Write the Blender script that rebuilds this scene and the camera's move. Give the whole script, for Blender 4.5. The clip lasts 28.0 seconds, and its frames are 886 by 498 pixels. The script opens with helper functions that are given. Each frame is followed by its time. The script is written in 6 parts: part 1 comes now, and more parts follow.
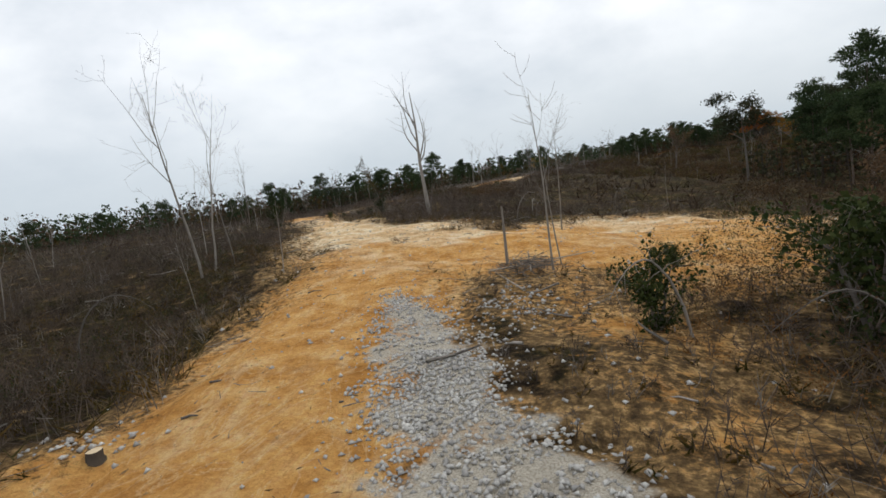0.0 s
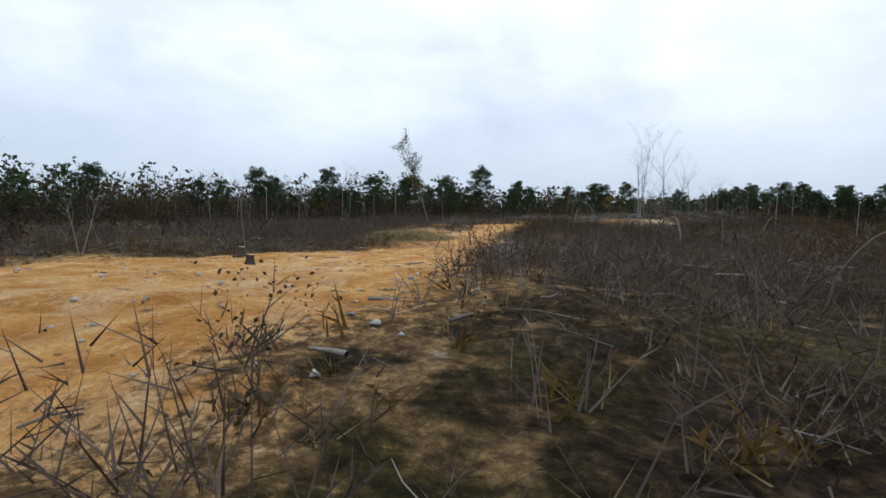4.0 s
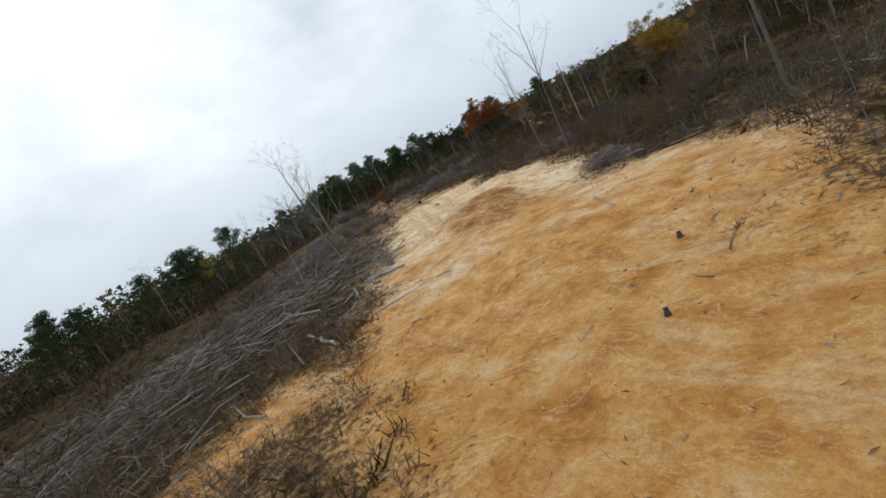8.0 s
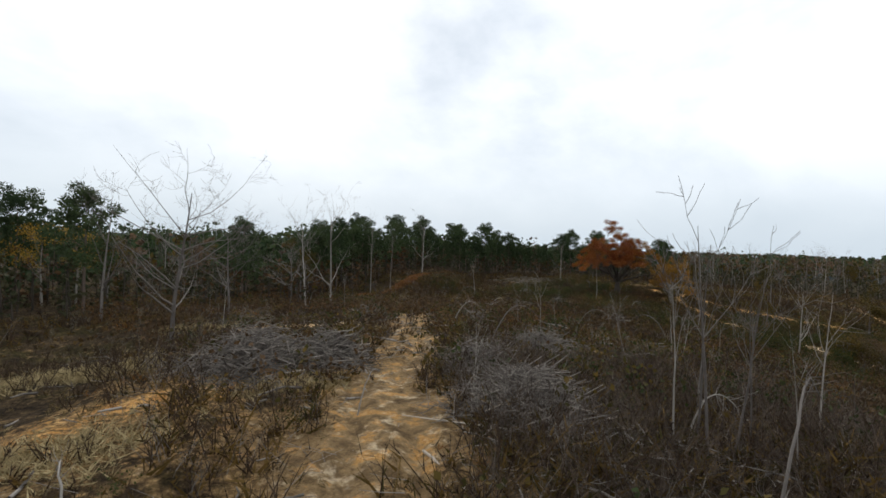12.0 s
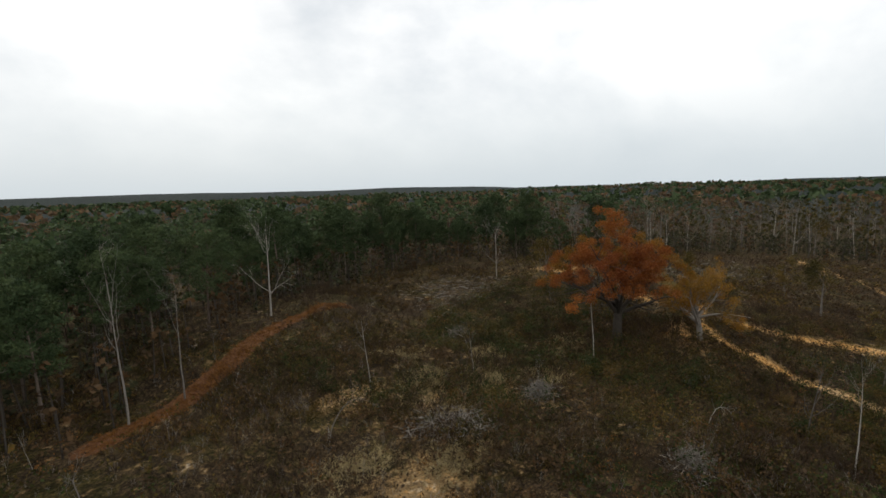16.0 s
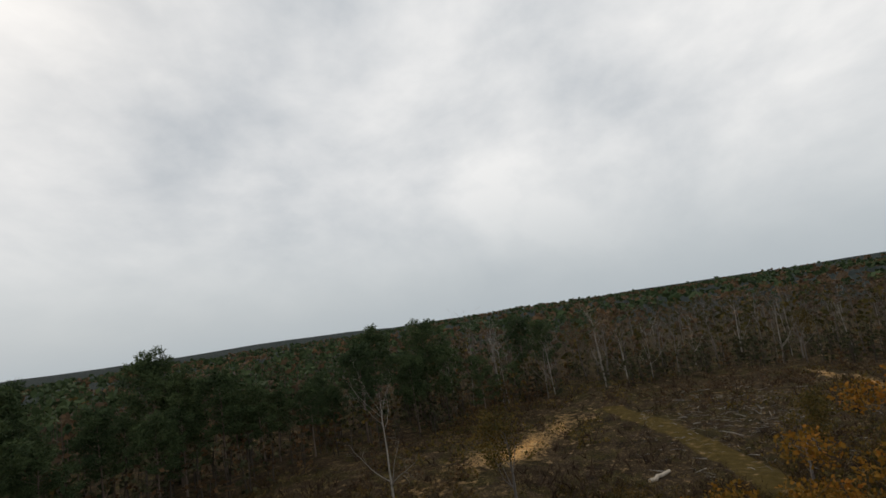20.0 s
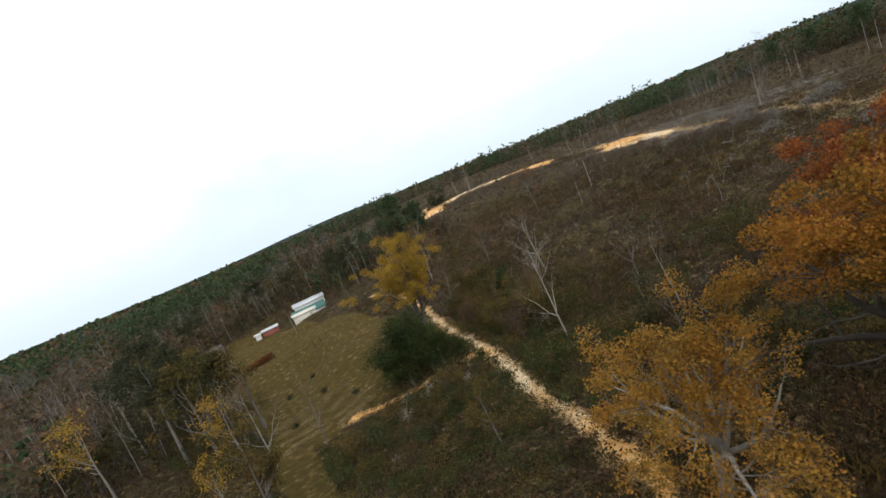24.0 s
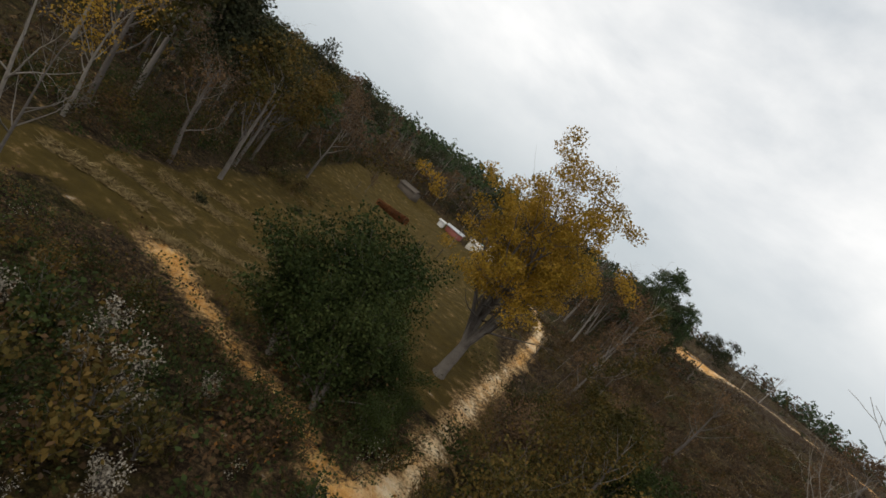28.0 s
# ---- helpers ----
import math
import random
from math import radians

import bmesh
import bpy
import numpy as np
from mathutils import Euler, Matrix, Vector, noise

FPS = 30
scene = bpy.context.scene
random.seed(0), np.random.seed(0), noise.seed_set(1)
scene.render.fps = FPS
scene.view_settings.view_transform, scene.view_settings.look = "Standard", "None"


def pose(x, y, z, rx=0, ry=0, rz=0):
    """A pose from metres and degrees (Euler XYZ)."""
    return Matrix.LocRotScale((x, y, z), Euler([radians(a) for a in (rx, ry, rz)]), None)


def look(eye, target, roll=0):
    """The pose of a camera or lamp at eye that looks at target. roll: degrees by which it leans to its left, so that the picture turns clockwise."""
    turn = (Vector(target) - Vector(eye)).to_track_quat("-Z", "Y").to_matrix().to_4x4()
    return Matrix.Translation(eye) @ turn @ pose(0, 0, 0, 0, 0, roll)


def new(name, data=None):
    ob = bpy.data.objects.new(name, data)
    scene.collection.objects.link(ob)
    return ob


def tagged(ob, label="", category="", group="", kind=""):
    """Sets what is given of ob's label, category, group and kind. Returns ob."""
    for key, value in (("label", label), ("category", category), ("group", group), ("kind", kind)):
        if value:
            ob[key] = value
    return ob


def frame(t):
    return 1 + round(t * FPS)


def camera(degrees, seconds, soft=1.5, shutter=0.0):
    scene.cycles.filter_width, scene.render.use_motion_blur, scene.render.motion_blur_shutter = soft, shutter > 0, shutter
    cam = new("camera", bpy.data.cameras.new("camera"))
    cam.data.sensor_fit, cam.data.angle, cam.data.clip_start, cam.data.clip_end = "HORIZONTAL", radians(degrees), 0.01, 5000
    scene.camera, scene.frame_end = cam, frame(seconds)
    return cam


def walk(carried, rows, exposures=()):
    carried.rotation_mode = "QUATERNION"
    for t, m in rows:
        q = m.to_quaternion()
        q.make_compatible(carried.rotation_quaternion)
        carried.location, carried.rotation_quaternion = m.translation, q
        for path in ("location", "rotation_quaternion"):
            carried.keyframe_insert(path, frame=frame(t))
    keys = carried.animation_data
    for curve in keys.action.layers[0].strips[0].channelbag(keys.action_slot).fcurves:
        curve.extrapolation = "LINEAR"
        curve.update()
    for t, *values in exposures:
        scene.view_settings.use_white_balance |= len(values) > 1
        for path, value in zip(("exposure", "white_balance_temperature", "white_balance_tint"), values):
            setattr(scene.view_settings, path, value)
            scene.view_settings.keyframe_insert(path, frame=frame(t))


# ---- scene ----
cam = camera(85.0, 28.0, soft=1.6)
PATH = [
    (0, pose(16.85, -79.97, 0.59, 82.07, 9.33, 4.92)),
    (0.5, pose(14.28, -75.60, 0.94, 75.80, 5.96, 1.12)),
    (1, pose(12.26, -70.85, 0.66, 75.59, 5.03, 0.22)),
    (1.5, pose(10.65, -65.01, 0.48, 74.96, -3.52, 7.33)),
    (2, pose(8.82, -57.78, 0.35, 76.27, -10.21, 12.34)),
    (2.5, pose(6.43, -50.01, 0.68, 76.45, -11.31, 14.01)),
    (3, pose(3.88, -41.33, 0.77, 80.53, -8.78, 14.72)),
    (3.5, pose(0.52, -33.72, 0.47, 83.60, -4.39, 10.79)),
    (5.5, pose(-0.00, 0.00, 0.00, 87.05, 4.65, -0.21)),
    (6, pose(-1.21, 7.49, 0.30, 87.82, 4.32, -3.63)),
    (6.5, pose(-1.80, 15.03, 0.97, 86.50, 13.51, -14.63)),
    (7, pose(-2.69, 21.20, 1.62, 85.35, 16.32, -22.80)),
    (7.5, pose(-2.54, 27.20, 2.12, 82.54, 21.06, -33.91)),
    (8, pose(-0.82, 33.20, 2.35, 77.37, 27.86, -48.21)),
    (8.5, pose(3.32, 38.75, 2.72, 73.08, 25.02, -56.50)),
    (9, pose(8.40, 43.74, 2.87, 75.48, 5.14, -55.93)),
    (9.5, pose(14.28, 49.17, 2.92, 80.11, -14.62, -40.03)),
    (10, pose(19.65, 54.90, 2.92, 78.54, -18.96, -34.72)),
    (10.5, pose(24.45, 61.34, 2.69, 78.48, -18.21, -34.20)),
    (11, pose(28.91, 68.14, 2.30, 80.05, -11.74, -38.12)),
    (11.5, pose(33.07, 75.16, 2.80, 89.07, -8.03, -41.87)),
    (12, pose(36.97, 81.30, 4.08, 89.41, -1.99, -42.85)),
    (12.5, pose(40.71, 86.59, 5.71, 86.78, -1.20, -41.55)),
    (13, pose(44.36, 91.65, 7.10, 86.52, 5.41, -44.02)),
    (13.5, pose(48.40, 96.28, 8.26, 84.47, 17.10, -52.19)),
    (15.5, pose(67.31, 109.90, 12.81, 82.10, 0.99, -56.43)),
    (16, pose(72.25, 113.14, 12.78, 82.55, 1.58, -55.13)),
    (16.5, pose(77.47, 116.33, 12.09, 82.76, 2.12, -54.55)),
    (17, pose(82.84, 119.54, 10.89, 83.33, 2.32, -54.43)),
    (17.5, pose(88.33, 122.95, 9.71, 84.08, 2.57, -54.43)),
    (18, pose(94.43, 126.51, 8.79, 96.77, 4.53, -56.16)),
    (18.5, pose(100.55, 129.74, 8.66, 96.30, 3.13, -62.26)),
    (19, pose(105.80, 132.11, 9.12, 98.08, 4.01, -63.89)),
    (19.5, pose(110.72, 134.24, 9.54, 98.26, 5.72, -65.75)),
    (20, pose(114.63, 136.51, 10.54, 97.96, 8.34, -69.71)),
    (20.5, pose(117.60, 137.60, 10.70, 94.54, 13.31, -84.41)),
    (21, pose(119.7, 138.2, 11.4, 93.43, 13.76, -89.28)),
    (21.5, pose(123.2, 139.3, 12.2, 78.48, 30.26, -117.85)),
    (22, pose(127.4, 139.5, 12.1, 70.26, 25.95, -143.08)),
    (22.5, pose(131.7, 138.2, 11.3, 78.76, 24.99, -160.26)),
    (24.5, pose(152.97, 127.46, 10.37, 80.57, 26.15, 128.55)),
    (25, pose(149.77, 123.13, 9.20, 77.30, 31.12, 119.32)),
    (25.5, pose(145.72, 120.09, 8.11, 78.83, 26.09, 122.54)),
    (26, pose(140.47, 115.97, 6.49, 89.80, 2.68, 135.92)),
    (26.5, pose(135.87, 112.06, 5.44, 89.82, -9.45, 145.13)),
    (27, pose(131.50, 108.34, 4.18, 87.75, -13.54, 157.46)),
    (27.5, pose(127.49, 104.43, 2.93, 84.65, -23.81, 169.76)),
    (28, pose(124.34, 100.09, 0.98, 78.60, -36.91, -177.32)),
]
EXPOSURES = [(0, -0.2, 6400, 10), (1.0, -0.1, 6300, 10), (2.0, 0.08, 6050, 10), (3.0, -0.03, 5780, 10), (3.5, -0.1, 5800, 10), (5.5, -0.2, 5950, 10), (8.2, -0.18, 6200, 10), (8.9, 0.06, 5780, 10), (9.3, 0.03, 5780, 10), (10, -0.06, 5950, 10), (11, 0.1, 6250, 10), (12.2, 0.0, 6400, 10), (13, 0.0, 6600, 10),
             (17.5, -0.15, 6750, 10), (18.3, -0.55, 6680, 10), (21.0, -0.56, 6720, 10), (21.8, 0.95, 6300, 8), (22.5, 0.95, 6300, 8), (24.5, 0.15, 6350, 8), (25.5, -0.05, 6400, 8), (26.3, -0.33, 6550, 10), (28.0, -0.28, 6750, 10)]
walk(cam, PATH, EXPOSURES)

# ---- overcast daylight ----
SUN_AZIMUTH, SUN_HEIGHT = 25.0, 42.0
world = bpy.data.worlds.new("overcast_sky")
scene.world = world
world.use_nodes = True
wn, wl = world.node_tree.nodes, world.node_tree.links
wn.clear()
w_out = wn.new("ShaderNodeOutputWorld")
w_bg = wn.new("ShaderNodeBackground")
w_sky = wn.new("ShaderNodeTexSky")
w_sky.sky_type = "NISHITA"
w_sky.sun_disc = False
w_sky.sun_elevation, w_sky.sun_rotation = radians(SUN_HEIGHT), radians(SUN_AZIMUTH)
w_sky.dust_density = 4.0
w_dim = wn.new("ShaderNodeVectorMath")
w_dim.operation = "SCALE"
w_dim.inputs["Scale"].default_value = 0.10
w_co = wn.new("ShaderNodeTexCoord")
w_map = wn.new("ShaderNodeMapping")
w_map.inputs["Scale"].default_value = (1.0, 1.2, 1.9)
w_big = wn.new("ShaderNodeTexNoise")
w_big.inputs["Scale"].default_value = 2.1
w_big.inputs["Detail"].default_value = 7.0
w_big.inputs["Roughness"].default_value = 0.55
w_big.inputs["Distortion"].default_value = 0.15
w_ramp = wn.new("ShaderNodeValToRGB")
w_ramp.color_ramp.elements[0].position, w_ramp.color_ramp.elements[0].color = 0.26, (0.71, 0.785, 0.865, 1)
w_ramp.color_ramp.elements[1].position, w_ramp.color_ramp.elements[1].color = 0.64, (1.32, 1.34, 1.36, 1)
w_mix = wn.new("ShaderNodeMix")
w_mix.data_type = "RGBA"
w_mix.inputs["Factor"].default_value = 0.93
wl.new(w_co.outputs["Generated"], w_map.inputs["Vector"])
wl.new(w_map.outputs["Vector"], w_big.inputs["Vector"])
wl.new(w_big.outputs["Fac"], w_ramp.inputs["Fac"])
wl.new(w_sky.outputs["Color"], w_dim.inputs[0])
wl.new(w_dim.outputs["Vector"], w_mix.inputs["A"])
w_sep = wn.new("ShaderNodeSeparateXYZ")
w_low = wn.new("ShaderNodeMapRange")
w_low.interpolation_type = "SMOOTHSTEP"
w_low.inputs["From Min"].default_value, w_low.inputs["From Max"].default_value = -0.05, 0.32
w_haze = wn.new("ShaderNodeMix")
w_haze.data_type = "RGBA"
w_haze.inputs["A"].default_value = (0.68, 0.77, 0.84, 1)
wl.new(w_co.outputs["Generated"], w_sep.inputs[0])
wl.new(w_sep.outputs["Z"], w_low.inputs["Value"])
wl.new(w_low.outputs["Result"], w_haze.inputs["Factor"])
wl.new(w_ramp.outputs["Color"], w_haze.inputs["B"])
wl.new(w_haze.outputs["Result"], w_mix.inputs["B"])
wl.new(w_mix.outputs["Result"], w_bg.inputs["Color"])
w_bg.inputs["Strength"].default_value = 1.0
wl.new(w_bg.outputs["Background"], w_out.inputs["Surface"])

sun = new("sun", bpy.data.lights.new("sun", "SUN"))
sun.data.energy, sun.data.angle, sun.data.color = 0.9, radians(18), (1.0, 0.92, 0.8)
sun.matrix_world = look((0, 0, 60), (-60 * math.sin(radians(SUN_AZIMUTH)), -60 * math.cos(radians(SUN_AZIMUTH)), 60 - 60 * math.tan(radians(SUN_HEIGHT))))

# ---- materials ----
def material(name, rough=0.9):
    m = bpy.data.materials.new(name)
    m.use_nodes = True
    bsdf = m.node_tree.nodes["Principled BSDF"]
    bsdf.inputs["Roughness"].default_value = rough
    bsdf.inputs["Specular IOR Level"].default_value = 0.06
    return m, m.node_tree.nodes, m.node_tree.links, bsdf


def noise_node(nodes, links, scale, detail=4.0, rough=0.55, vector=None, distortion=0.0):
    n = nodes.new("ShaderNodeTexNoise")
    n.inputs["Scale"].default_value, n.inputs["Detail"].default_value = scale, detail
    n.inputs["Roughness"].default_value, n.inputs["Distortion"].default_value = rough, distortion
    if vector is not None:
        links.new(vector, n.inputs["Vector"])
    return n


def ramp_node(nodes, links, source, stops):
    r = nodes.new("ShaderNodeValToRGB")
    ramp = r.color_ramp
    while len(ramp.elements) < len(stops):
        ramp.elements.new(0.5)
    for e, (at, colour) in zip(ramp.elements, stops):
        e.position, e.color = at, (*colour, 1)
    links.new(source, r.inputs["Fac"])
    return r.outputs["Color"]


def mix_node(nodes, links, fac, a, b, mode="MIX"):
    m = nodes.new("ShaderNodeMix")
    m.data_type, m.blend_type = "RGBA", mode
    for socket, value in (("Factor", fac), ("A", a), ("B", b)):
        if isinstance(value, (int, float)):
            m.inputs[socket].default_value = value
        elif isinstance(value, tuple):
            m.inputs[socket].default_value = (*value, 1)
        else:
            links.new(value, m.inputs[socket])
    return m.outputs["Result"]


def sharpen(nodes, links, mask, wobble, amount, low, high):
    """A soft mask broken up by noise: mask + (noise - 0.5) * amount, cut between low and high."""
    a = nodes.new("ShaderNodeMath")
    a.operation = "MULTIPLY_ADD"
    links.new(wobble, a.inputs[0])
    a.inputs[1].default_value = amount
    links.new(mask, a.inputs[2])
    r = nodes.new("ShaderNodeMapRange")
    r.interpolation_type = "SMOOTHSTEP"
    r.inputs["From Min"].default_value, r.inputs["From Max"].default_value = low + amount / 2, high + amount / 2
    links.new(a.outputs[0], r.inputs["Value"])
    return r.outputs["Result"]


def bump_node(nodes, links, bsdf, source, strength, distance):
    b = nodes.new("ShaderNodeBump")
    b.inputs["Strength"].default_value, b.inputs["Distance"].default_value = strength, distance
    links.new(source, b.inputs["Height"])
    links.new(b.outputs["Normal"], bsdf.inputs["Normal"])


def ground_material():
    m, n, l, bsdf = material("bare_earth_and_litter", 0.95)
    geo = n.new("ShaderNodeNewGeometry")
    pos = geo.outputs["Position"]
    att = {}
    for key in ("dirt", "pale", "lawn", "gravel", "wet", "far", "rill", "tread", "along", "needle", "mud"):
        a = n.new("ShaderNodeAttribute")
        a.attribute_name = key
        att[key] = a.outputs["Fac"]
    big = noise_node(n, l, 0.22, 5, 0.6, pos, 0.4).outputs["Fac"]
    mid = noise_node(n, l, 1.2, 6, 0.65, pos, 0.25).outputs["Fac"]
    blotch = noise_node(n, l, 1.1, 6, 0.52, pos, 0.2).outputs["Fac"]
    fine = noise_node(n, l, 7.0, 6, 0.7, pos).outputs["Fac"]
    crumb = noise_node(n, l, 30.0, 3, 0.7, pos).outputs["Fac"]
    # orange clay, pale sandy subsoil and damp clay
    clay = ramp_node(n, l, blotch, [(0.28, (0.40, 0.18, 0.044)), (0.43, (0.56, 0.28, 0.076)), (0.56, (0.65, 0.365, 0.12)), (0.72, (0.73, 0.48, 0.215))])
    sand = ramp_node(n, l, blotch, [(0.28, (0.54, 0.345, 0.165)), (0.42, (0.7, 0.505, 0.285)), (0.54, (0.79, 0.64, 0.42)), (0.68, (0.84, 0.73, 0.55))])
    soil = ramp_node(n, l, blotch, [(0.32, (0.23, 0.095, 0.028)), (0.55, (0.37, 0.175, 0.052)), (0.68, (0.5, 0.28, 0.11))])
    pale = sharpen(n, l, att["pale"], big, 1.5, 0.3, 0.75)
    bare = mix_node(n, l, pale, clay, sand)
    bare = mix_node(n, l, sharpen(n, l, att["wet"], mid, 1.0, 0.35, 0.7), bare, soil)

    # silt drawn out along the fall of the road
    def drawn(turn, along_scale, across_scale, warp):
        mp = n.new("ShaderNodeMapping")
        mp.inputs["Rotation"].default_value = (0, 0, radians(turn))
        mp.inputs["Scale"].default_value = (across_scale, along_scale, 0.5)
        l.new(pos, mp.inputs["Vector"])
        return noise_node(n, l, 1.0, 6, 0.62, mp.outputs["Vector"], warp).outputs["Fac"]

    def band(source, low, high, amount):
        r = n.new("ShaderNodeMapRange")
        r.interpolation_type = "SMOOTHSTEP"
        r.inputs["From Min"].default_value, r.inputs["From Max"].default_value = low, high
        r.inputs["To Max"].default_value = amount
        l.new(source, r.inputs["Value"])
        return r.outputs["Result"]

    def crest(source, width, amount):
        off = n.new("ShaderNodeMath")
        off.operation = "SUBTRACT"
        l.new(source, off.inputs[0])
        off.inputs[1].default_value = 0.5
        size = n.new("ShaderNodeMath")
        size.operation = "ABSOLUTE"
        l.new(off.outputs[0], size.inputs[0])
        return band(size.outputs[0], width, width * 0.2, amount)

    bare = mix_node(n, l, band(drawn(10, 0.3, 0.8, 0.9), 0.52, 0.68, 0.45), bare, (0.76, 0.58, 0.33))
    bare = mix_node(n, l, band(drawn(-40, 0.35, 0.7, 1.2), 0.56, 0.72, 0.4), bare, (0.42, 0.19, 0.05))
    bare = mix_node(n, l, crest(drawn(14, 0.5, 1.0, 1.4), 0.02, 0.35), bare, (0.76, 0.58, 0.34))
    bare = mix_node(n, l, crest(drawn(-50, 0.6, 1.4, 1.2), 0.016, 0.3), bare, (0.36, 0.165, 0.05))
    stain = noise_node(n, l, 0.45, 5, 0.6, pos, 0.6).outputs["Fac"]
    bare = mix_node(n, l, band(stain, 0.57, 0.72, 0.5), bare, (0.46, 0.21, 0.056))
    # pale washed threads over the damp clay
    runnel = n.new("ShaderNodeMath")
    runnel.operation = "MULTIPLY"
    l.new(band(att["wet"], 0.2, 0.7, 1.0), runnel.inputs[0])
    l.new(crest(drawn(-35, 0.45, 0.6, 1.6), 0.02, 0.5), runnel.inputs[1])
    bare = mix_node(n, l, runnel.outputs[0], bare, (0.72, 0.53, 0.29))
    # bars pressed by the treads of tracked machines, in lanes along the road
    bar = n.new("ShaderNodeMath")
    bar.operation = "MULTIPLY_ADD"
    l.new(noise_node(n, l, 0.9, 3, 0.5, pos).outputs["Fac"], bar.inputs[0])
    bar.inputs[1].default_value = 0.9
    l.new(att["along"], bar.inputs[2])
    turns = n.new("ShaderNodeMath")
    turns.operation = "MULTIPLY"
    l.new(bar.outputs[0], turns.inputs[0])
    turns.inputs[1].default_value = 2 * math.pi / 0.42
    wave = n.new("ShaderNodeMath")
    wave.operation = "SINE"
    l.new(turns.outputs[0], wave.inputs[0])
    lane = sharpen(n, l, att["tread"], mid, 1.1, 0.35, 0.7)
    bars = n.new("ShaderNodeMath")
    bars.operation = "MULTIPLY"
    l.new(lane, bars.inputs[0])
    l.new(band(wave.outputs[0], -0.15, 0.5, 0.85), bars.inputs[1])
    mire = ramp_node(n, l, mid, [(0.3, (0.085, 0.055, 0.028)), (0.44, (0.17, 0.115, 0.058)), (0.54, (0.28, 0.19, 0.095)), (0.63, (0.46, 0.25, 0.08)), (0.75, (0.56, 0.43, 0.27))])
    bare = mix_node(n, l, sharpen(n, l, att["mud"], stain, 1.3, 0.25, 0.6), bare, mire)
    puddled = noise_node(n, l, 1.3, 7, 0.62, pos, 0.15).outputs["Fac"]
    slick = n.new("ShaderNodeMath")
    slick.operation = "MULTIPLY"
    l.new(band(att["mud"], 0.3, 0.9, 1.0), slick.inputs[0])
    l.new(band(puddled, 0.53, 0.68, 0.6), slick.inputs[1])
    bare = mix_node(n, l, slick.outputs[0], bare, (0.72, 0.59, 0.4))
    bare = mix_node(n, l, lane, bare, mix_node(n, l, 0.55, bare, (0.42, 0.25, 0.105)))
    bare = mix_node(n, l, bars.outputs[0], bare, (0.74, 0.6, 0.4))
    bed = sharpen(n, l, att["rill"], fine, 0.7, 0.35, 0.8)
    bare = mix_node(n, l, bed, bare, (0.33, 0.155, 0.05))
    # crumbs, grit and chips trodden into the surface
    chip = n.new("ShaderNodeTexVoronoi")
    chip.inputs["Scale"].default_value = 5.5
    l.new(pos, chip.inputs["Vector"])
    speck = n.new("ShaderNodeMath")
    speck.operation = "MULTIPLY_ADD"
    l.new(fine, speck.inputs[0])
    speck.inputs[1].default_value = 0.5
    l.new(chip.outputs["Distance"], speck.inputs[2])
    bare = mix_node(n, l, band(speck.outputs[0], 0.33, 0.25, 0.55), bare, (0.25, 0.145, 0.065))
    bare = mix_node(n, l, 0.45, bare, ramp_node(n, l, fine, [(0.3, (0.22, 0.2, 0.18)), (0.62, (0.66, 0.66, 0.66))]), "OVERLAY")
    bare = mix_node(n, l, 0.4, bare, ramp_node(n, l, crumb, [(0.3, (0.28, 0.27, 0.26)), (0.65, (0.62, 0.62, 0.62))]), "OVERLAY")
    # weedy litter: dead stalks, fallen leaves, moss
    weave = noise_node(n, l, 4.5, 8, 0.75, pos, 0.12).outputs["Fac"]
    litter = ramp_node(n, l, weave, [(0.36, (0.012, 0.009, 0.006)), (0.47, (0.03, 0.021, 0.013)), (0.55, (0.06, 0.042, 0.023)), (0.64, (0.12, 0.085, 0.043)), (0.76, (0.24, 0.18, 0.095))])
    moss = ramp_node(n, l, weave, [(0.36, (0.010, 0.009, 0.004)), (0.5, (0.034, 0.029, 0.011)), (0.62, (0.085, 0.062, 0.022)), (0.75, (0.22, 0.15, 0.06))])
    litter = mix_node(n, l, sharpen(n, l, big, mid, 0.6, 0.45, 0.6), litter, moss)
    tuft = noise_node(n, l, 0.45, 7, 0.7, pos, 0.3).outputs["Fac"]
    litter = mix_node(n, l, 0.85, litter, ramp_node(n, l, tuft, [(0.34, (0.12, 0.11, 0.1)), (0.5, (0.45, 0.44, 0.42)), (0.66, (0.85, 0.82, 0.74))]), "OVERLAY")
    lawn = ramp_node(n, l, blotch, [(0.25, (0.052, 0.037, 0.011)), (0.5, (0.072, 0.051, 0.014)), (0.75, (0.105, 0.072, 0.021))])
    lawn = mix_node(n, l, 0.5, lawn, ramp_node(n, l, crumb, [(0.3, (0.25, 0.25, 0.25)), (0.65, (0.62, 0.62, 0.6))]), "OVERLAY")
    grit = ramp_node(n, l, crumb, [(0.35, (0.36, 0.31, 0.24)), (0.6, (0.6, 0.55, 0.46))])
    # far forest tops, with a little blue distance haze put into the colour
    hazy_canopy = ramp_node(n, l, noise_node(n, l, 0.06, 6, 0.75, pos).outputs["Fac"], [(0.38, (0.008, 0.014, 0.014)), (0.55, (0.02, 0.028, 0.026)), (0.7, (0.045, 0.044, 0.036))])
    col = mix_node(n, l, sharpen(n, l, att["lawn"], mid, 0.4, 0.4, 0.6), litter, lawn)
    trodden = ramp_node(n, l, weave, [(0.33, (0.05, 0.033, 0.018)), (0.46, (0.14, 0.088, 0.04)), (0.56, (0.28, 0.18, 0.08)), (0.7, (0.48, 0.36, 0.2))])
    col = mix_node(n, l, sharpen(n, l, att["dirt"], blotch, 1.2, 0.08, 0.3), col, trodden)
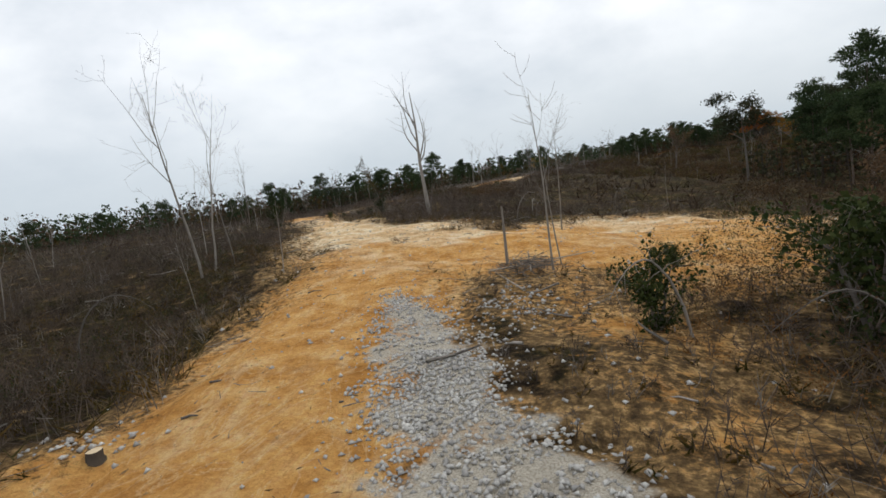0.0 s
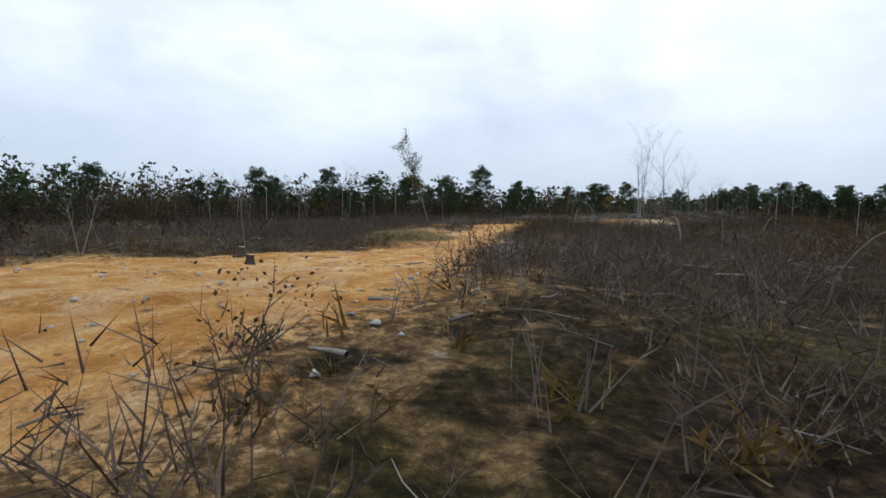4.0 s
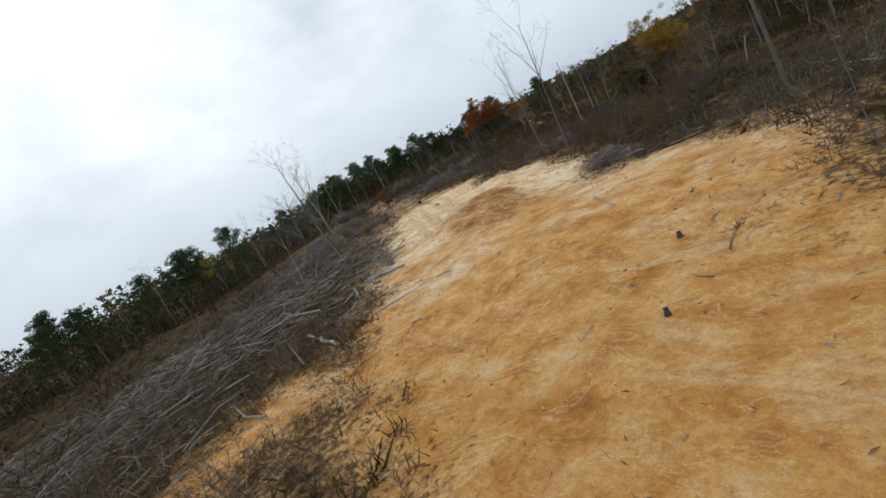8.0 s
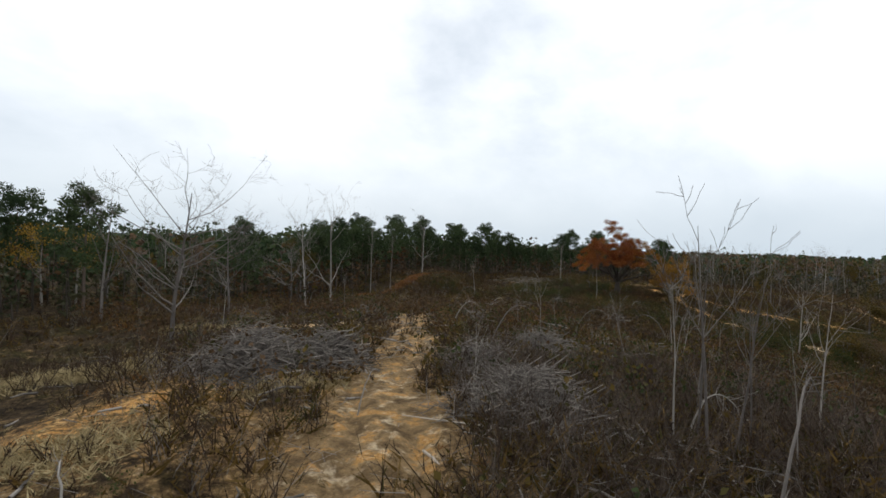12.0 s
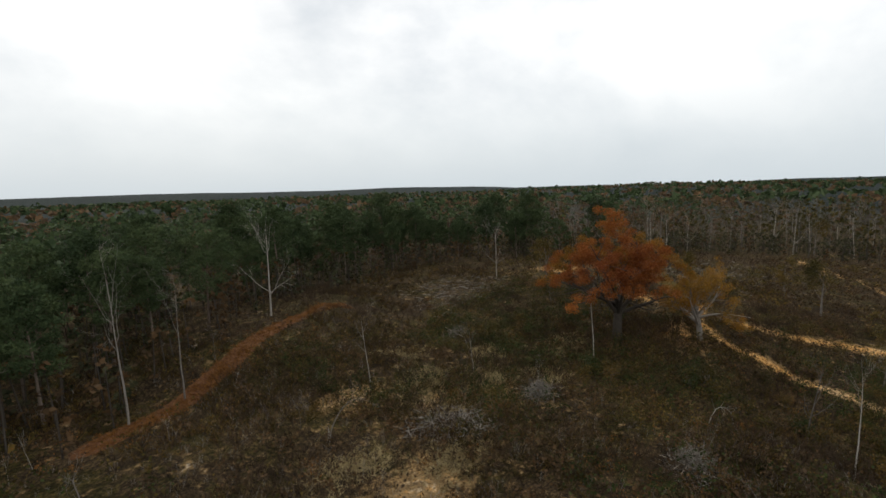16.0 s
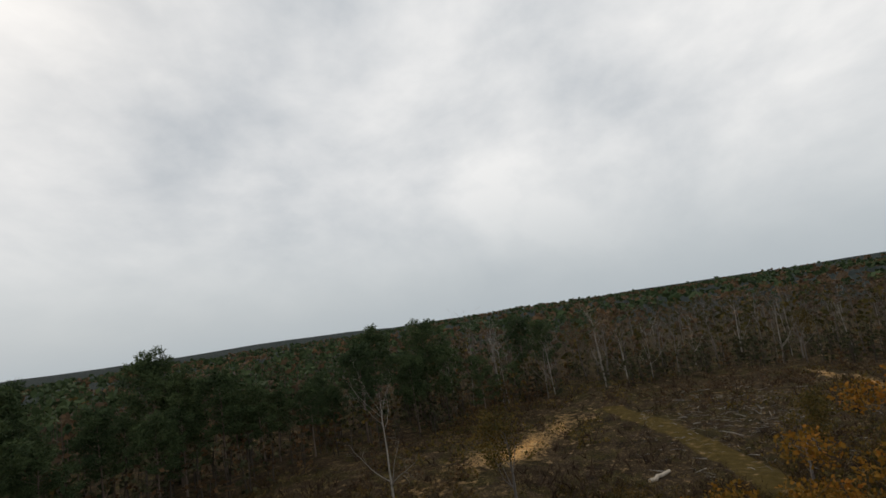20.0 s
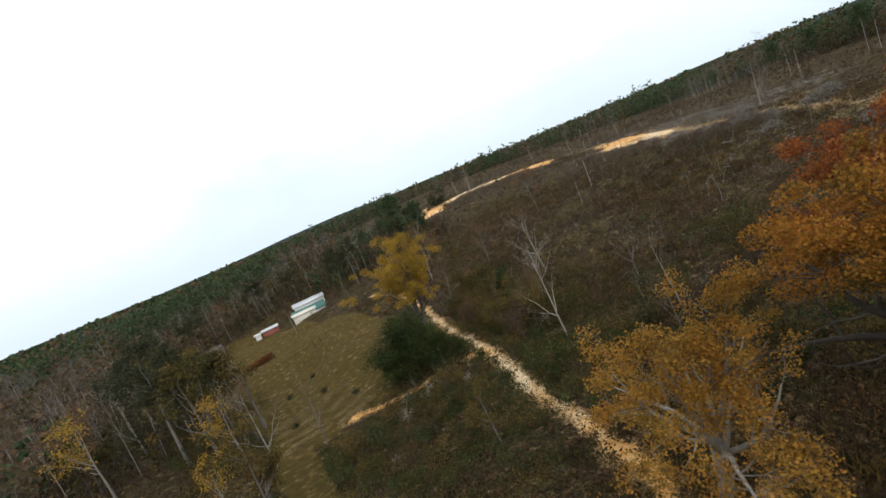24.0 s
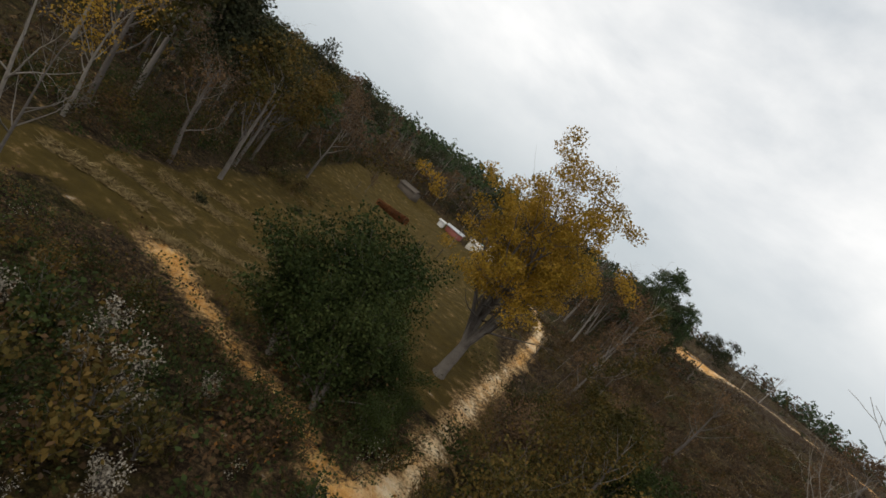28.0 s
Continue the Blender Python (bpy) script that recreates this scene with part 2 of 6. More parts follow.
    col = mix_node(n, l, sharpen(n, l, att["dirt"], weave, 2.2, 0.3, 0.75), col, bare)
    fallen = ramp_node(n, l, weave, [(0.35, (0.06, 0.027, 0.014)), (0.52, (0.13, 0.06, 0.028)), (0.7, (0.22, 0.11, 0.052))])
    col = mix_node(n, l, sharpen(n, l, att["needle"], mid, 0.8, 0.4, 0.65), col, fallen)
    col = mix_node(n, l, sharpen(n, l, att["gravel"], blotch, 2.2, 0.4, 0.8), col, grit)
    col = mix_node(n, l, att["far"], col, hazy_canopy)
    l.new(col, bsdf.inputs["Base Color"])
    h = n.new("ShaderNodeMath")
    h.operation = "MULTIPLY_ADD"
    l.new(fine, h.inputs[0])
    h.inputs[1].default_value = 0.5
    l.new(blotch, h.inputs[2])
    ribbed = n.new("ShaderNodeMath")
    ribbed.operation = "MULTIPLY_ADD"
    l.new(bars.outputs[0], ribbed.inputs[0])
    ribbed.inputs[1].default_value = 0.12
    l.new(h.outputs[0], ribbed.inputs[2])
    bump_node(n, l, bsdf, ribbed.outputs[0], 1.0, 0.35)
    return m


def varied(name, dark, light, scale=3.0, rough=0.9, island=False, bump=0.0, spread=0.35):
    """A dull natural surface: grain at two scales and a tone of its own for each piece."""
    m, n, l, bsdf = material(name, rough)
    co = n.new("ShaderNodeTexCoord").outputs["Object"]
    grain = noise_node(n, l, scale, 5, 0.65, co)
    big = noise_node(n, l, scale * 0.17, 3, 0.6, co)
    add = n.new("ShaderNodeMath")
    add.operation = "ADD"
    l.new(grain.outputs["Fac"], add.inputs[0])
    l.new(big.outputs["Fac"], add.inputs[1])
    each = n.new("ShaderNodeNewGeometry").outputs["Random Per Island"] if island else n.new("ShaderNodeObjectInfo").outputs["Random"]
    mad = n.new("ShaderNodeMath")
    mad.operation = "MULTIPLY_ADD"
    l.new(each, mad.inputs[0])
    mad.inputs[1].default_value = spread * 2
    l.new(add.outputs[0], mad.inputs[2])
    r = n.new("ShaderNodeMapRange")
    r.inputs["From Min"].default_value, r.inputs["From Max"].default_value = 0.72, 1.28 + spread * 2
    l.new(mad.outputs[0], r.inputs["Value"])
    l.new(mix_node(n, l, r.outputs["Result"], dark, light), bsdf.inputs["Base Color"])
    if bump:
        bump_node(n, l, bsdf, grain.outputs["Fac"], 0.7, bump)
    return m


def leafy(name, *stops, glow=0.25, patch=0.35):
    """Leaves: each its own tone along the given colours, a little light passing through."""
    m, n, l, bsdf = material(name, 0.7)
    rnd = n.new("ShaderNodeNewGeometry").outputs["Random Per Island"]
    own = n.new("ShaderNodeObjectInfo").outputs["Random"]
    pos = n.new("ShaderNodeNewGeometry").outputs["Position"]
    patch = noise_node(n, l, patch, 2, 0.5, pos).outputs["Fac"]
    a = n.new("ShaderNodeMath")
    a.operation = "MULTIPLY_ADD"
    l.new(rnd, a.inputs[0])
    a.inputs[1].default_value = 0.45
    l.new(patch, a.inputs[2])
    b = n.new("ShaderNodeMath")
    b.operation = "MULTIPLY_ADD"
    l.new(own, b.inputs[0])
    b.inputs[1].default_value = 0.25
    l.new(a.outputs[0], b.inputs[2])
    r = n.new("ShaderNodeMapRange")
    r.inputs["From Min"].default_value, r.inputs["From Max"].default_value = 0.4, 1.15
    l.new(b.outputs[0], r.inputs["Value"])
    k = len(stops)
    col = ramp_node(n, l, r.outputs["Result"], [(i / (k - 1), c) for i, c in enumerate(stops)])
    l.new(col, bsdf.inputs["Base Color"])
    tr = n.new("ShaderNodeBsdfTranslucent")
    l.new(col, tr.inputs["Color"])
    mix = n.new("ShaderNodeMixShader")
    mix.inputs[0].default_value = glow
    l.new(bsdf.outputs[0], mix.inputs[1])
    l.new(tr.outputs[0], mix.inputs[2])
    l.new(mix.outputs[0], n["Material Output"].inputs["Surface"])
    return m


GROUND = ground_material()
BARK = varied("grey_bark", (0.06, 0.05, 0.045), (0.2, 0.18, 0.16), 6.0, bump=0.02)
PALE_BARK = varied("pale_dead_bark", (0.12, 0.105, 0.09), (0.36, 0.33, 0.29), 5.0, bump=0.015)
DARK_BARK = varied("dark_oak_bark", (0.03, 0.025, 0.02), (0.1, 0.085, 0.07), 6.0, bump=0.03)
GREY_TWIG = varied("grey_twigs", (0.05, 0.043, 0.038), (0.17, 0.15, 0.13), 5.0, island=True)
PINE_BARK = varied("pine_bark", (0.07, 0.05, 0.04), (0.19, 0.15, 0.12), 6.0, bump=0.02)
TWIG = varied("dead_brush", (0.032, 0.025, 0.021), (0.15, 0.115, 0.09), 4.0, island=True)
# browner dead_brush with the dimness of the valley put into its colour
DIMMED_BRUSH = varied("dimmed_slope_brush", (0.014, 0.0095, 0.007), (0.085, 0.057, 0.037), 4.0, island=True)
MATTED = varied("matted_straw", (0.16, 0.12, 0.055), (0.46, 0.37, 0.2), 4.0, island=True)
GREY_STICK = varied("weathered_slash", (0.035, 0.03, 0.026), (0.36, 0.325, 0.285), 6.0, island=True)
PILE_STICK = varied("piled_branches", (0.03, 0.025, 0.022), (0.3, 0.265, 0.23), 6.0, island=True)
LOG_WOOD = varied("weathered_log", (0.22, 0.18, 0.14), (0.5, 0.44, 0.36), 5.0, bump=0.01)
STRAW = varied("dry_grass", (0.07, 0.05, 0.023), (0.27, 0.2, 0.095), 4.0, island=True)
RUST_WEED = varied("rusty_bracken", (0.06, 0.025, 0.008), (0.26, 0.12, 0.035), 4.0, island=True)
WEED = leafy("weedy_undergrowth", (0.015, 0.017, 0.005), (0.04, 0.036, 0.01), (0.09, 0.055, 0.015), (0.15, 0.095, 0.03))
PALE_FLOWER = varied("seed_heads", (0.14, 0.12, 0.09), (0.42, 0.38, 0.31), 5.0, island=True)
CLOD = varied("dried_clay_clods", (0.26, 0.135, 0.045), (0.66, 0.47, 0.25), 6.0, island=True)
CHIP = varied("bark_chips", (0.07, 0.04, 0.022), (0.33, 0.21, 0.11), 6.0, island=True)
STALK = varied("dead_stalks", (0.09, 0.078, 0.065), (0.27, 0.24, 0.205), 5.0, island=True)
STONE = varied("crushed_stone", (0.2, 0.19, 0.18), (0.62, 0.6, 0.56), 9.0, island=True)
OAK_LEAF = leafy("rust_oak_leaves", (0.25, 0.13, 0.028), (0.29, 0.125, 0.026), (0.28, 0.1, 0.022), (0.23, 0.072, 0.02), (0.15, 0.042, 0.016), patch=0.14)
YELLOW_LEAF = leafy("yellow_leaves", (0.13, 0.09, 0.015), (0.30, 0.185, 0.025), (0.40, 0.235, 0.04))
BROWN_LEAF = leafy("brown_leaves", (0.028, 0.019, 0.012), (0.058, 0.038, 0.021), (0.11, 0.064, 0.03))
OLIVE_LEAF = leafy("olive_leaves", (0.024, 0.025, 0.009), (0.058, 0.05, 0.015), (0.15, 0.095, 0.026))
NEEDLE = leafy("pine_needles", (0.022, 0.036, 0.018), (0.042, 0.064, 0.028), (0.075, 0.098, 0.04), glow=0.15)
# brown_leaves again for the trees, with extra brightness put into the colour
LIGHTENED_HARDWOOD = leafy("lightened_hardwood_leaves", (0.05, 0.036, 0.025), (0.1, 0.068, 0.042), (0.17, 0.1, 0.05))
DARK_LEAF = leafy("dark_evergreen_leaves", (0.018, 0.022, 0.013), (0.035, 0.04, 0.02), (0.06, 0.055, 0.028), glow=0.15)
CEDAR = leafy("cedar_foliage", (0.011, 0.019, 0.006), (0.025, 0.037, 0.011), (0.05, 0.06, 0.018), glow=0.1)

# ---- the lie of the land ----
# centre line of the ridge road: x, y, ground height, half width, paleness
ROAD = np.array([(17, -100, -6.5, 4.4, 0), (13.6, -82, -5.0, 4.4, 0), (12.2, -68, -4.1, 3.5, .15), (10.6, -55, -2.8, 3.1, .6), (6.6, -45, -1.9, 2.7, .8), (-0.6, -34, -1.6, 2.6, .6), (-4.0, -27, -1.5, 2.6, .4),
                 (-6.2, -18, -1.3, 3.6, .35), (-4, -6, -1.9, 4, .2), (-3.4, 6, -2.5, 3.6, .15), (-1.5, 18, -2.3, 3, .35), (1, 28, -2.0, 4, .05), (7, 40, -2.0, 5, .2), (17, 51, -1.8, 5, .6),
                 (26, 62, -1.7, 3.2, .8), (33, 73, -1.9, 3.5, .6), (40, 85, -1.8, 3.2, .5), (49, 98, -1.7, 2.4, .6), (58, 107, -2.2, 2.1, .6), (68, 119, -3.2, 1.9, .7), (80, 126, -5.0, 1.5, .8), (95, 131, -6.2, 1.3, .8)])
# centre line of the valley drive
DRIVE = np.array([(147, 121.5, -4.9, .6, .1), (140, 121.5, -5.3, .5, .2), (134.6, 117, -6.5, .55, .3), (130.6, 109.5, -8.0, .65, .6), (126, 98.4, -9.3, .7, .65), (121.7, 90.4, -9.9, .6, .65), (117.8, 80, -10.5, .55, .65),
                  (113.9, 69, -10.8, .55, .65), (109.9, 59.3, -10.6, .55, .45), (102.3, 37.7, -10.2, .6, .6), (99, 15, -11.5, .6, .5)])
WOODS_TRACK = np.array([(84, 153, -5.2, .2, .0), (97, 156, -3.9, .25, .0), (109, 160, -2.4, .3, .0), (118, 162, -3.2, .1, .0)])
EAST_CUT = np.array([(192, 141, -6.2, .3, .3), (178, 133, -6.2, .45, .3), (166, 129, -5.8, .4, .3), (157, 128, -5.4, .3, .3)])
FAR_CUT = np.array([(212, 110, -6.5, .25, .4), (192, 100, -7.5, .3, .4), (175, 92, -8.5, .3, .4), (160, 86, -9.5, .2, .4)])
LAWN_STRIP = np.array([(146.5, 103, -6.6, 1.0, 0), (144.4, 90, -9.0, 1.9, 0), (142.5, 76, -11.4, 2.4, 0), (139, 62, -12.6, 3.0, 0)])
SPUR = np.array([(62, 117.5, -3.0, .8, .8), (56, 121.5, -3.7, .7, .7), (51.5, 124, -4.3, .35, .6)])
PATH_TO_LAWN = np.array([(121.3, 86, -10.2, .45, .0), (124.6, 81.6, -11.2, .35, .0), (129.4, 77.8, -12.0, .4, .0), (134.3, 75, -12.2, .8, .0)])
EAST_TRACK = np.array([(142, 118, -4.9, .7, .2), (143.5, 106, -5.0, .6, .1), (147, 96, -5.2, .4, .2)])
# hills and hollows away from the roads
KNOTS = np.array([(20.5, 45, -2.6), (40, 66, -2.2), (103, 118, -5.2), (84, 149, -5.2), (74, 145, -6.3), (107, 163, -2.2), (122, 147, -6.0), (130, 127, -5.3),
                  (109.5, 41, -12.0), (127.4, 77.4, -12.3), (132.6, 63, -13.3), (135, 37, -15.0), (121.5, 4.6, -14.6), (113, -29, -13.8), (80, 79, -6.0), (60, 45, -6.5),
                  (30, -50, -3.6), (4.5, -68, -5.7), (-12, -70, -6.0), (-25, 30, -2.2), (-20, 70, -4.5), (10, 95, -4.5), (40, 125, -5.0), (70, 175, -6.0), (150, 160, -4.5),
                  (175, 135, -6.5), (60, 5, -7.0), (160, 70, -11), (30, 0, -3.5), (-20, -20, -2.5)])
EARTH = [(19.4, -56, 11.0, 7.4, -.1, .25), (27, -50, 9, 7, 0, .55), (19.4, -67.5, 1.7, 4.4, .15, .05), (12.4, -48.5, 4.6, 3.4, .3, .9), (3.6, -36.2, 1.7, 2.6, .4, .7), (5.6, -39.4, 1.6, 2.2, .5, .6), (-9, -15, 10, 9, .9, .2), (-2, 6, 5, 8, .1, .1), (3, 33, 6, 8, -.6, .0), (-5.5, 33.3, 2.6, 2.0, .2, .1), (12.5, 42.5, 7, 8, -.7, .45), (24, -63.5, 4.2, 2.6, .5, .1),
         (21, 52, 6, 9, -.7, .75), (27.5, 61, 3, 5, -.7, .7), (23.5, 65.5, 1.6, 2.6, -.6, .6), (40, 99.8, 2.6, 1.0, .5, .2), (43.4, 95.4, 2.0, 1.0, .5, .3), (4.2, 8.6, 1.6, 1.2, .4, 0), (2.5, 46.2, 3.0, 1.6, .1, .1), (134.6, 121.6, 1.5, .8, .6, .1), (149.5, 130, 1.8, .8, .6, .0),
         (105, 138, 1.6, .9, .3, .5), (111, 135, 1.8, .8, 1.0, .5), (103, 134, 1.2, .7, 1.4, .5), (45, 101, 3, 1.3, .6, .5), (101, 143, 1.0, .7, 0, .5), (36, 97, 2.4, .6, .3, .2),
         (172, 151, 3, .4, -.3, .3), (-6.5, 22, 2, 3, .2, .5)]


def hash_grid(ix, iy, seed):
    v = np.sin(ix * 127.1 + iy * 311.7 + seed * 74.7) * 43758.5453
    return v - np.floor(v)


def value_noise(x, y, size, seed=0, octaves=4):
    x, y = np.asarray(x, float) / size, np.asarray(y, float) / size
    total, gain, norm = np.zeros(np.shape(x)), 1.0, 0.0
    for o in range(octaves):
        ix, iy = np.floor(x), np.floor(y)
        fx, fy = x - ix, y - iy
        fx, fy = fx * fx * (3 - 2 * fx), fy * fy * (3 - 2 * fy)
        a, b = hash_grid(ix, iy, seed + o), hash_grid(ix + 1, iy, seed + o)
        c, d = hash_grid(ix, iy + 1, seed + o), hash_grid(ix + 1, iy + 1, seed + o)
        total, norm = total + gain * ((a * (1 - fx) + b * fx) * (1 - fy) + (c * (1 - fx) + d * fx) * fy), norm + gain
        x, y, gain = x * 2.03, y * 2.03, gain * 0.5
    return total / norm - 0.5


def along(line, step):
    out = []
    for a, b in zip(line[:-1], line[1:]):
        n = max(1, int(np.linalg.norm((b - a)[:2]) / step))
        out += [a + (b - a) * k / n for k in range(n)]
    return np.array(out + [line[-1]])


PINS = np.concatenate([along(ROAD, 5.0)[:, :3], along(DRIVE, 5.0)[:, :3], SPUR[1:, :3], KNOTS])


def southern_rise(x, y):
    """The south end of the ridge: level along the road, falling away to the east."""
    u = np.clip((-8 - y) / 24, 0, 1)
    q = np.clip(-30 - y, -400, 120)
    near = np.clip(1.6 - np.hypot(x - 10, y + 50) / 160, 0, 1)
    return near * (0.0542 * 0.5 * (q + np.sqrt(q * q + 100)) - 0.0682 * np.clip(x, -30, 45) * u * u * (3 - 2 * u))


def smooth_height(x, y):
    num, den = np.full(np.shape(x), -7.0 * 2e-8), np.full(np.shape(x), 2e-8)
    for kx, ky, kz in PINS:
        w = 1.0 / ((x - kx) ** 2 + (y - ky) ** 2 + 20.0) ** 2
        num, den = num + w * kz, den + w
    return num / den + southern_rise(x, y)


def near_line(x, y, line):
    """For each place: distance to the line less its half width, paleness there, signed offset from the centre."""
    best, pale, side = np.full(np.shape(x), 1e9), np.zeros(np.shape(x)), np.zeros(np.shape(x))
    for a, b in zip(line[:-1], line[1:]):
        dx, dy = b[0] - a[0], b[1] - a[1]
        n2 = dx * dx + dy * dy
        t = np.clip(((x - a[0]) * dx + (y - a[1]) * dy) / n2, 0, 1)
        off = np.hypot(x - a[0] - t * dx, y - a[1] - t * dy)
        d = off - (a[3] + t * (b[3] - a[3]))
        hit = d < best
        best = np.where(hit, d, best)
        pale = np.where(hit, a[4] + t * (b[4] - a[4]), pale)
        side = np.where(hit, ((x - a[0]) * dy - (y - a[1]) * dx) / math.sqrt(n2), side)
    return best, pale, side


def road_length(x, y):
    """Metres along the ridge road of the nearest place on it."""
    best, out, run = np.full(np.shape(x), 1e9), np.zeros(np.shape(x)), 0.0
    for a, b in zip(ROAD[:-1], ROAD[1:]):
        dx, dy = b[0] - a[0], b[1] - a[1]
        n2 = dx * dx + dy * dy
        t = np.clip(((x - a[0]) * dx + (y - a[1]) * dy) / n2, 0, 1)
        off = np.hypot(x - a[0] - t * dx, y - a[1] - t * dy)
        hit = off < best
        best, out = np.where(hit, off, best), np.where(hit, run + t * math.sqrt(n2), out)
        run += math.sqrt(n2)
    return out


def covers(x, y):
    """Bare earth, paleness, lawn, gravel and wet clay, from 0 to 1, at each place."""
    x, y = np.asarray(x, float), np.asarray(y, float)
    wob = value_noise(x, y, 5.0, 11) * 2.4 + value_noise(x, y, 1.4, 13, 3) * 1.6
    earth, pale, weight = np.full(x.shape, -9.0), np.zeros(x.shape), np.full(x.shape, 1e-4)
    for line, soft in ((ROAD, 1.3), (DRIVE, .4), (SPUR, .4), (PATH_TO_LAWN, .35), (EAST_TRACK, .5), (FAR_CUT, .35)):
        d, p, _ = near_line(x, y, line)
        earth = np.maximum(earth, -d / soft)
        w = np.exp(-np.maximum(d, 0) / 1.5)
        pale, weight = pale + w * p, weight + w
    for cx, cy, rx, ry, turn, p in EARTH:
        u, v = (x - cx) * math.cos(turn) + (y - cy) * math.sin(turn), -(x - cx) * math.sin(turn) + (y - cy) * math.cos(turn)
        d = (1 - np.hypot(u / rx, v / ry)) * min(rx, ry)
        earth = np.maximum(earth, d / 1.5)
        w = np.exp(-np.maximum(-d, 0) / 1.5)
        pale, weight = pale + w * p, weight + w
    dirt = 1 / (1 + np.exp(-1.4 * (earth + wob - .15)))
    # past the open ground the road is two worn wheel tracks with litter between and beside them
    d, _, side = near_line(x, y, ROAD)
    tracks = np.exp(-((np.abs(side) - 0.95) / 0.5) ** 2)
    narrow = np.clip((y - 64) / 8, 0, 1) * np.clip(3.5 - d, 0, 1)
    dirt = dirt * (1 - narrow * (1 - np.clip(tracks * .6 + .72 + value_noise(x, y, 2.2, 17, 3) * 1.8, 0, 1)))
    pale = pale * (1 - .45 * narrow)
    lawn = 1 / (1 + np.exp(-(16.8 - np.abs(x - 126 + (y - 40) * .03)) * .8)) * (1 / (1 + np.exp((y - 77 + value_noise(x, y, 9, 5) * 8) * .8))) / (1 + np.exp(-(y + 48) * .3)) / (1 + np.exp(-(x - 108 - (y - 20) * .08) * .9))
    wide, _, _ = near_line(x, y, LAWN_STRIP)
    cut, _, _ = near_line(x, y, EAST_CUT)
    wide = np.minimum(wide, cut - 1.2)
    lawn = np.maximum(lawn, 1 / (1 + np.exp(3 * (wide + value_noise(x, y, 4, 7) * 1.5))))
    strip, _, _ = near_line(x, y, np.array([(18.2, -95, 0, 1.5, 0), (16.4, -75, 0, 1.35, 0), (14.7, -68.5, 0, 1.0, 0), (13.9, -65.6, 0, .5, 0)]))
    gravel = 1 / (1 + np.exp(4 * (strip + value_noise(x, y, 1.5, 3) * .8)))
    u, v = (x - 18.5) * .75 + (y - 50) * .66, -(x - 18.5) * .66 + (y - 50) * .75
    wet = 1 / (1 + np.exp(5 * (np.hypot(u / 5.4, v / 2.2) - 1))) + 0.9 / (1 + np.exp(5 * (np.hypot((x + 5) / 2.2, (y - 6) / 4) - 1)))
    wet = wet + .75 * narrow * np.clip(.5 + value_noise(x, y, 3.0, 19, 3) * 3.0, 0, 1)
    return dirt, np.clip(pale / weight, 0, 1), np.clip(lawn, 0, 1), np.clip(gravel, 0, 1), np.clip(wet, 0, 1)


def channels(x, y):
    """Washed channels in the bare earth, 0 to 1: thin wandering lines at two sizes."""
    a = value_noise(x + value_noise(x, y, 3.0, 93, 2) * 2.5, y, 7.0, 91, 2)
    b = value_noise(x, y + value_noise(x, y, 2.0, 97, 2) * 2.0, 3.2, 95, 2)
    return np.clip(np.exp(-(a / .022) ** 2) + .6 * np.exp(-(b / .03) ** 2), 0, 1)


def height(x, y):
    """The ground: smooth land, rough brush floor, ruts and washed rills on the bare earth, far hills."""
    x, y = np.asarray(x, float), np.asarray(y, float)
    z = smooth_height(x, y)
    d, _, side = near_line(x, y, ROAD)
    far = np.clip((np.hypot(x - 60, y - 60) - 190) / 300, 0, 1)
    off_road = np.clip(d / 4.0, 0, 1)
    z = z + value_noise(x, y, 6.0, 21) * (0.3 + 0.9 * off_road) + value_noise(x, y, 1.9, 31, 3) * 0.24
    rut = np.exp(-((np.abs(side) - 0.95) / 0.32) ** 2) * np.clip((y - 48) / 10, 0, 1) * (d < 1)
    z = z - rut * (0.2 + 0.3 * value_noise(x, y, 2.5, 41, 2))
    z = z - channels(x, y) * 0.16 * (d < 2)
    z = z + 0.75 * np.exp(-((x - 4.4) / 2.6) ** 2 - ((y - 9.6) / 3.4) ** 2)
    ridge = np.exp(-((side + 3.2 + value_noise(x, y, 7, 8) * 3) / 0.5) ** 2) * np.clip((-40 - y) / 10, 0, 1)
    z = z - 0.22 * ridge
    z = z + 0.5 * np.exp(-(((x - 18.5) * .75 + (y - 50) * .66) / 6.0) ** 2 - ((-(x - 18.5) * .66 + (y - 50) * .75) / 2.6) ** 2)
    z = z + far * (value_noise(x, y, 420, 51, 3) * 12 - 7 * far) + np.clip((np.hypot(x - 60, y - 60) - 700) / 1500, 0, 1) * (value_noise(x, y, 1500, 57, 3) * 90 + 8)
    return z


def axis(low, fine, high, close, step, end):
    """Grid lines: close together from low to fine, wider to high, then ever wider to the horizon."""
    core = list(np.arange(low, fine, close)) + list(np.arange(fine, high, step))
    a, g = [], step
    at = low
    while at > -end:
        g *= 1.13
        at -= g
        a.append(at)
    b, g, at = [], step, core[-1]
    while at < end:
        g *= 1.13
        at += g
        b.append(at)
    return np.array(a[::-1] + core + b)


def set_mask(me, name, values):
    a = me.attributes.new(name, "FLOAT", "POINT")
    a.data.foreach_set("value", np.ascontiguousarray(values, dtype=np.float32))


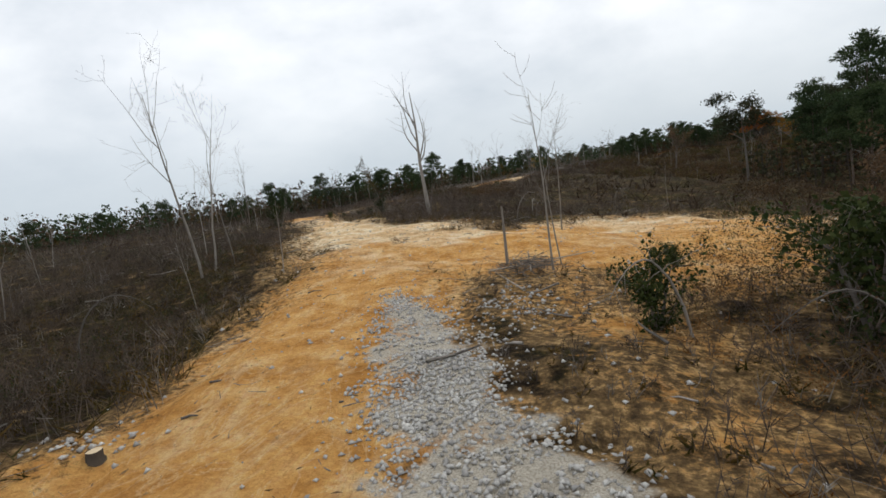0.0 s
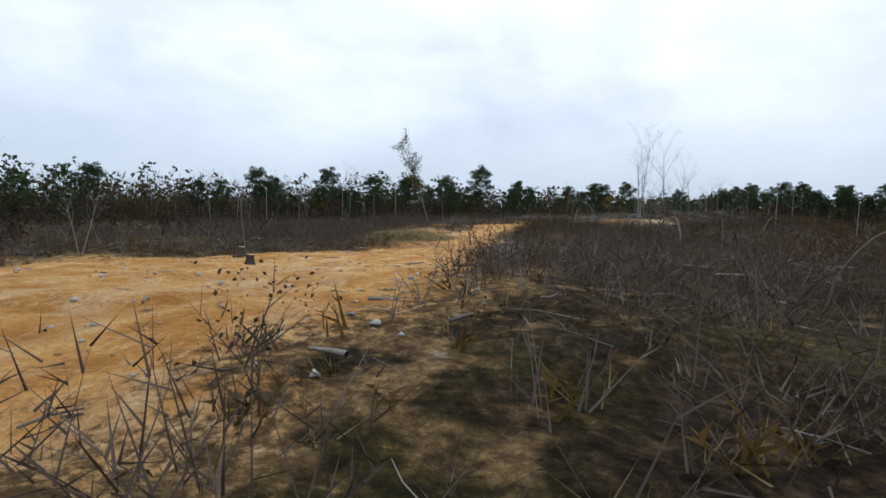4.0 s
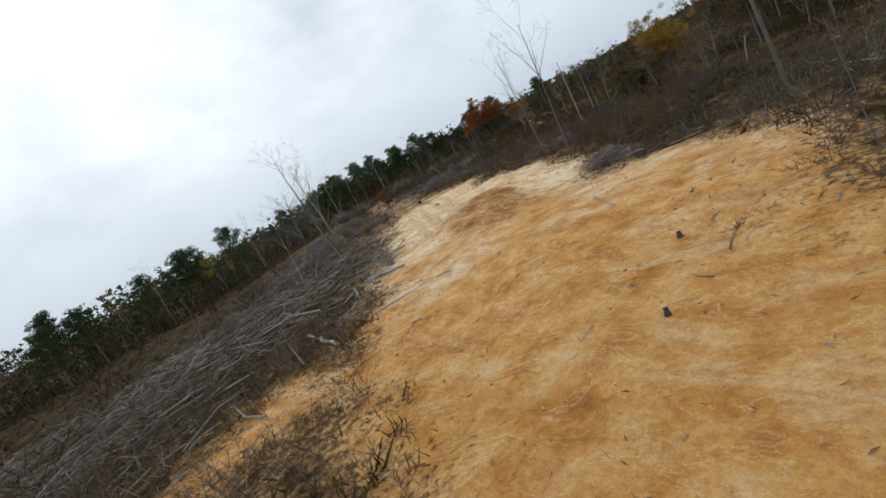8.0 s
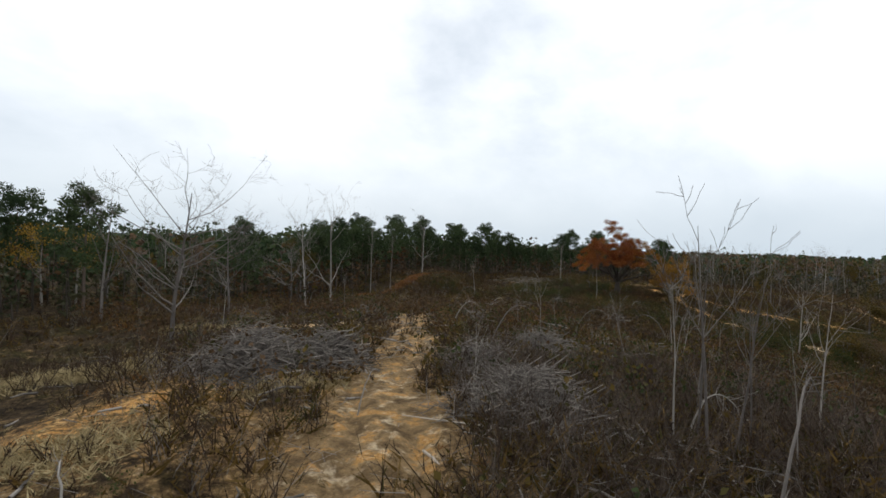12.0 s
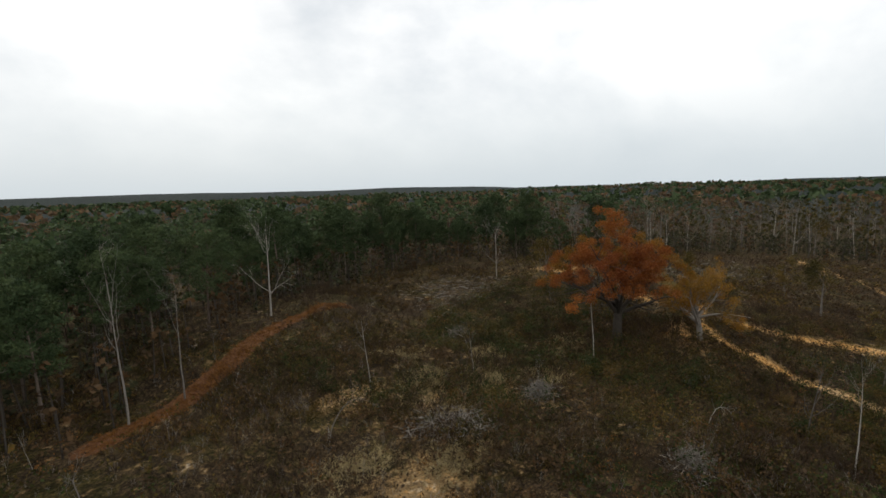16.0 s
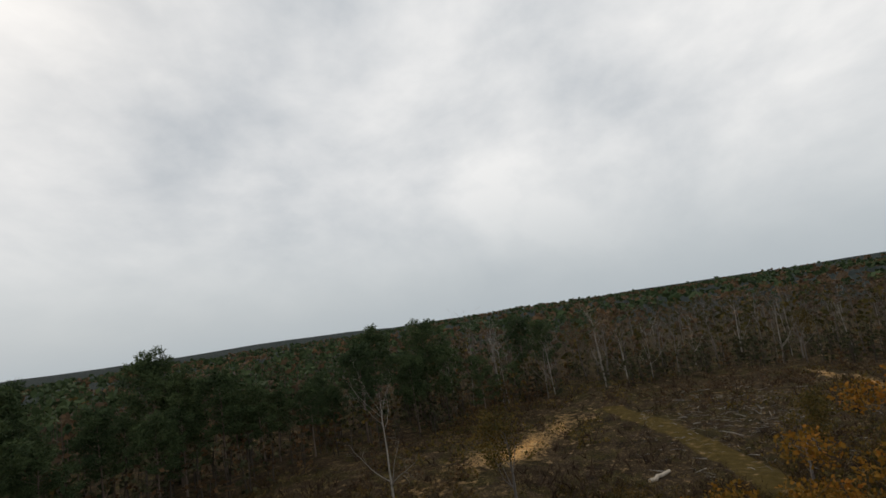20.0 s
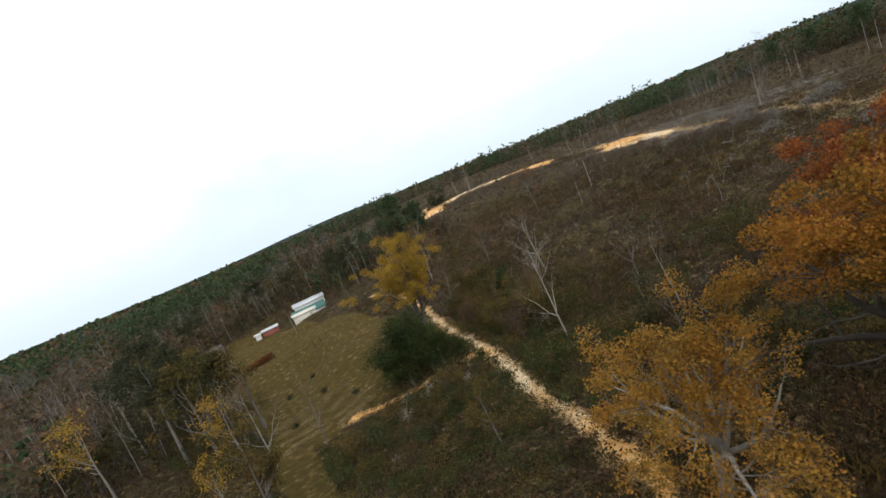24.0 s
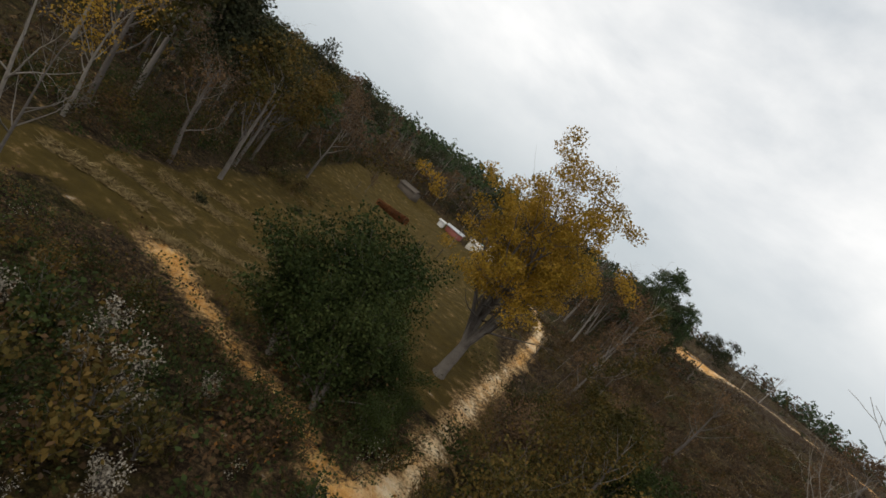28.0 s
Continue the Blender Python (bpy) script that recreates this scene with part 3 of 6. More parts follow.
def build_ground():
    xs, ys = axis(-16, 48, 160, 0.46, 0.95, 4200), axis(-94, 92, 172, 0.55, 0.95, 4200)
    gx, gy = np.meshgrid(xs, ys)
    x, y = gx.ravel(), gy.ravel()
    z = height(x, y)
    nx, ny = len(xs), len(ys)
    i = np.arange(nx * ny).reshape(ny, nx)
    quads = np.stack([i[:-1, :-1], i[:-1, 1:], i[1:, 1:], i[1:, :-1]], -1).reshape(-1, 4)
    me = bpy.data.meshes.new("ground")
    me.vertices.add(len(x))
    me.vertices.foreach_set("co", np.stack([x, y, z], -1).ravel())
    me.loops.add(quads.size)
    me.loops.foreach_set("vertex_index", quads.ravel().astype(np.int32))
    me.polygons.add(len(quads))
    me.polygons.foreach_set("loop_start", np.arange(0, quads.size, 4, dtype=np.int32))
    me.polygons.foreach_set("use_smooth", np.ones(len(quads), dtype=bool))
    me.update()
    for key, v in zip(("dirt", "pale", "lawn", "gravel", "wet"), covers(x, y)):
        set_mask(me, key, v)
    d, _, side = near_line(x, y, ROAD)
    set_mask(me, "rill", channels(x, y) * (d < 3) * .5 * np.clip((60 - y) / 10, 0, 1))
    off = np.abs(side + value_noise(x, y, 7, 29, 2) * .9)
    lanes = np.exp(-((off - .55) / .3) ** 2) + np.exp(-((off - 1.5) / .34) ** 2) * np.clip((74 - y) / 8, 0, 1)
    set_mask(me, "tread", np.clip(lanes, 0, 1) * np.clip((y - 44) / 8, 0, 1) * np.clip((72 - y) / 8, .04, 1) * (d < 2) * np.clip(.75 + value_noise(x, y, 4.5, 31, 3) * 2.2, 0, 1))
    set_mask(me, "mud", np.clip((y - 62) / 8, 0, 1) * np.clip((2.4 - d) / 1.5, 0, 1))
    set_mask(me, "along", road_length(x, y))
    set_mask(me, "needle", np.clip(1.4 - near_line(x, y, WOODS_TRACK)[0], 0, 1))
    set_mask(me, "far", np.clip((np.hypot(x - 60, y - 60) - 230) / 200, 0, 1))
    me.materials.append(GROUND)
    tagged(new("ground", me), "cleared clay ridge with washed orange and pale earth, brown litter and worn lawn", "ground", kind="structure")


build_ground()

# ---- mesh tools ----
rng = np.random.default_rng(7)


def mesh_of(name, chunks, mat, smooth=False):
    """One mesh from (vertices, faces) pairs; faces are index arrays of three or four columns."""
    vs, fs, base = [], [], 0
    for v, f in chunks:
        if len(v):
            vs.append(v)
            fs.append((f + base))
            base += len(v)
    me = bpy.data.meshes.new(name)
    v = np.concatenate(vs)
    me.vertices.add(len(v))
    me.vertices.foreach_set("co", v.ravel())
    sizes = np.concatenate([np.full(len(f), f.shape[1]) for f in fs])
    loops = np.concatenate([f.ravel() for f in fs]).astype(np.int32)
    me.loops.add(len(loops))
    me.loops.foreach_set("vertex_index", loops)
    me.polygons.add(len(sizes))
    me.polygons.foreach_set("loop_start", np.concatenate([[0], np.cumsum(sizes)[:-1]]).astype(np.int32))
    if smooth:
        me.polygons.foreach_set("use_smooth", np.ones(len(sizes), dtype=bool))
    me.update(calc_edges=True)
    me.materials.append(mat)
    return me


def part(name, chunks, mat, parent=None, label="", smooth=False):
    me = chunks if isinstance(chunks, bpy.types.Mesh) else mesh_of(name, chunks, mat, smooth)
    ob = new(name, me)
    if parent is not None:
        ob.parent = parent
    if label:
        tagged(ob, label)
    return ob


def unit(v):
    return v / np.maximum(np.linalg.norm(v, axis=-1, keepdims=True), 1e-9)


def sticks(p0, p1, r0, r1, sides=3):
    """Tapered prisms between the given ends."""
    p0, p1 = np.atleast_2d(p0).astype(float), np.atleast_2d(p1).astype(float)
    n = len(p0)
    r0, r1 = np.broadcast_to(r0, n), np.broadcast_to(r1, n)
    d = unit(p1 - p0)
    ref = np.where(np.abs(d[:, 2:]) < 0.9, np.array([[0, 0, 1.0]]), np.array([[1.0, 0, 0]]))
    u = unit(np.cross(d, ref))
    w = np.cross(d, u)
    a = np.arange(sides) * 2 * np.pi / sides
    ring = u[:, None] * np.cos(a)[None, :, None] + w[:, None] * np.sin(a)[None, :, None]
    v = np.concatenate([p0[:, None] + ring * r0[:, None, None], p1[:, None] + ring * r1[:, None, None]], 1).reshape(-1, 3)
    k = np.arange(sides)
    f = np.stack([k, (k + 1) % sides, (k + 1) % sides + sides, k + sides], -1)
    faces = (f[None] + (np.arange(n) * 2 * sides)[:, None, None]).reshape(-1, 4)
    return v, faces


def blades(base, tip, width):
    """Thin upright triangles, each turned its own way."""
    n = len(base)
    d = unit(tip - base)
    side = unit(np.cross(d, rng.normal(size=(n, 3)))) * np.broadcast_to(width, n)[:, None] / 2
    v = np.stack([base - side, base + side, tip], 1).reshape(-1, 3)
    return v, np.arange(3 * n).reshape(-1, 3)


def leaves(centre, size, flat=0.0, slim=.34):
    """Small folded leaf quads, pointing anywhere."""
    n = len(centre)
    a = rng.normal(size=(n, 3))
    a[:, 2] *= 1 - flat
    a = unit(a)
    b = unit(np.cross(a, rng.normal(size=(n, 3))))
    c = np.cross(a, b)
    s = np.broadcast_to(size, n)[:, None]
    v = np.stack([centre - a * s * .5, centre + b * s * slim + c * s * .1, centre + a * s * .5, centre - b * s * slim + c * s * .1], 1).reshape(-1, 3)
    return v, np.arange(4 * n).reshape(-1, 4)


def grow(start, way, length, radius, pieces, wander, lift, gen):
    """A wandering limb: points and radii."""
    pts, rad, d, p = [np.array(start, float)], [radius], unit(np.array(way, float)), np.array(start, float)
    for k in range(pieces):
        d = unit(d + gen.normal(size=3) * wander + np.array([0, 0, lift]))
        p = p + d * length / pieces
        pts.append(p)
        rad.append(max(radius * (1 - (k + 1) / pieces * 0.85), 0.004))
    return np.array(pts), np.array(rad)


def tube(pts, rad, sides):
    """One closed skin along a wandering line."""
    n = len(pts)
    d = unit(np.gradient(pts, axis=0))
    lean = unit(pts[-1] - pts[0])
    ref = np.eye(3)[int(np.argmin(np.abs(lean)))]
    u = unit(np.cross(d, ref))
    w = np.cross(d, u)
    a = np.arange(sides) * 2 * np.pi / sides
    v = pts[:, None] + (u[:, None] * np.cos(a)[None, :, None] + w[:, None] * np.sin(a)[None, :, None]) * np.asarray(rad)[:, None, None]
    k = np.arange(sides)
    f = np.stack([k, (k + 1) % sides, (k + 1) % sides + sides, k + sides], -1)
    return v.reshape(-1, 3), (f[None] + (np.arange(n - 1) * sides)[:, None, None]).reshape(-1, 4)


def limb_chunks(limbs, sides):
    return [tube(pts, rad, sides) for pts, rad in limbs]


def branch_out(limbs, count, span, length, gen, spread=0.9, lift=0.12, thin=0.5, pieces=4, wander=0.16):
    """Side limbs sprouting from between span[0] and span[1] of each given limb."""
    out = []
    for pts, rad in limbs:
        for _ in range(count):
            f = gen.uniform(*span) * (len(pts) - 1)
            i = min(int(f), len(pts) - 2)
            p = pts[i] + (pts[i + 1] - pts[i]) * (f - i)
            d = unit(pts[i + 1] - pts[i])
            s = unit(np.cross(d, gen.normal(size=3)))
            way = unit(d * (1 - spread * .55) + s * spread)
            out.append(grow(p, way, length * gen.uniform(.55, 1.15), max(rad[i] * thin, .006), pieces, wander, lift, gen))
    return out


def ground_z(x, y):
    return height(np.array([x], float), np.array([y], float))[0]


def keep_clear(x, y, limit=0.35):
    """True where the place is not bare earth or lawn."""
    d, _, lawn, g, _ = covers(x, y)
    bank = ((x + 7.2) / 3.2) ** 2 + ((y - 14.8) / 4.4) ** 2 > 1
    return (d < limit) & (lawn < 0.4) & (g < 0.3) & bank & (near_line(x, y, WOODS_TRACK)[0] > 1.1)


# ---- trees: one of each look, then copies ----
STOCK = (0, 0, -400)


def thing(name, label, category, group="", at=None, turn=0.0, scale=1.0, lean=(0, 0)):
    e = new(name)
    tagged(e, label, category, group)
    if at is not None:
        e.matrix_basis = pose(*at, lean[0], lean[1], turn) @ Matrix.Diagonal((scale, scale, scale, 1))
    return e


def bare_tree_meshes(seed, tall, radius, limbs, twigs, spread, first, lift=0.14, bark=BARK, fine=True):
    g = np.random.default_rng(seed)
    trunk = [grow((0, 0, -0.3), (0, 0, 1), tall, radius, 9, 0.035, 0.1, g)]
    main = branch_out(trunk, limbs, (first, 0.97), tall * .38 * (0.6 + spread), g, spread, lift, .55, 5, .13)
    sub = branch_out(main, 4, (.25, .98), tall * .16, g, .8, .1, .5, 4, .18)
    tips = branch_out(sub, twigs, (.2, 1.0), tall * .08, g, .8, .06, .5, 3, .2) if fine else []
    return (mesh_of("trunk", limb_chunks(trunk, 7), bark, True), mesh_of("crown", limb_chunks(main, 4) + limb_chunks(sub + tips, 3), bark))


def leaf_crown(centres, radius, per, size, mat, flat=0.0):
    c = np.repeat(np.asarray(centres), per, 0)
    d = unit(rng.normal(size=c.shape)) * (rng.random((len(c), 1)) ** .5) * radius
    d[:, 2] *= .7
    return mesh_of("crown", [leaves(c + d, rng.uniform(.6, 1.3, len(c)) * size, flat)], mat)


def pine_meshes(seed, tall, bare=0.5, wide=0.2):
    g = np.random.default_rng(seed)
    pts, rad = grow((0, 0, -0.3), (0, 0, 1), tall, tall * .011 + .04, 8, .02, .05, g)
    limbs, tips = [], []
    for k in range(24):
        u = (k + g.random()) / 24
        f = bare + (.97 - bare) * u
        i = min(int(f * 8), 7)
        p = pts[i] + (pts[i + 1] - pts[i]) * (f * 8 - i)
        a = k * 2.4 + g.random()
        reach = tall * wide * (.3 + .75 * math.sin(math.pi * (.2 + .72 * u))) * g.uniform(.55, 1.1)
        limb = grow(p, (math.cos(a), math.sin(a), .25 + .5 * u), reach, .035, 3, .12, .12, g)
        limbs.append(limb)
        tips += [limb[0][2] * .6 + limb[0][1] * .4, limb[0][3], limb[0][3] + g.normal(size=3) * .4]
    tips = np.array(tips + [pts[-1], pts[-1] - (0, 0, .5)])
    n = 80
    c = np.repeat(tips, n, 0)
    d = unit(g.normal(size=c.shape)) * np.array([1, 1, .6])
    size = tall * .068
    a = c + d * size * g.uniform(.35, 1.0, (len(c), 1)) - np.array([0, 0, size * .1])
    needle = blades(a, a + unit(d + g.normal(size=c.shape) * .7 + np.array([0, 0, .25])) * size * .42, size * .17)
    return (mesh_of("trunk", [tube(pts, rad, 6)] + limb_chunks(limbs, 3), PINE_BARK, True), mesh_of("crown", [needle], NEEDLE))


def plant(name, meshes, parts, label, category, group, x, y, scale, turn, lean=(0, 0), sink=0.0):
    e = thing(name, label, category, group, (x, y, ground_z(x, y) - sink), turn, scale, lean)
    for me, p in zip(meshes, parts):
        part(p, me, None, e)
    return e


BARE_TALL = [bare_tree_meshes(s, 9.0, .075, 6, 2, .45, .5, bark=b) for s, b in ((1, BARK), (2, PALE_BARK), (3, PALE_BARK))]
BARE_WIDE = [bare_tree_meshes(s, 8.0, .1, 9, 3, .75, .28, bark=b) for s, b in ((11, BARK), (12, PALE_BARK), (13, BARK))]
BARE_BROAD = [bare_tree_meshes(s, 7.5, .115, 18, 6, 1.0, .22, .1, bark=b) for s, b in ((14, BARK), (15, BARK))]
SNAG = bare_tree_meshes(17, 9.0, .17, 6, 0, .5, .3, .3, bark=PALE_BARK, fine=False)
SAPLING = [bare_tree_meshes(s, 4.2, .03, 4, 2, .5, .4, bark=b, fine=False) for s, b in ((21, PALE_BARK), (22, BARK), (23, BARK), (24, PALE_BARK))]
PINES = [pine_meshes(31, 13, .34, .29), pine_meshes(32, 14, .42, .26), pine_meshes(33, 11, .25, .31), pine_meshes(34, 15, .46, .25)]


def leafy_tree_meshes(seed, tall, mat, per=36, size=.3, bark=BARK, wide=.75, first=.3):
    g = np.random.default_rng(seed)
    trunk = [grow((0, 0, -0.3), (0, 0, 1), tall * .8, tall * .018, 8, 0.05, 0.05, g)]
    main = branch_out(trunk, 9, (first, 1.0), tall * .36, g, wide, .14, .5, 5, .13)
    sub = branch_out(main, 4, (.4, 1.0), tall * .15, g, .8, .1, .5, 3, .18)
    ends = np.array([p[0][-1] for p in sub] + [p[0][-2] for p in sub] + [p[0][-1] for p in main])
    return (mesh_of("trunk", limb_chunks(trunk, 6), bark, True), mesh_of("scaffold", limb_chunks(main, 4) + limb_chunks(sub, 3), bark), leaf_crown(ends, tall * .085, per, size, mat))


BROWN_TREES = [leafy_tree_meshes(41, 11, LIGHTENED_HARDWOOD, 24, .24), leafy_tree_meshes(42, 12, LIGHTENED_HARDWOOD, 16, .22)]
OLIVE_TREES = [leafy_tree_meshes(43, 10, OLIVE_LEAF, 26, .24), leafy_tree_meshes(44, 9, OLIVE_LEAF, 26, .22, wide=.9)]
GOLD_TREES = [leafy_tree_meshes(45, 11, YELLOW_LEAF, 16, .22, PALE_BARK)]
DARK_TREES = [leafy_tree_meshes(46, 12, DARK_LEAF, 60, .26, wide=.95, first=.6), leafy_tree_meshes(47, 11, DARK_LEAF, 50, .26, wide=.9, first=.55)]


AMBER_OAK = leafy("amber_oak_leaves", (0.11, 0.07, 0.014), (0.2, 0.105, 0.017), (0.27, 0.115, 0.018), (0.27, 0.09, 0.016), patch=0.3)
GOLD_OAK = leafy("golden_brown_oak_leaves", (0.10, 0.062, 0.016), (0.19, 0.112, 0.024), (0.29, 0.155, 0.027), (0.29, 0.115, 0.022))


# ---- the great oak and the trees by the drive ----
def spreading_tree(name, label, category, x, y, tall, spread, mat, bark, seed, limbs=11, per=46, size=.2, first=.2, clump=.95, trunk_r=.55, fullness=5, rise=(.25, 1.5), dome=0.0, east=None, skirt=0.0, bunch=1):
    """A broad old tree: short bole, arching limbs, boughs and leaf clumps at their ends."""
    g = np.random.default_rng(seed)
    e = thing(name, label, category, "", (x, y, ground_z(x, y)))
    bole = grow((0, 0, -.4), (0, 0, 1), tall * (first + .12), trunk_r, 5, .04, .05, g)
    bole[1][:] = np.linspace(trunk_r, trunk_r * .7, 6)
    bole[1][0] = trunk_r * 1.35
    main = []
    for k in range(limbs):
        a = k * 2.399 + g.uniform(-.3, .3)
        up = g.uniform(*rise) if k > 2 else rise[1] * 1.15
        start = bole[0][3] + (bole[0][5] - bole[0][3]) * g.random()
        main.append(grow(start, (math.cos(a), math.sin(a), up), spread * g.uniform(.8, 1.05) * (.7 if k < 3 else 1.0), trunk_r * .42, 8, .11, .03 + .05 * (up > 1), g))
    boughs = branch_out(main, 8, (.25, 1.0), spread * .42, g, .8, .12, .5, 5, .15)
    twigs = branch_out(boughs, fullness, (.3, 1.0), spread * .17, g, .8, .1, .5, 3, .2)
    if dome:
        for pts, _ in main + boughs + twigs:
            pts[:, 2] *= 1 - dome * np.clip(np.hypot(pts[:, 0], pts[:, 1]) / spread, 0, 1.3) ** 2
    part("trunk", limb_chunks([bole], 10), bark, e, smooth=True)
    for limb in main:
        part("limb", limb_chunks([limb], 7), bark, e, smooth=True)
    part("scaffold", limb_chunks(boughs, 4) + limb_chunks(twigs, 3), bark, e)
    ends = np.array([t[0][-1] for t in twigs] + [t[0][1] for t in twigs[::2]])
    ends = ends[ends[:, 2] > skirt * (1.5 - .5 * np.clip(np.hypot(ends[:, 0], ends[:, 1]) / spread, 0, 1))]
    ends = ends[::bunch]
    turned = np.zeros(len(ends), bool) if east is None else ends[:, 0] + ends[:, 1] * .25 + g.normal(size=len(ends)) * 1.3 > spread * .12
    part("crown", leaf_crown(ends[~turned], clump, per, size, mat), None, e)
    if east is not None:
        part("crown", leaf_crown(ends[turned], clump, per, size, east), None, e, "golden and olive leaves")
    return e


spreading_tree("oak_tree", "broad old oak in rust-orange autumn leaf beside the dirt drive", "tree", 127.9, 128.0, 14.5, 10.2, OAK_LEAF, DARK_BARK, 5, limbs=14, per=330, size=.13, clump=.78, trunk_r=.58, rise=(.34, 1.3), dome=.3, east=AMBER_OAK, skirt=5.3, bunch=2)
spreading_tree("oak_tree", "olive and gold leaved oak with pale crooked limbs beside the drive", "tree", 134.6, 120.2, 11.0, 5.7, GOLD_OAK, PALE_BARK, 6, limbs=10, per=100, size=.12, clump=.58, trunk_r=.36, fullness=4, bunch=2)
spreading_tree("sycamore_tree", "tall sycamore with pale limbs and thinning yellow leaves", "tree", 117.2, 69.4, 17.0, 11.8, YELLOW_LEAF, BARK, 8, limbs=12, per=190, size=.15, clump=.8, trunk_r=.46, first=.08, fullness=4, rise=(2.1, 4.6), skirt=5.0, bunch=2)

for k, (x, y, me, s, turn, lean) in enumerate([
        (2.6, -58, BARE_TALL[1], 1.0, 110, (0, -4)), (3.0, -57.4, BARE_TALL[2], .8, 20, (0, 7)), (3.6, -56.6, BARE_TALL[1], .55, 80, (0, 2)), (11.6, -37.2, SNAG, 1.25, 200, (0, 2)), (18.8, -62.6, SAPLING[0], 1.6, 40, (0, 0)), (19.2, -61.9, SAPLING[3], 1.1, 140, (0, 4)), (21.0, -50, BARE_TALL[2], .7, 100, (0, 2)), (-14, -20, BARE_TALL[0], 1.0, 20, (0, 5)), (-17, -22, BARE_TALL[2], .8, 60, (0, -4)),
        (46.6, 120.3, BARE_BROAD[0], 1.6, 200, (0, 0)), (56.5, 137.5, BARE_BROAD[1], 1.3, 30, (0, 0)), (70.7, 151.8, BARE_BROAD[1], 1.3, 80, (0, 0)), (29.7, 52.3, BARE_TALL[1], .85, 40, (0, 0)), (92, 35.4, BARE_TALL[1], 1.6, 10, (0, 3)), (44.5, 137, BARE_WIDE[0], 1.45, 250, (0, 2)),
        (73.5, 144.5, BARE_WIDE[1], 1.75, 30, (4, -6)), (78, 160, BARE_WIDE[1], 1.3, 70, (0, 2)), (107, 163.3, BARE_WIDE[1], 1.3, 170, (0, 0)), (72.7, 151, BARE_WIDE[1], 1.7, 300, (0, -7)),
        (87.5, 154.9, BARE_TALL[1], 1.35, 80, (0, -3)), (92, 155, BARE_TALL[2], 1.1, 10, (0, -6)), (150.8, 156.2, BARE_WIDE[1], 1.15, 110, (0, 0)), (116.6, 96, BARE_WIDE[1], 1.15, 210, (0, -4)),
        (96.7, 76, BARE_WIDE[1], 1.05, 310, (0, 5)), (103.1, 143.4, BARE_TALL[1], .75, 0, (0, 0)), (121, 128.4, BARE_TALL[2], .85, 90, (0, 3)), (52.3, 86.2, SAPLING[2], 1.75, 0, (0, -3)), (53.0, 86.8, SAPLING[1], 1.6, 70, (0, -2)), (51.7, 86.9, SAPLING[0], 1.3, 10, (0, -3)), (54.2, 85.6, SAPLING[2], 1.2, 80, (0, 2)), (55.5, 87.6, SAPLING[1], 1.1, 200, (0, -4)), (57.5, 84.4, SAPLING[3], 1.3, 20, (0, 3)), (59.6, 87.2, SAPLING[1], 1.2, 120, (0, -2)),
        (52.6, 85.6, SAPLING[1], 1.45, 130, (0, -4)), (14.2, 24.1, BARE_TALL[2], .95, 20, (0, 0)), (27, 49, BARE_TALL[0], 1.0, 220, (0, 1)),         (32.7, 89.4, BARE_WIDE[0], 1.55, 120, (0, 3)), (33.6, 88.6, BARE_WIDE[1], 1.2, 40, (0, -6)), (31.4, 87.6, SAPLING[0], 1.5, 10, (0, 5)), (144.2, 76.5, BARE_WIDE[1], 1.15, 40, (0, 4)), (139.6, 80.8, BARE_WIDE[2], .9, 190, (0, -4)),
        (107.8, 86.5, BARE_WIDE[1], .8, 250, (0, 6)), (105.4, 98.6, BARE_WIDE[2], .85, 35, (0, 3)), (114, 108, BARE_TALL[2], .8, 15, (0, 8)), (119, 110.5, BARE_WIDE[0], .75, 95, (0, -5)),
        (20.8, 36.5, BARE_TALL[0], 1.1, 60, (0, 3)), (16, 30.5, BARE_TALL[2], .9, 190, (0, -4)), (-36, 105, BARE_TALL[0], 1.2, 0, (0, 0)), (-30, 62, BARE_TALL[0], 1.0, 0, (0, -2))]):
    plant("bare_tree", me, ("trunk", "crown"), "leafless standing tree among the dark brush of the clearing", "tree", "bare trees", x, y, s, turn, lean)

# the leaning, thinly leaved tree beside the road
g_lean = np.random.default_rng(77)
e_lean = thing("leaning_tree", "thinly leaved young tree leaning over the cleared ground", "tree", "", (-7.6, 31.0, ground_z(-7.6, 31.0)), 0, 1.0, (3, -13))
lean_trunk = [grow((0, 0, -.3), (0, 0, 1), 11.2, .11, 10, .03, .04, g_lean)]
lean_main = branch_out(lean_trunk, 26, (.3, .99), 1.7, g_lean, .8, .12, .35, 4, .15)
part("trunk", limb_chunks(lean_trunk, 7), BARK, e_lean, smooth=True)
part("scaffold", limb_chunks(lean_main, 3), BARK, e_lean)
part("crown", leaf_crown(np.array([p[0][k] for p in lean_main for k in (1, 2, 3, 4)]), .5, 26, .15, OLIVE_LEAF), None, e_lean)

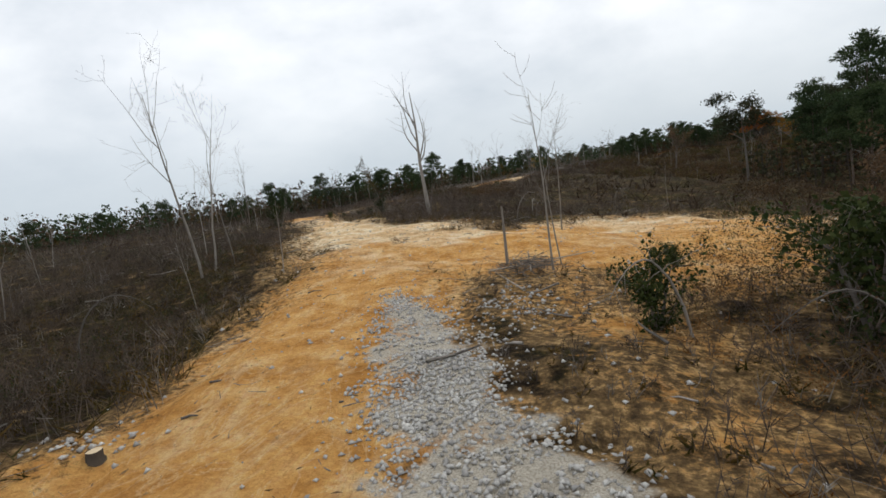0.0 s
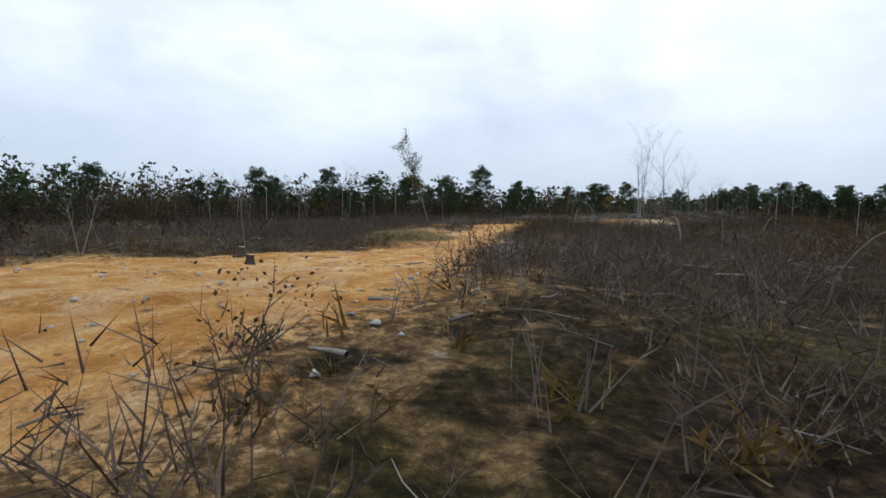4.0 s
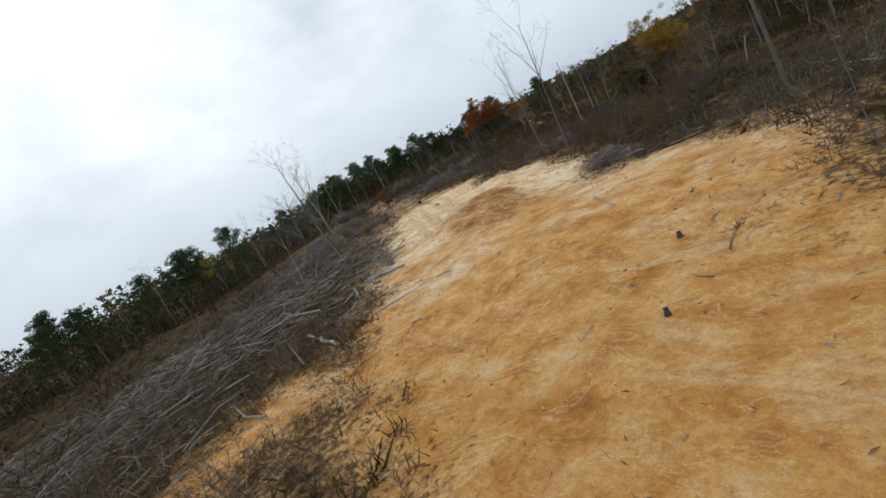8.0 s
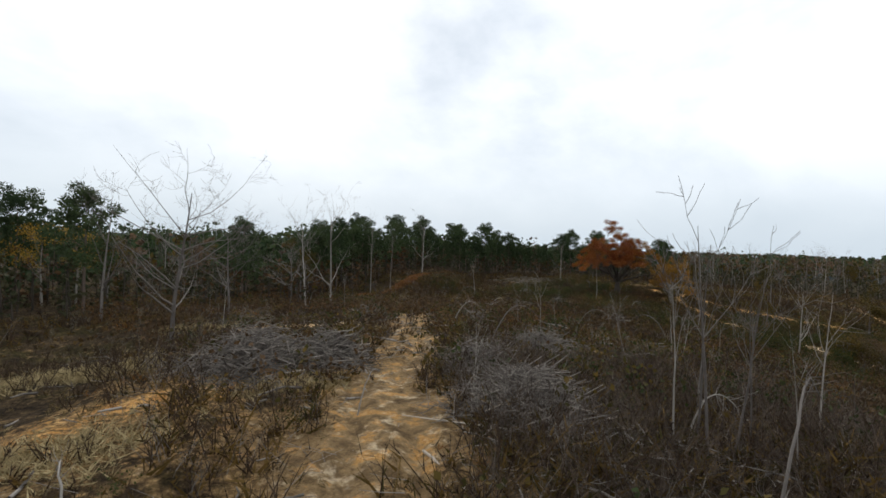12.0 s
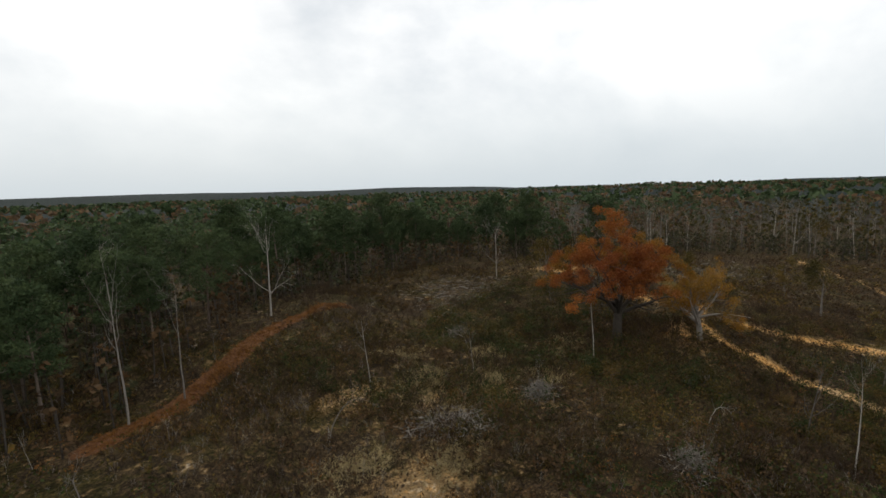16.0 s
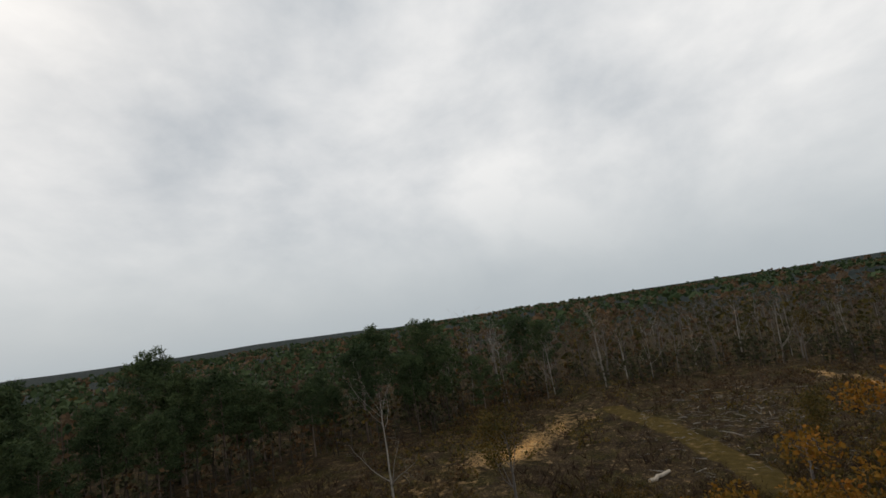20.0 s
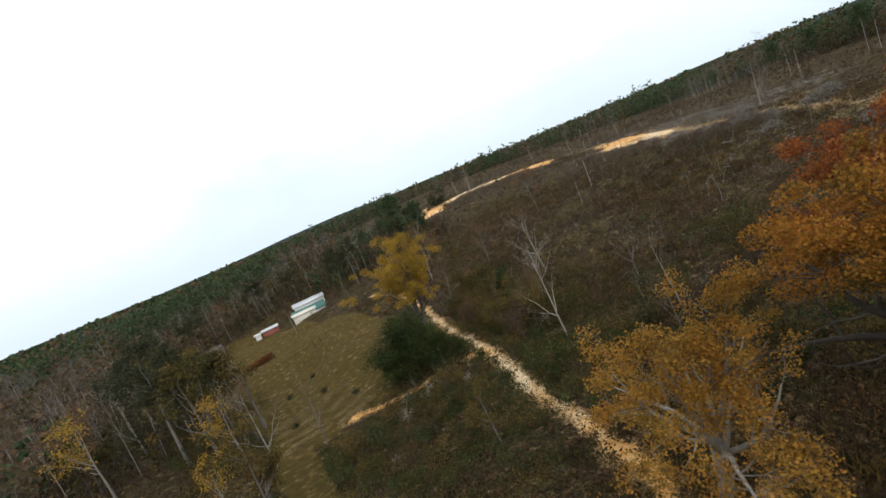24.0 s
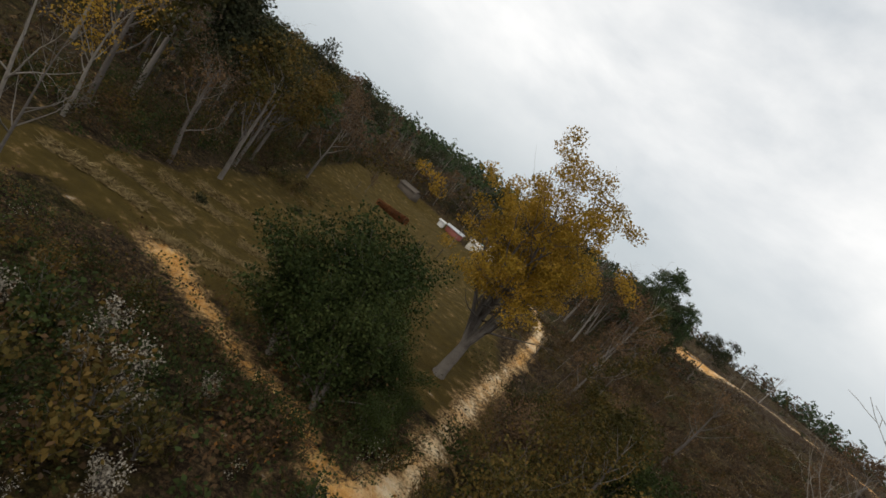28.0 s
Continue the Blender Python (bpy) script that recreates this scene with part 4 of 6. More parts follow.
# trees standing singly in the valley and on the far side of the ridge
for x, y, me, s in [(55.4, -3.5, DARK_TREES[0], 1.05), (66, -6, DARK_TREES[1], .95), (78, 6, DARK_TREES[0], 1.1), (134, 104, OLIVE_TREES[1], .55), (150, 84, GOLD_TREES[0], .6), (64.9, 48.7, BROWN_TREES[0], 1.0), (25.6, -71.2, OLIVE_TREES[1], .36), (27.2, -67.0, BROWN_TREES[0], .36), (26.6, -74.2, BROWN_TREES[1], .36), (31.5, -62.0, OLIVE_TREES[0], .3), (35, -57, BROWN_TREES[0], .34), (91, 56, BROWN_TREES[1], .9), (84, 62, BROWN_TREES[0], .8),
                    (112.2, 83.6, OLIVE_TREES[1], .62), (108.5, 86.5, BROWN_TREES[1], .5), (114.6, 90, OLIVE_TREES[0], .45), (148, 66, OLIVE_TREES[0], 1.5), (151, 57, DARK_TREES[0], 1.4), (149, 33, OLIVE_TREES[1], 1.6), (153, 22, DARK_TREES[1], 1.4), (150, 12, OLIVE_TREES[0], 1.5), (151, -2, BROWN_TREES[0], 1.4), (148, -14, DARK_TREES[0], 1.3), (107, 68, OLIVE_TREES[1], .95), (110, 79, OLIVE_TREES[0], .75), (105, 60, BROWN_TREES[1], .8), (148, 92, OLIVE_TREES[1], .9), (154, 108, OLIVE_TREES[0], .8), (147, 88, OLIVE_TREES[1], .9),
                    (150, 146, OLIVE_TREES[0], .85), (140, 141, OLIVE_TREES[1], .55), (95, 40, BROWN_TREES[0], 1.1), (92, 22, BROWN_TREES[0], 1.2), (90, 8, BROWN_TREES[1], 1.2), (141, 57, OLIVE_TREES[0], 1.4), (144, 48, OLIVE_TREES[1], 1.5), (146, 39, OLIVE_TREES[0], 1.5), (142, 27, BROWN_TREES[0], 1.2), (147, 55, DARK_TREES[1], 1.3), (149, 44, DARK_TREES[0], 1.2), (91, -8, DARK_TREES[0], 1.2), (89, -27, DARK_TREES[1], 1.3), (96, -55, DARK_TREES[0], 1.1), (108, -60, DARK_TREES[1], 1.2), (124, -53, BROWN_TREES[0], 1.2), (134, -50, DARK_TREES[0], 1.2), (85, 8, DARK_TREES[1], 1.2), (82, 22, OLIVE_TREES[0], 1.3), (99, 0, OLIVE_TREES[1], .7), (146, 70, GOLD_TREES[0], .8), (143, 62, BROWN_TREES[1], .9),
                    (148, 40, OLIVE_TREES[0], 1.1), (136, 8, BROWN_TREES[0], .35), (138, -6, OLIVE_TREES[0], .4), (164, 112, OLIVE_TREES[1], .7), (158, 126, OLIVE_TREES[0], .7), (114, 88, BROWN_TREES[0], .45)]:
    plant("deciduous_tree", me, ("trunk", "scaffold", "crown"), "deciduous tree with thinning brown and olive autumn leaves", "tree", "autumn trees", x, y, s, rng.uniform(0, 360))


# ---- evergreen shrubs and young pines ----
def shrub_meshes(seed, tall, wide, mat, n=1500, size=.2):
    g = np.random.default_rng(seed)
    stem = [grow((0, 0, -.2), (g.normal() * .15, g.normal() * .15, 1), tall * .8, tall * .02 + .015, 5, .06, .02, g) for _ in range(3)]
    limbs = branch_out(stem, 11, (.06, .98), wide * .55, g, .8, .2, .5, 3, .2)
    c = np.array([p[0][k] for p in limbs for k in (1, 2, 3)])
    c = np.repeat(c, max(1, n // len(c)), 0)
    c = c + g.normal(size=c.shape) * np.array([wide * .075, wide * .075, tall * .05])
    return mesh_of("stem", limb_chunks(stem, 5) + limb_chunks(limbs, 3), BARK), mesh_of("foliage", [leaves(c, g.uniform(.6, 1.3, len(c)) * size)], mat)


CEDARS = [shrub_meshes(51, 6.0, 4.6, CEDAR, 12000, .13), shrub_meshes(52, 4.2, 3.6, CEDAR, 8000, .12)]
YOUNG_PINES = [shrub_meshes(53, 1.1, .9, CEDAR, 1700, .065), shrub_meshes(54, 1.5, 1.0, CEDAR, 1900, .07)]
GREEN_SHRUBS = [shrub_meshes(55, 1.5, 2.0, CEDAR, 600, .15), shrub_meshes(56, 1.8, 2.2, WEED, 600, .15), shrub_meshes(57, 1.3, 1.8, OLIVE_LEAF, 560, .14)]
OLIVE_BUSHES = [shrub_meshes(61, 4.4, 4.4, OLIVE_LEAF, 5200, .13), shrub_meshes(62, 3.6, 4.0, OLIVE_LEAF, 4600, .12), shrub_meshes(63, 3.8, 3.8, LIGHTENED_HARDWOOD, 4200, .12)]
PALE_SHRUBS = [shrub_meshes(58, 1.0, 1.1, PALE_FLOWER, 700, .07), shrub_meshes(59, .8, 1.0, STRAW, 700, .09)]
for x, y, me, s in [(125.0, 78, CEDARS[0], 1.4), (123.2, 81.5, CEDARS[1], 1.25), (127.3, 75.6, CEDARS[1], 1.5), (123.4, 75.4, CEDARS[0], 1.3), (121.6, 78.3, CEDARS[1], .9), (122.6, 79.8, CEDARS[1], .8), (126.4, 77.8, CEDARS[1], 1.3), (124.2, 79.8, CEDARS[0], 1.05), (121.0, 82.0, CEDARS[1], .55), (119.6, 79.4, CEDARS[1], .5), (106.7, 74.5, CEDARS[1], 1.3), (111.1, 83.3, CEDARS[1], 1.0), (112.5, 90.7, CEDARS[1], .8)]:
    plant("cedar", me, ("stem", "foliage"), "dense dark green cedar beside the dirt drive", "evergreen tree", "cedars by the drive", x, y, s, rng.uniform(0, 360))
for x, y, s in [(20.2, -68.9, 1.5), (-.3, -28.6, .72), (1.2, -28.7, .5), (2.7, -27.8, .6), (3.8, -27.2, .9), (-.2, -42.0, 1.3), (23.2, -61.5, .7), (6.5, 30.4, .5), (5.2, 19.2, 1.0), (3.0, 11.5, .9), (-3.2, 20.8, .3), (7, 33, .5), (5.0, -26.2, 1.2), (19.0, 22, 1.0), (23.9, -70.4, 2.2), (24.8, -68.4, 1.9), (22.6, -63.6, .7)]:
    plant("young_pine", YOUNG_PINES[int(x * 7) % 2], ("stem", "foliage"), "small bushy green pine seedling on bare earth", "young tree", "pine seedlings", x, y, s, rng.uniform(0, 360))
for k in range(84):
    base = np.array([(116, 127), (121, 119), (121, 111), (117, 103), (131, 94), (135, 96), (126, 90), (132, 87), (139, 90), (116, 88), (148, 138), (146, 142), (107, 66), (139, 133)])[k % 14]
    x, y = base + rng.normal(size=2) * 2.2
    if keep_clear(np.array([x]), np.array([y]))[0]:
        plant("green_shrub", GREEN_SHRUBS[k % 3], ("stem", "foliage"), "green and olive shrub growing at the edge of the drive", "shrub", "shrubs by the drive", x, y, rng.uniform(.7, 1.35), rng.uniform(0, 360))
for k, (x, y) in enumerate([(115.6, 84.6), (113.6, 81.4), (114.4, 77.6), (111.4, 78.2), (111.8, 74.0), (109.4, 75.4), (109.2, 70.8), (107.0, 72.6), (107.2, 67.2), (104.8, 69.0), (105.6, 63.4), (103.0, 65.4), (112.2, 86.4), (109.8, 83.0), (116.6, 89.4), (113.8, 91.0)]):
    plant("olive_bush", OLIVE_BUSHES[k % 3], ("stem", "foliage"), "tall olive and tan leaved bush below the drive", "bush", "bushes below the drive", x, y, .75 + .5 * hash_grid(k, 3, 8), k * 67)
for x, y, k, s in [(6.3, -28.8, 0, 1.0), (2.1, -27.9, 0, .8), (.6, -11, 0, 1.0), (2, -9.5, 1, 1), (13.5, 53.2, 0, 1.1), (24.4, 71.5, 1, 1.5), (13.3, 52.6, 0, .6), (23.5, 67.5, 1, 1.2), (29, 84, 1, 1), (60, 118, 1, 1.2), (12.2, -36.5, 1, 1.3),
                   (26, 93, 1, 1), (128.8, 86, 0, 1.4), (130.4, 86.8, 0, 1.2), (131, 84.3, 0, 1.5), (128, 88.4, 0, 1.2), (133, 87.2, 0, 1.3), (126.5, 90.5, 0, 1.0), (134, 90, 0, 1.2), (126.7, 84.5, 0, .9), (53, 117, 1, 1.1)]:
    plant("pale_shrub", PALE_SHRUBS[k], ("stem", "foliage"), "pale dried shrub with whitish seed heads", "shrub", "pale shrubs", x, y, s, rng.uniform(0, 360))

# ---- woods round the clearing ----
CLEARED = np.array([(-130, 0), (-110, 60), (-80, 95), (-30, 122), (10, 128), (35, 141), (60, 151), (80, 155), (107, 169), (135, 178), (160, 178), (182, 166), (205, 150), (222, 120), (216, 85), (190, 62), (165, 58),
                    (151, 50), (146, 0), (140, -46), (112, -58), (93, -52), (88, -22), (87, 12), (74, 14), (62, 4), (56, -18), (58, -60), (56, -115), (40, -140), (-60, -160), (-110, -100)])


def inside(x, y, poly):
    hit = np.zeros(np.shape(x), bool)
    for (x0, y0), (x1, y1) in zip(poly, np.roll(poly, -1, 0)):
        cross = ((y0 > y) != (y1 > y)) & (x < (x1 - x0) * (y - y0) / (y1 - y0 + 1e-9) + x0)
        hit ^= cross
    return hit


def edge_distance(x, y, poly):
    best = np.full(np.shape(x), 1e9)
    for (x0, y0), (x1, y1) in zip(poly, np.roll(poly, -1, 0)):
        dx, dy = x1 - x0, y1 - y0
        t = np.clip(((x - x0) * dx + (y - y0) * dy) / (dx * dx + dy * dy), 0, 1)
        best = np.minimum(best, np.hypot(x - x0 - t * dx, y - y0 - t * dy))
    return best


gw = np.random.default_rng(91)
cx, cy = gw.uniform(-330, 430, 26000), gw.uniform(-330, 430, 26000)
out = ~inside(cx, cy, CLEARED)
cx, cy = cx[out], cy[out]
ed = edge_distance(cx, cy, CLEARED)
path_d = np.minimum(np.hypot(cx - 75, cy - 110), np.minimum(np.hypot(cx - 130, cy - 120), np.hypot(cx - 30, cy - 70)))
near = (ed < 15) & (path_d < 115)
kept = []
for x, y in zip(cx[near], cy[near]):
    if len(kept) < 400 and all((x - a) ** 2 + (y - b) ** 2 > 9.0 for a, b in kept):
        kept.append((x, y))
for k, (x, y) in enumerate(kept):
    pick = hash_grid(round(x / 23), round(y / 23), 3) * .55 + gw.random() * .45
    north = y > 120 and x < 195
    pick = .45 + .55 * pick if x > 152 and y < 150 else pick
    tall_pines = 76 < x < 195 and y > 150
    pick = pick * .62 if tall_pines else pick
    if pick < (.66 if north else .42):
        plant("pine_tree", PINES[k % 4], ("trunk", "crown"), "tall straight pine at the edge of the woods", "tree", "pines of the woods edge", x, y, gw.uniform(.55, 1.0) * (1.2 if k % 7 == 0 else 1.0) * (1.04 if tall_pines else 1.0), gw.uniform(0, 360))
    elif pick < .76:
        plant("bare_tree", (BARE_TALL + BARE_WIDE)[k % 6], ("trunk", "crown"), "grey leafless hardwood at the edge of the woods", "tree", "bare woods trees", x, y, gw.uniform(1.0, 1.55), gw.uniform(0, 360))
    else:
        plant("deciduous_tree", (BROWN_TREES + OLIVE_TREES + GOLD_TREES)[k % 5], ("trunk", "scaffold", "crown"), "hardwood with brown and gold autumn leaves at the woods edge", "tree", "autumn woods trees", x, y, gw.uniform(.75, 1.15), gw.uniform(0, 360))
for x, y, s in [(-80, 98, .8), (-71, 113, .95), (-62, 108, .8), (-95, 80, .85), (-104, 62, .9), (-112, 45, .9), (-118, 30, .9), (-122, 14, .85), (-54, 118, .85), (-46, 121, .8)]:
    plant("pine_tree", PINES[int(abs(x)) % 4], ("trunk", "crown"), "tall straight pine standing clear of the far woods", "tree", "pines of the woods edge", x, y, s, x * 7)


def woods(name, x, y, mat, tall, label, quads=26, size=1.5, bare=.35, trunk_mat=None, whisk=False, stand=0.0):
    """Far trees as one body of real crowns and stems."""
    z = height(x, y)
    n = len(x)
    h = tall * gw.uniform(.55, 1.0, n) ** .8 * np.where(gw.random(n) < .12, 1.2, 1.0) * (1.06 + .26 * np.clip((25 - x) / 50, 0, 1) * (y > -60))
    if whisk:
        c, hh = np.repeat(np.stack([x, y, z], -1), quads, 0), np.repeat(h, quads)
        f = bare + (1 - bare) * gw.random(len(c)) ** .8
        a, r = gw.random(len(c)) * 2 * np.pi, np.sin(np.clip((f - bare) / (1 - bare), .04, 1) * np.pi * .78 + .4) * hh * .29 * np.sqrt(gw.random(len(c)))
        c = c + np.stack([np.cos(a) * r, np.sin(a) * r, f * hh], -1)
        d = np.stack([np.cos(a) * .45, np.sin(a) * .45, np.full(len(c), 1.0)], -1)
        body = blades(c - d * hh[:, None] * .08, c + d * hh[:, None] * .1, .14)
    else:
        # a crown of rounded boughs, the leaves on the outside of each
        per = 6
        boughs = max(2, quads // per)
        c, hh = np.repeat(np.stack([x, y, z], -1), boughs, 0), np.repeat(h, boughs)
        f = bare + (.93 - bare) * ((np.tile(np.arange(boughs), n) + gw.random(n * boughs)) / boughs)
        a, r = gw.random(len(c)) * 2 * np.pi, np.sin(np.clip((f - bare) / (1 - bare), .04, 1) * np.pi * .8 + .35) * hh * .2 * gw.uniform(.5, 1.1, len(c))
        r = r + stand * np.sqrt(gw.random(len(c)))
        c = c + np.stack([np.cos(a) * r, np.sin(a) * r, f * hh], -1)
        c, hh = np.repeat(c, per, 0), np.repeat(hh, per)
        out = unit(gw.normal(size=c.shape) + np.array([0, 0, .35])) * (1, 1, .65)
        body = leaves(c + out * (hh[:, None] * .085 + stand * .12) * gw.uniform(.5, 1.05, (len(c), 1)), gw.uniform(.6, 1.3, len(c)) * size, .3)
    ob = new(name, mesh_of(name, [body], mat))
    tagged(ob, label, "woods", kind="stuff")
    foot = np.stack([x, y, z - .3], -1)
    st = new("tree_trunks", mesh_of("tree_trunks", [sticks(foot, foot + np.stack([gw.normal(size=n) * .3, gw.normal(size=n) * .3, h * .85], -1), .1, .04, 3)], trunk_mat or DARK_BARK))
    tagged(st, "grey stems of the far woods", "woods", kind="stuff")


rest = ~near & ~((ed < 15) & (path_d < 115))
fx, fy, fe = cx[rest], cy[rest], ed[rest]
keep = gw.random(len(fx)) < np.clip(1.2 - fe / 220, .3, 1) * .7
fx, fy = fx[keep], fy[keep]
kind = hash_grid(np.round(fx / 34), np.round(fy / 34), 9) * .6 + gw.random(len(fx)) * .4
kind = np.where((fx > 152) & (fy > 40) & (fy < 150), kind * .5 + .36, kind)
kind = np.where((fx > 70) & (fx < 200) & (fy > 150), kind * .6, kind)
woods("pine_woods", fx[kind < .42], fy[kind < .42], NEEDLE, 13.0, "dark green pine woods behind the clearing", 60, 1.15, .12, PINE_BARK)
sel = (kind >= .42) & (kind < .62)
woods("brown_woods", fx[sel], fy[sel], LIGHTENED_HARDWOOD, 12, "brown autumn hardwoods", 28, 1.2, .2)
sel = (kind >= .62) & (kind < .76)
woods("olive_woods", fx[sel], fy[sel], OLIVE_LEAF, 11.5, "olive and gold autumn hardwoods", 28, 1.2, .2)
woods("grey_woods", fx[kind >= .76], fy[kind >= .76], GREY_TWIG, 11, "grey leafless hardwoods", 40, 1.1, .3, PALE_BARK, True)
# the forest goes on over the hills
ring = np.sqrt(gw.uniform(380 ** 2, 1500 ** 2, 5200))
turn = gw.uniform(0, 2 * np.pi, 5200)
rx, ry = 60 + ring * np.cos(turn), 60 + ring * np.sin(turn)
half = gw.random(5200) < .55
woods("distant_pine_woods", rx[half], ry[half], NEEDLE, 14, "far pine forest over the hills", 18, 6.5, .62, PINE_BARK, stand=20.0)
woods("distant_brown_woods", rx[~half], ry[~half], LIGHTENED_HARDWOOD, 12.5, "far brown forest over the hills", 18, 6.0, .6, stand=20.0)
# young growth under and in front of the tall trees
ux, uy = gw.uniform(-140, 240, 16000), gw.uniform(-120, 215, 16000)
ue = edge_distance(ux, uy, CLEARED) * np.where(inside(ux, uy, CLEARED), -1, 1)
uk = (ue > -3) & (ue < 22) & (np.hypot(ux - 60, uy - 80) < 190)
ux, uy = ux[uk], uy[uk]
pick = hash_grid(np.round(ux / 13), np.round(uy / 13), 5) * .6 + gw.random(len(ux)) * .4
for lo, hi, mat, nm, lb in ((0, .5, DARK_LEAF, "evergreen_understory", "dark evergreen growth under the woods edge"), (.5, .75, BROWN_LEAF, "brown_understory", "brown young hardwoods under the woods edge"), (.75, 2, OLIVE_LEAF, "olive_understory", "olive young hardwoods under the woods edge")):
    sel = (pick >= lo) & (pick < hi)
    woods(nm, ux[sel], uy[sel], mat, 6.0, lb, 36, .54, .04)

# ---- brush, weeds, grass and slash on the ground ----
gb = np.random.default_rng(123)
LOW_PASS = along(ROAD, 3.0)[:, :2]
VALLEY_PASS = np.concatenate([along(DRIVE[2:], 4.0)[:, :2], np.array([(105, 135), (115, 140), (125, 140), (90, 125)])])


def scatter(n, box, density=None, limit=.35):
    """n candidate places in the box, thinned by density(x, y) and kept off bare earth and lawn."""
    x, y = gb.uniform(box[0], box[1], n), gb.uniform(box[2], box[3], n)
    ok = keep_clear(x, y, limit)
    if density is not None:
        ok &= gb.random(n) < density(x, y)
    return x[ok], y[ok]


def line_distance(x, y, pts):
    d = np.full(len(x), 1e9)
    for a, b in pts:
        d = np.minimum(d, np.hypot(x - a, y - b))
    return d


def bush_template(seed, stems, sides):
    """Foot, tip and width of the twigs of one dead bush about one metre tall."""
    g = np.random.default_rng(seed)
    foot, tip, width = [], [], []
    for _ in range(stems):
        p = g.normal(size=3) * (.16, .16, 0)
        d = unit(np.array([g.normal() * .42, g.normal() * .42, 1.0])) * g.uniform(.55, 1.15)
        foot.append(p), tip.append(p + d), width.append(1.0)
        for _ in range(sides):
            f = g.uniform(.25, .95)
            q = unit(d * .8 + g.normal(size=3) * (.55, .55, .35)) * g.uniform(.18, .5)
            foot.append(p + d * f), tip.append(p + d * f + q), width.append(.75)
    return np.array(foot), np.array(tip), np.array(width)


BUSHES = [bush_template(k, 4, 4) for k in range(5)]
SMALL_BUSHES = [bush_template(40 + k, 4, 2) for k in range(5)]
GRASS = [bush_template(20 + k, 13, 0) for k in range(4)]


def tufts(x, y, kinds, tall, width, lean=0.0):
    z = height(x, y)
    out = []
    swell = np.clip(.75 + value_noise(x, y, 6, 66, 3) * 1.9, .3, 1.6)
    for k, (f, t, w) in enumerate(kinds):
        sel = np.arange(len(x)) % len(kinds) == k
        n = int(sel.sum())
        if not n:
            continue
        a, s = gb.uniform(0, 6.28, n), gb.uniform(.6, 1.25, n) * swell[sel] * tall
        c, sn = np.cos(a)[:, None] * s[:, None], np.sin(a)[:, None] * s[:, None]
        at = np.stack([x[sel], y[sel], z[sel] - .04], -1)[:, None]
        spin = [np.stack([c * p[:, 0] * (1 + lean) - sn * p[:, 1] * (1 + lean), sn * p[:, 0] * (1 + lean) + c * p[:, 1] * (1 + lean), s[:, None] * p[:, 2]], -1) + at for p in (f, t)]
        out.append(blades(spin[0].reshape(-1, 3), spin[1].reshape(-1, 3), np.tile(w, n) * width))
    return out


def brush_body(name, x, y, kinds, tall, width, mat, label, category, lean=0.0):
    ob = new(name, mesh_of(name, tufts(x, y, kinds, tall, width, lean), mat))
    tagged(ob, label, category, kind="stuff")


def by_ridge(x, y):
    return np.exp(-(line_distance(x, y, LOW_PASS) / 24) ** 2)


def by_valley(x, y):
    return np.exp(-(line_distance(x, y, VALLEY_PASS) / 34) ** 2)


for x0, x1, y0, y1, n in [(-34, 46, -96, -30, 12000), (-34, 46, -30, 30, 11500), (-20, 60, 30, 90, 9500)]:
    x, y = scatter(n, (x0, x1, y0, y1), lambda a, b: np.clip(by_ridge(a, b) * 1.1 + .08, 0, 1), .55)
    clump = value_noise(x, y, 7, 61, 3) > -.2
    brush_body("dead_brush", x[clump], y[clump], BUSHES, 1.15, .022, TWIG, "dark leafless brush and dead weeds on the cleared ground", "brush")
    few = (gb.random(len(x)) < .4) & (value_noise(x, y, 9, 64, 3) > -.02)
    brush_body("dry_grass", x[few], y[few], GRASS, .5, .022, STRAW, "tufts of dry straw-coloured grass", "grass", .8)
    few = (gb.random(len(x)) < .4) & (value_noise(x, y, 8, 67, 3) > .0)
    brush_body("weeds", x[few], y[few], SMALL_BUSHES, .65, .065, WEED, "olive and rusty weeds among dead brush", "weeds", .5)
for x0, x1, y0, y1, n, tall in [(2.2, 11, 5, 24, 1500, 1.35), (-28, -9, 6, 44, 2600, 1.25), (-6, 7, -76, -46, 1400, 1.25), (7, 24, -44, -8, 1700, 1.25), (24, 46, 40, 66, 1800, 1.2), (-6, 17, 46, 70, 900, .8), (44, 62, 78, 98, 1700, 1.5)]:
    x, y = scatter(n, (x0, x1, y0, y1), None, .3)
    brush_body("dead_brush", x, y, BUSHES, tall, .016, TWIG, "tall dark dead brush standing close to the road", "brush", -.1)
# growth on the edge of the bare earth
x, y = scatter(17000, (-14, 62, -92, 104), None, .72)
edge = covers(x, y)[0] > .12
x, y = x[edge], y[edge]
third = np.arange(len(x)) % 4
brush_body("dry_grass", x[third == 0], y[third == 0], GRASS, .38, .02, STRAW, "straw tufts at the edge of the bare clay", "grass", .9)
brush_body("weeds", x[third == 1], y[third == 1], SMALL_BUSHES, .45, .045, WEED, "low olive weeds at the edge of the bare clay", "weeds", .6)
brush_body("dead_brush", x[third == 2], y[third == 2], SMALL_BUSHES, .6, .02, TWIG, "low dead stalks at the edge of the bare clay", "brush", .3)
rusty = (third == 3) & (value_noise(x, y, 6, 75, 2) > .0)
brush_body("rusty_weeds", x[rusty], y[rusty], GRASS, .5, .028, RUST_WEED, "rust-orange dead bracken at the edge of the clay", "weeds", .8)
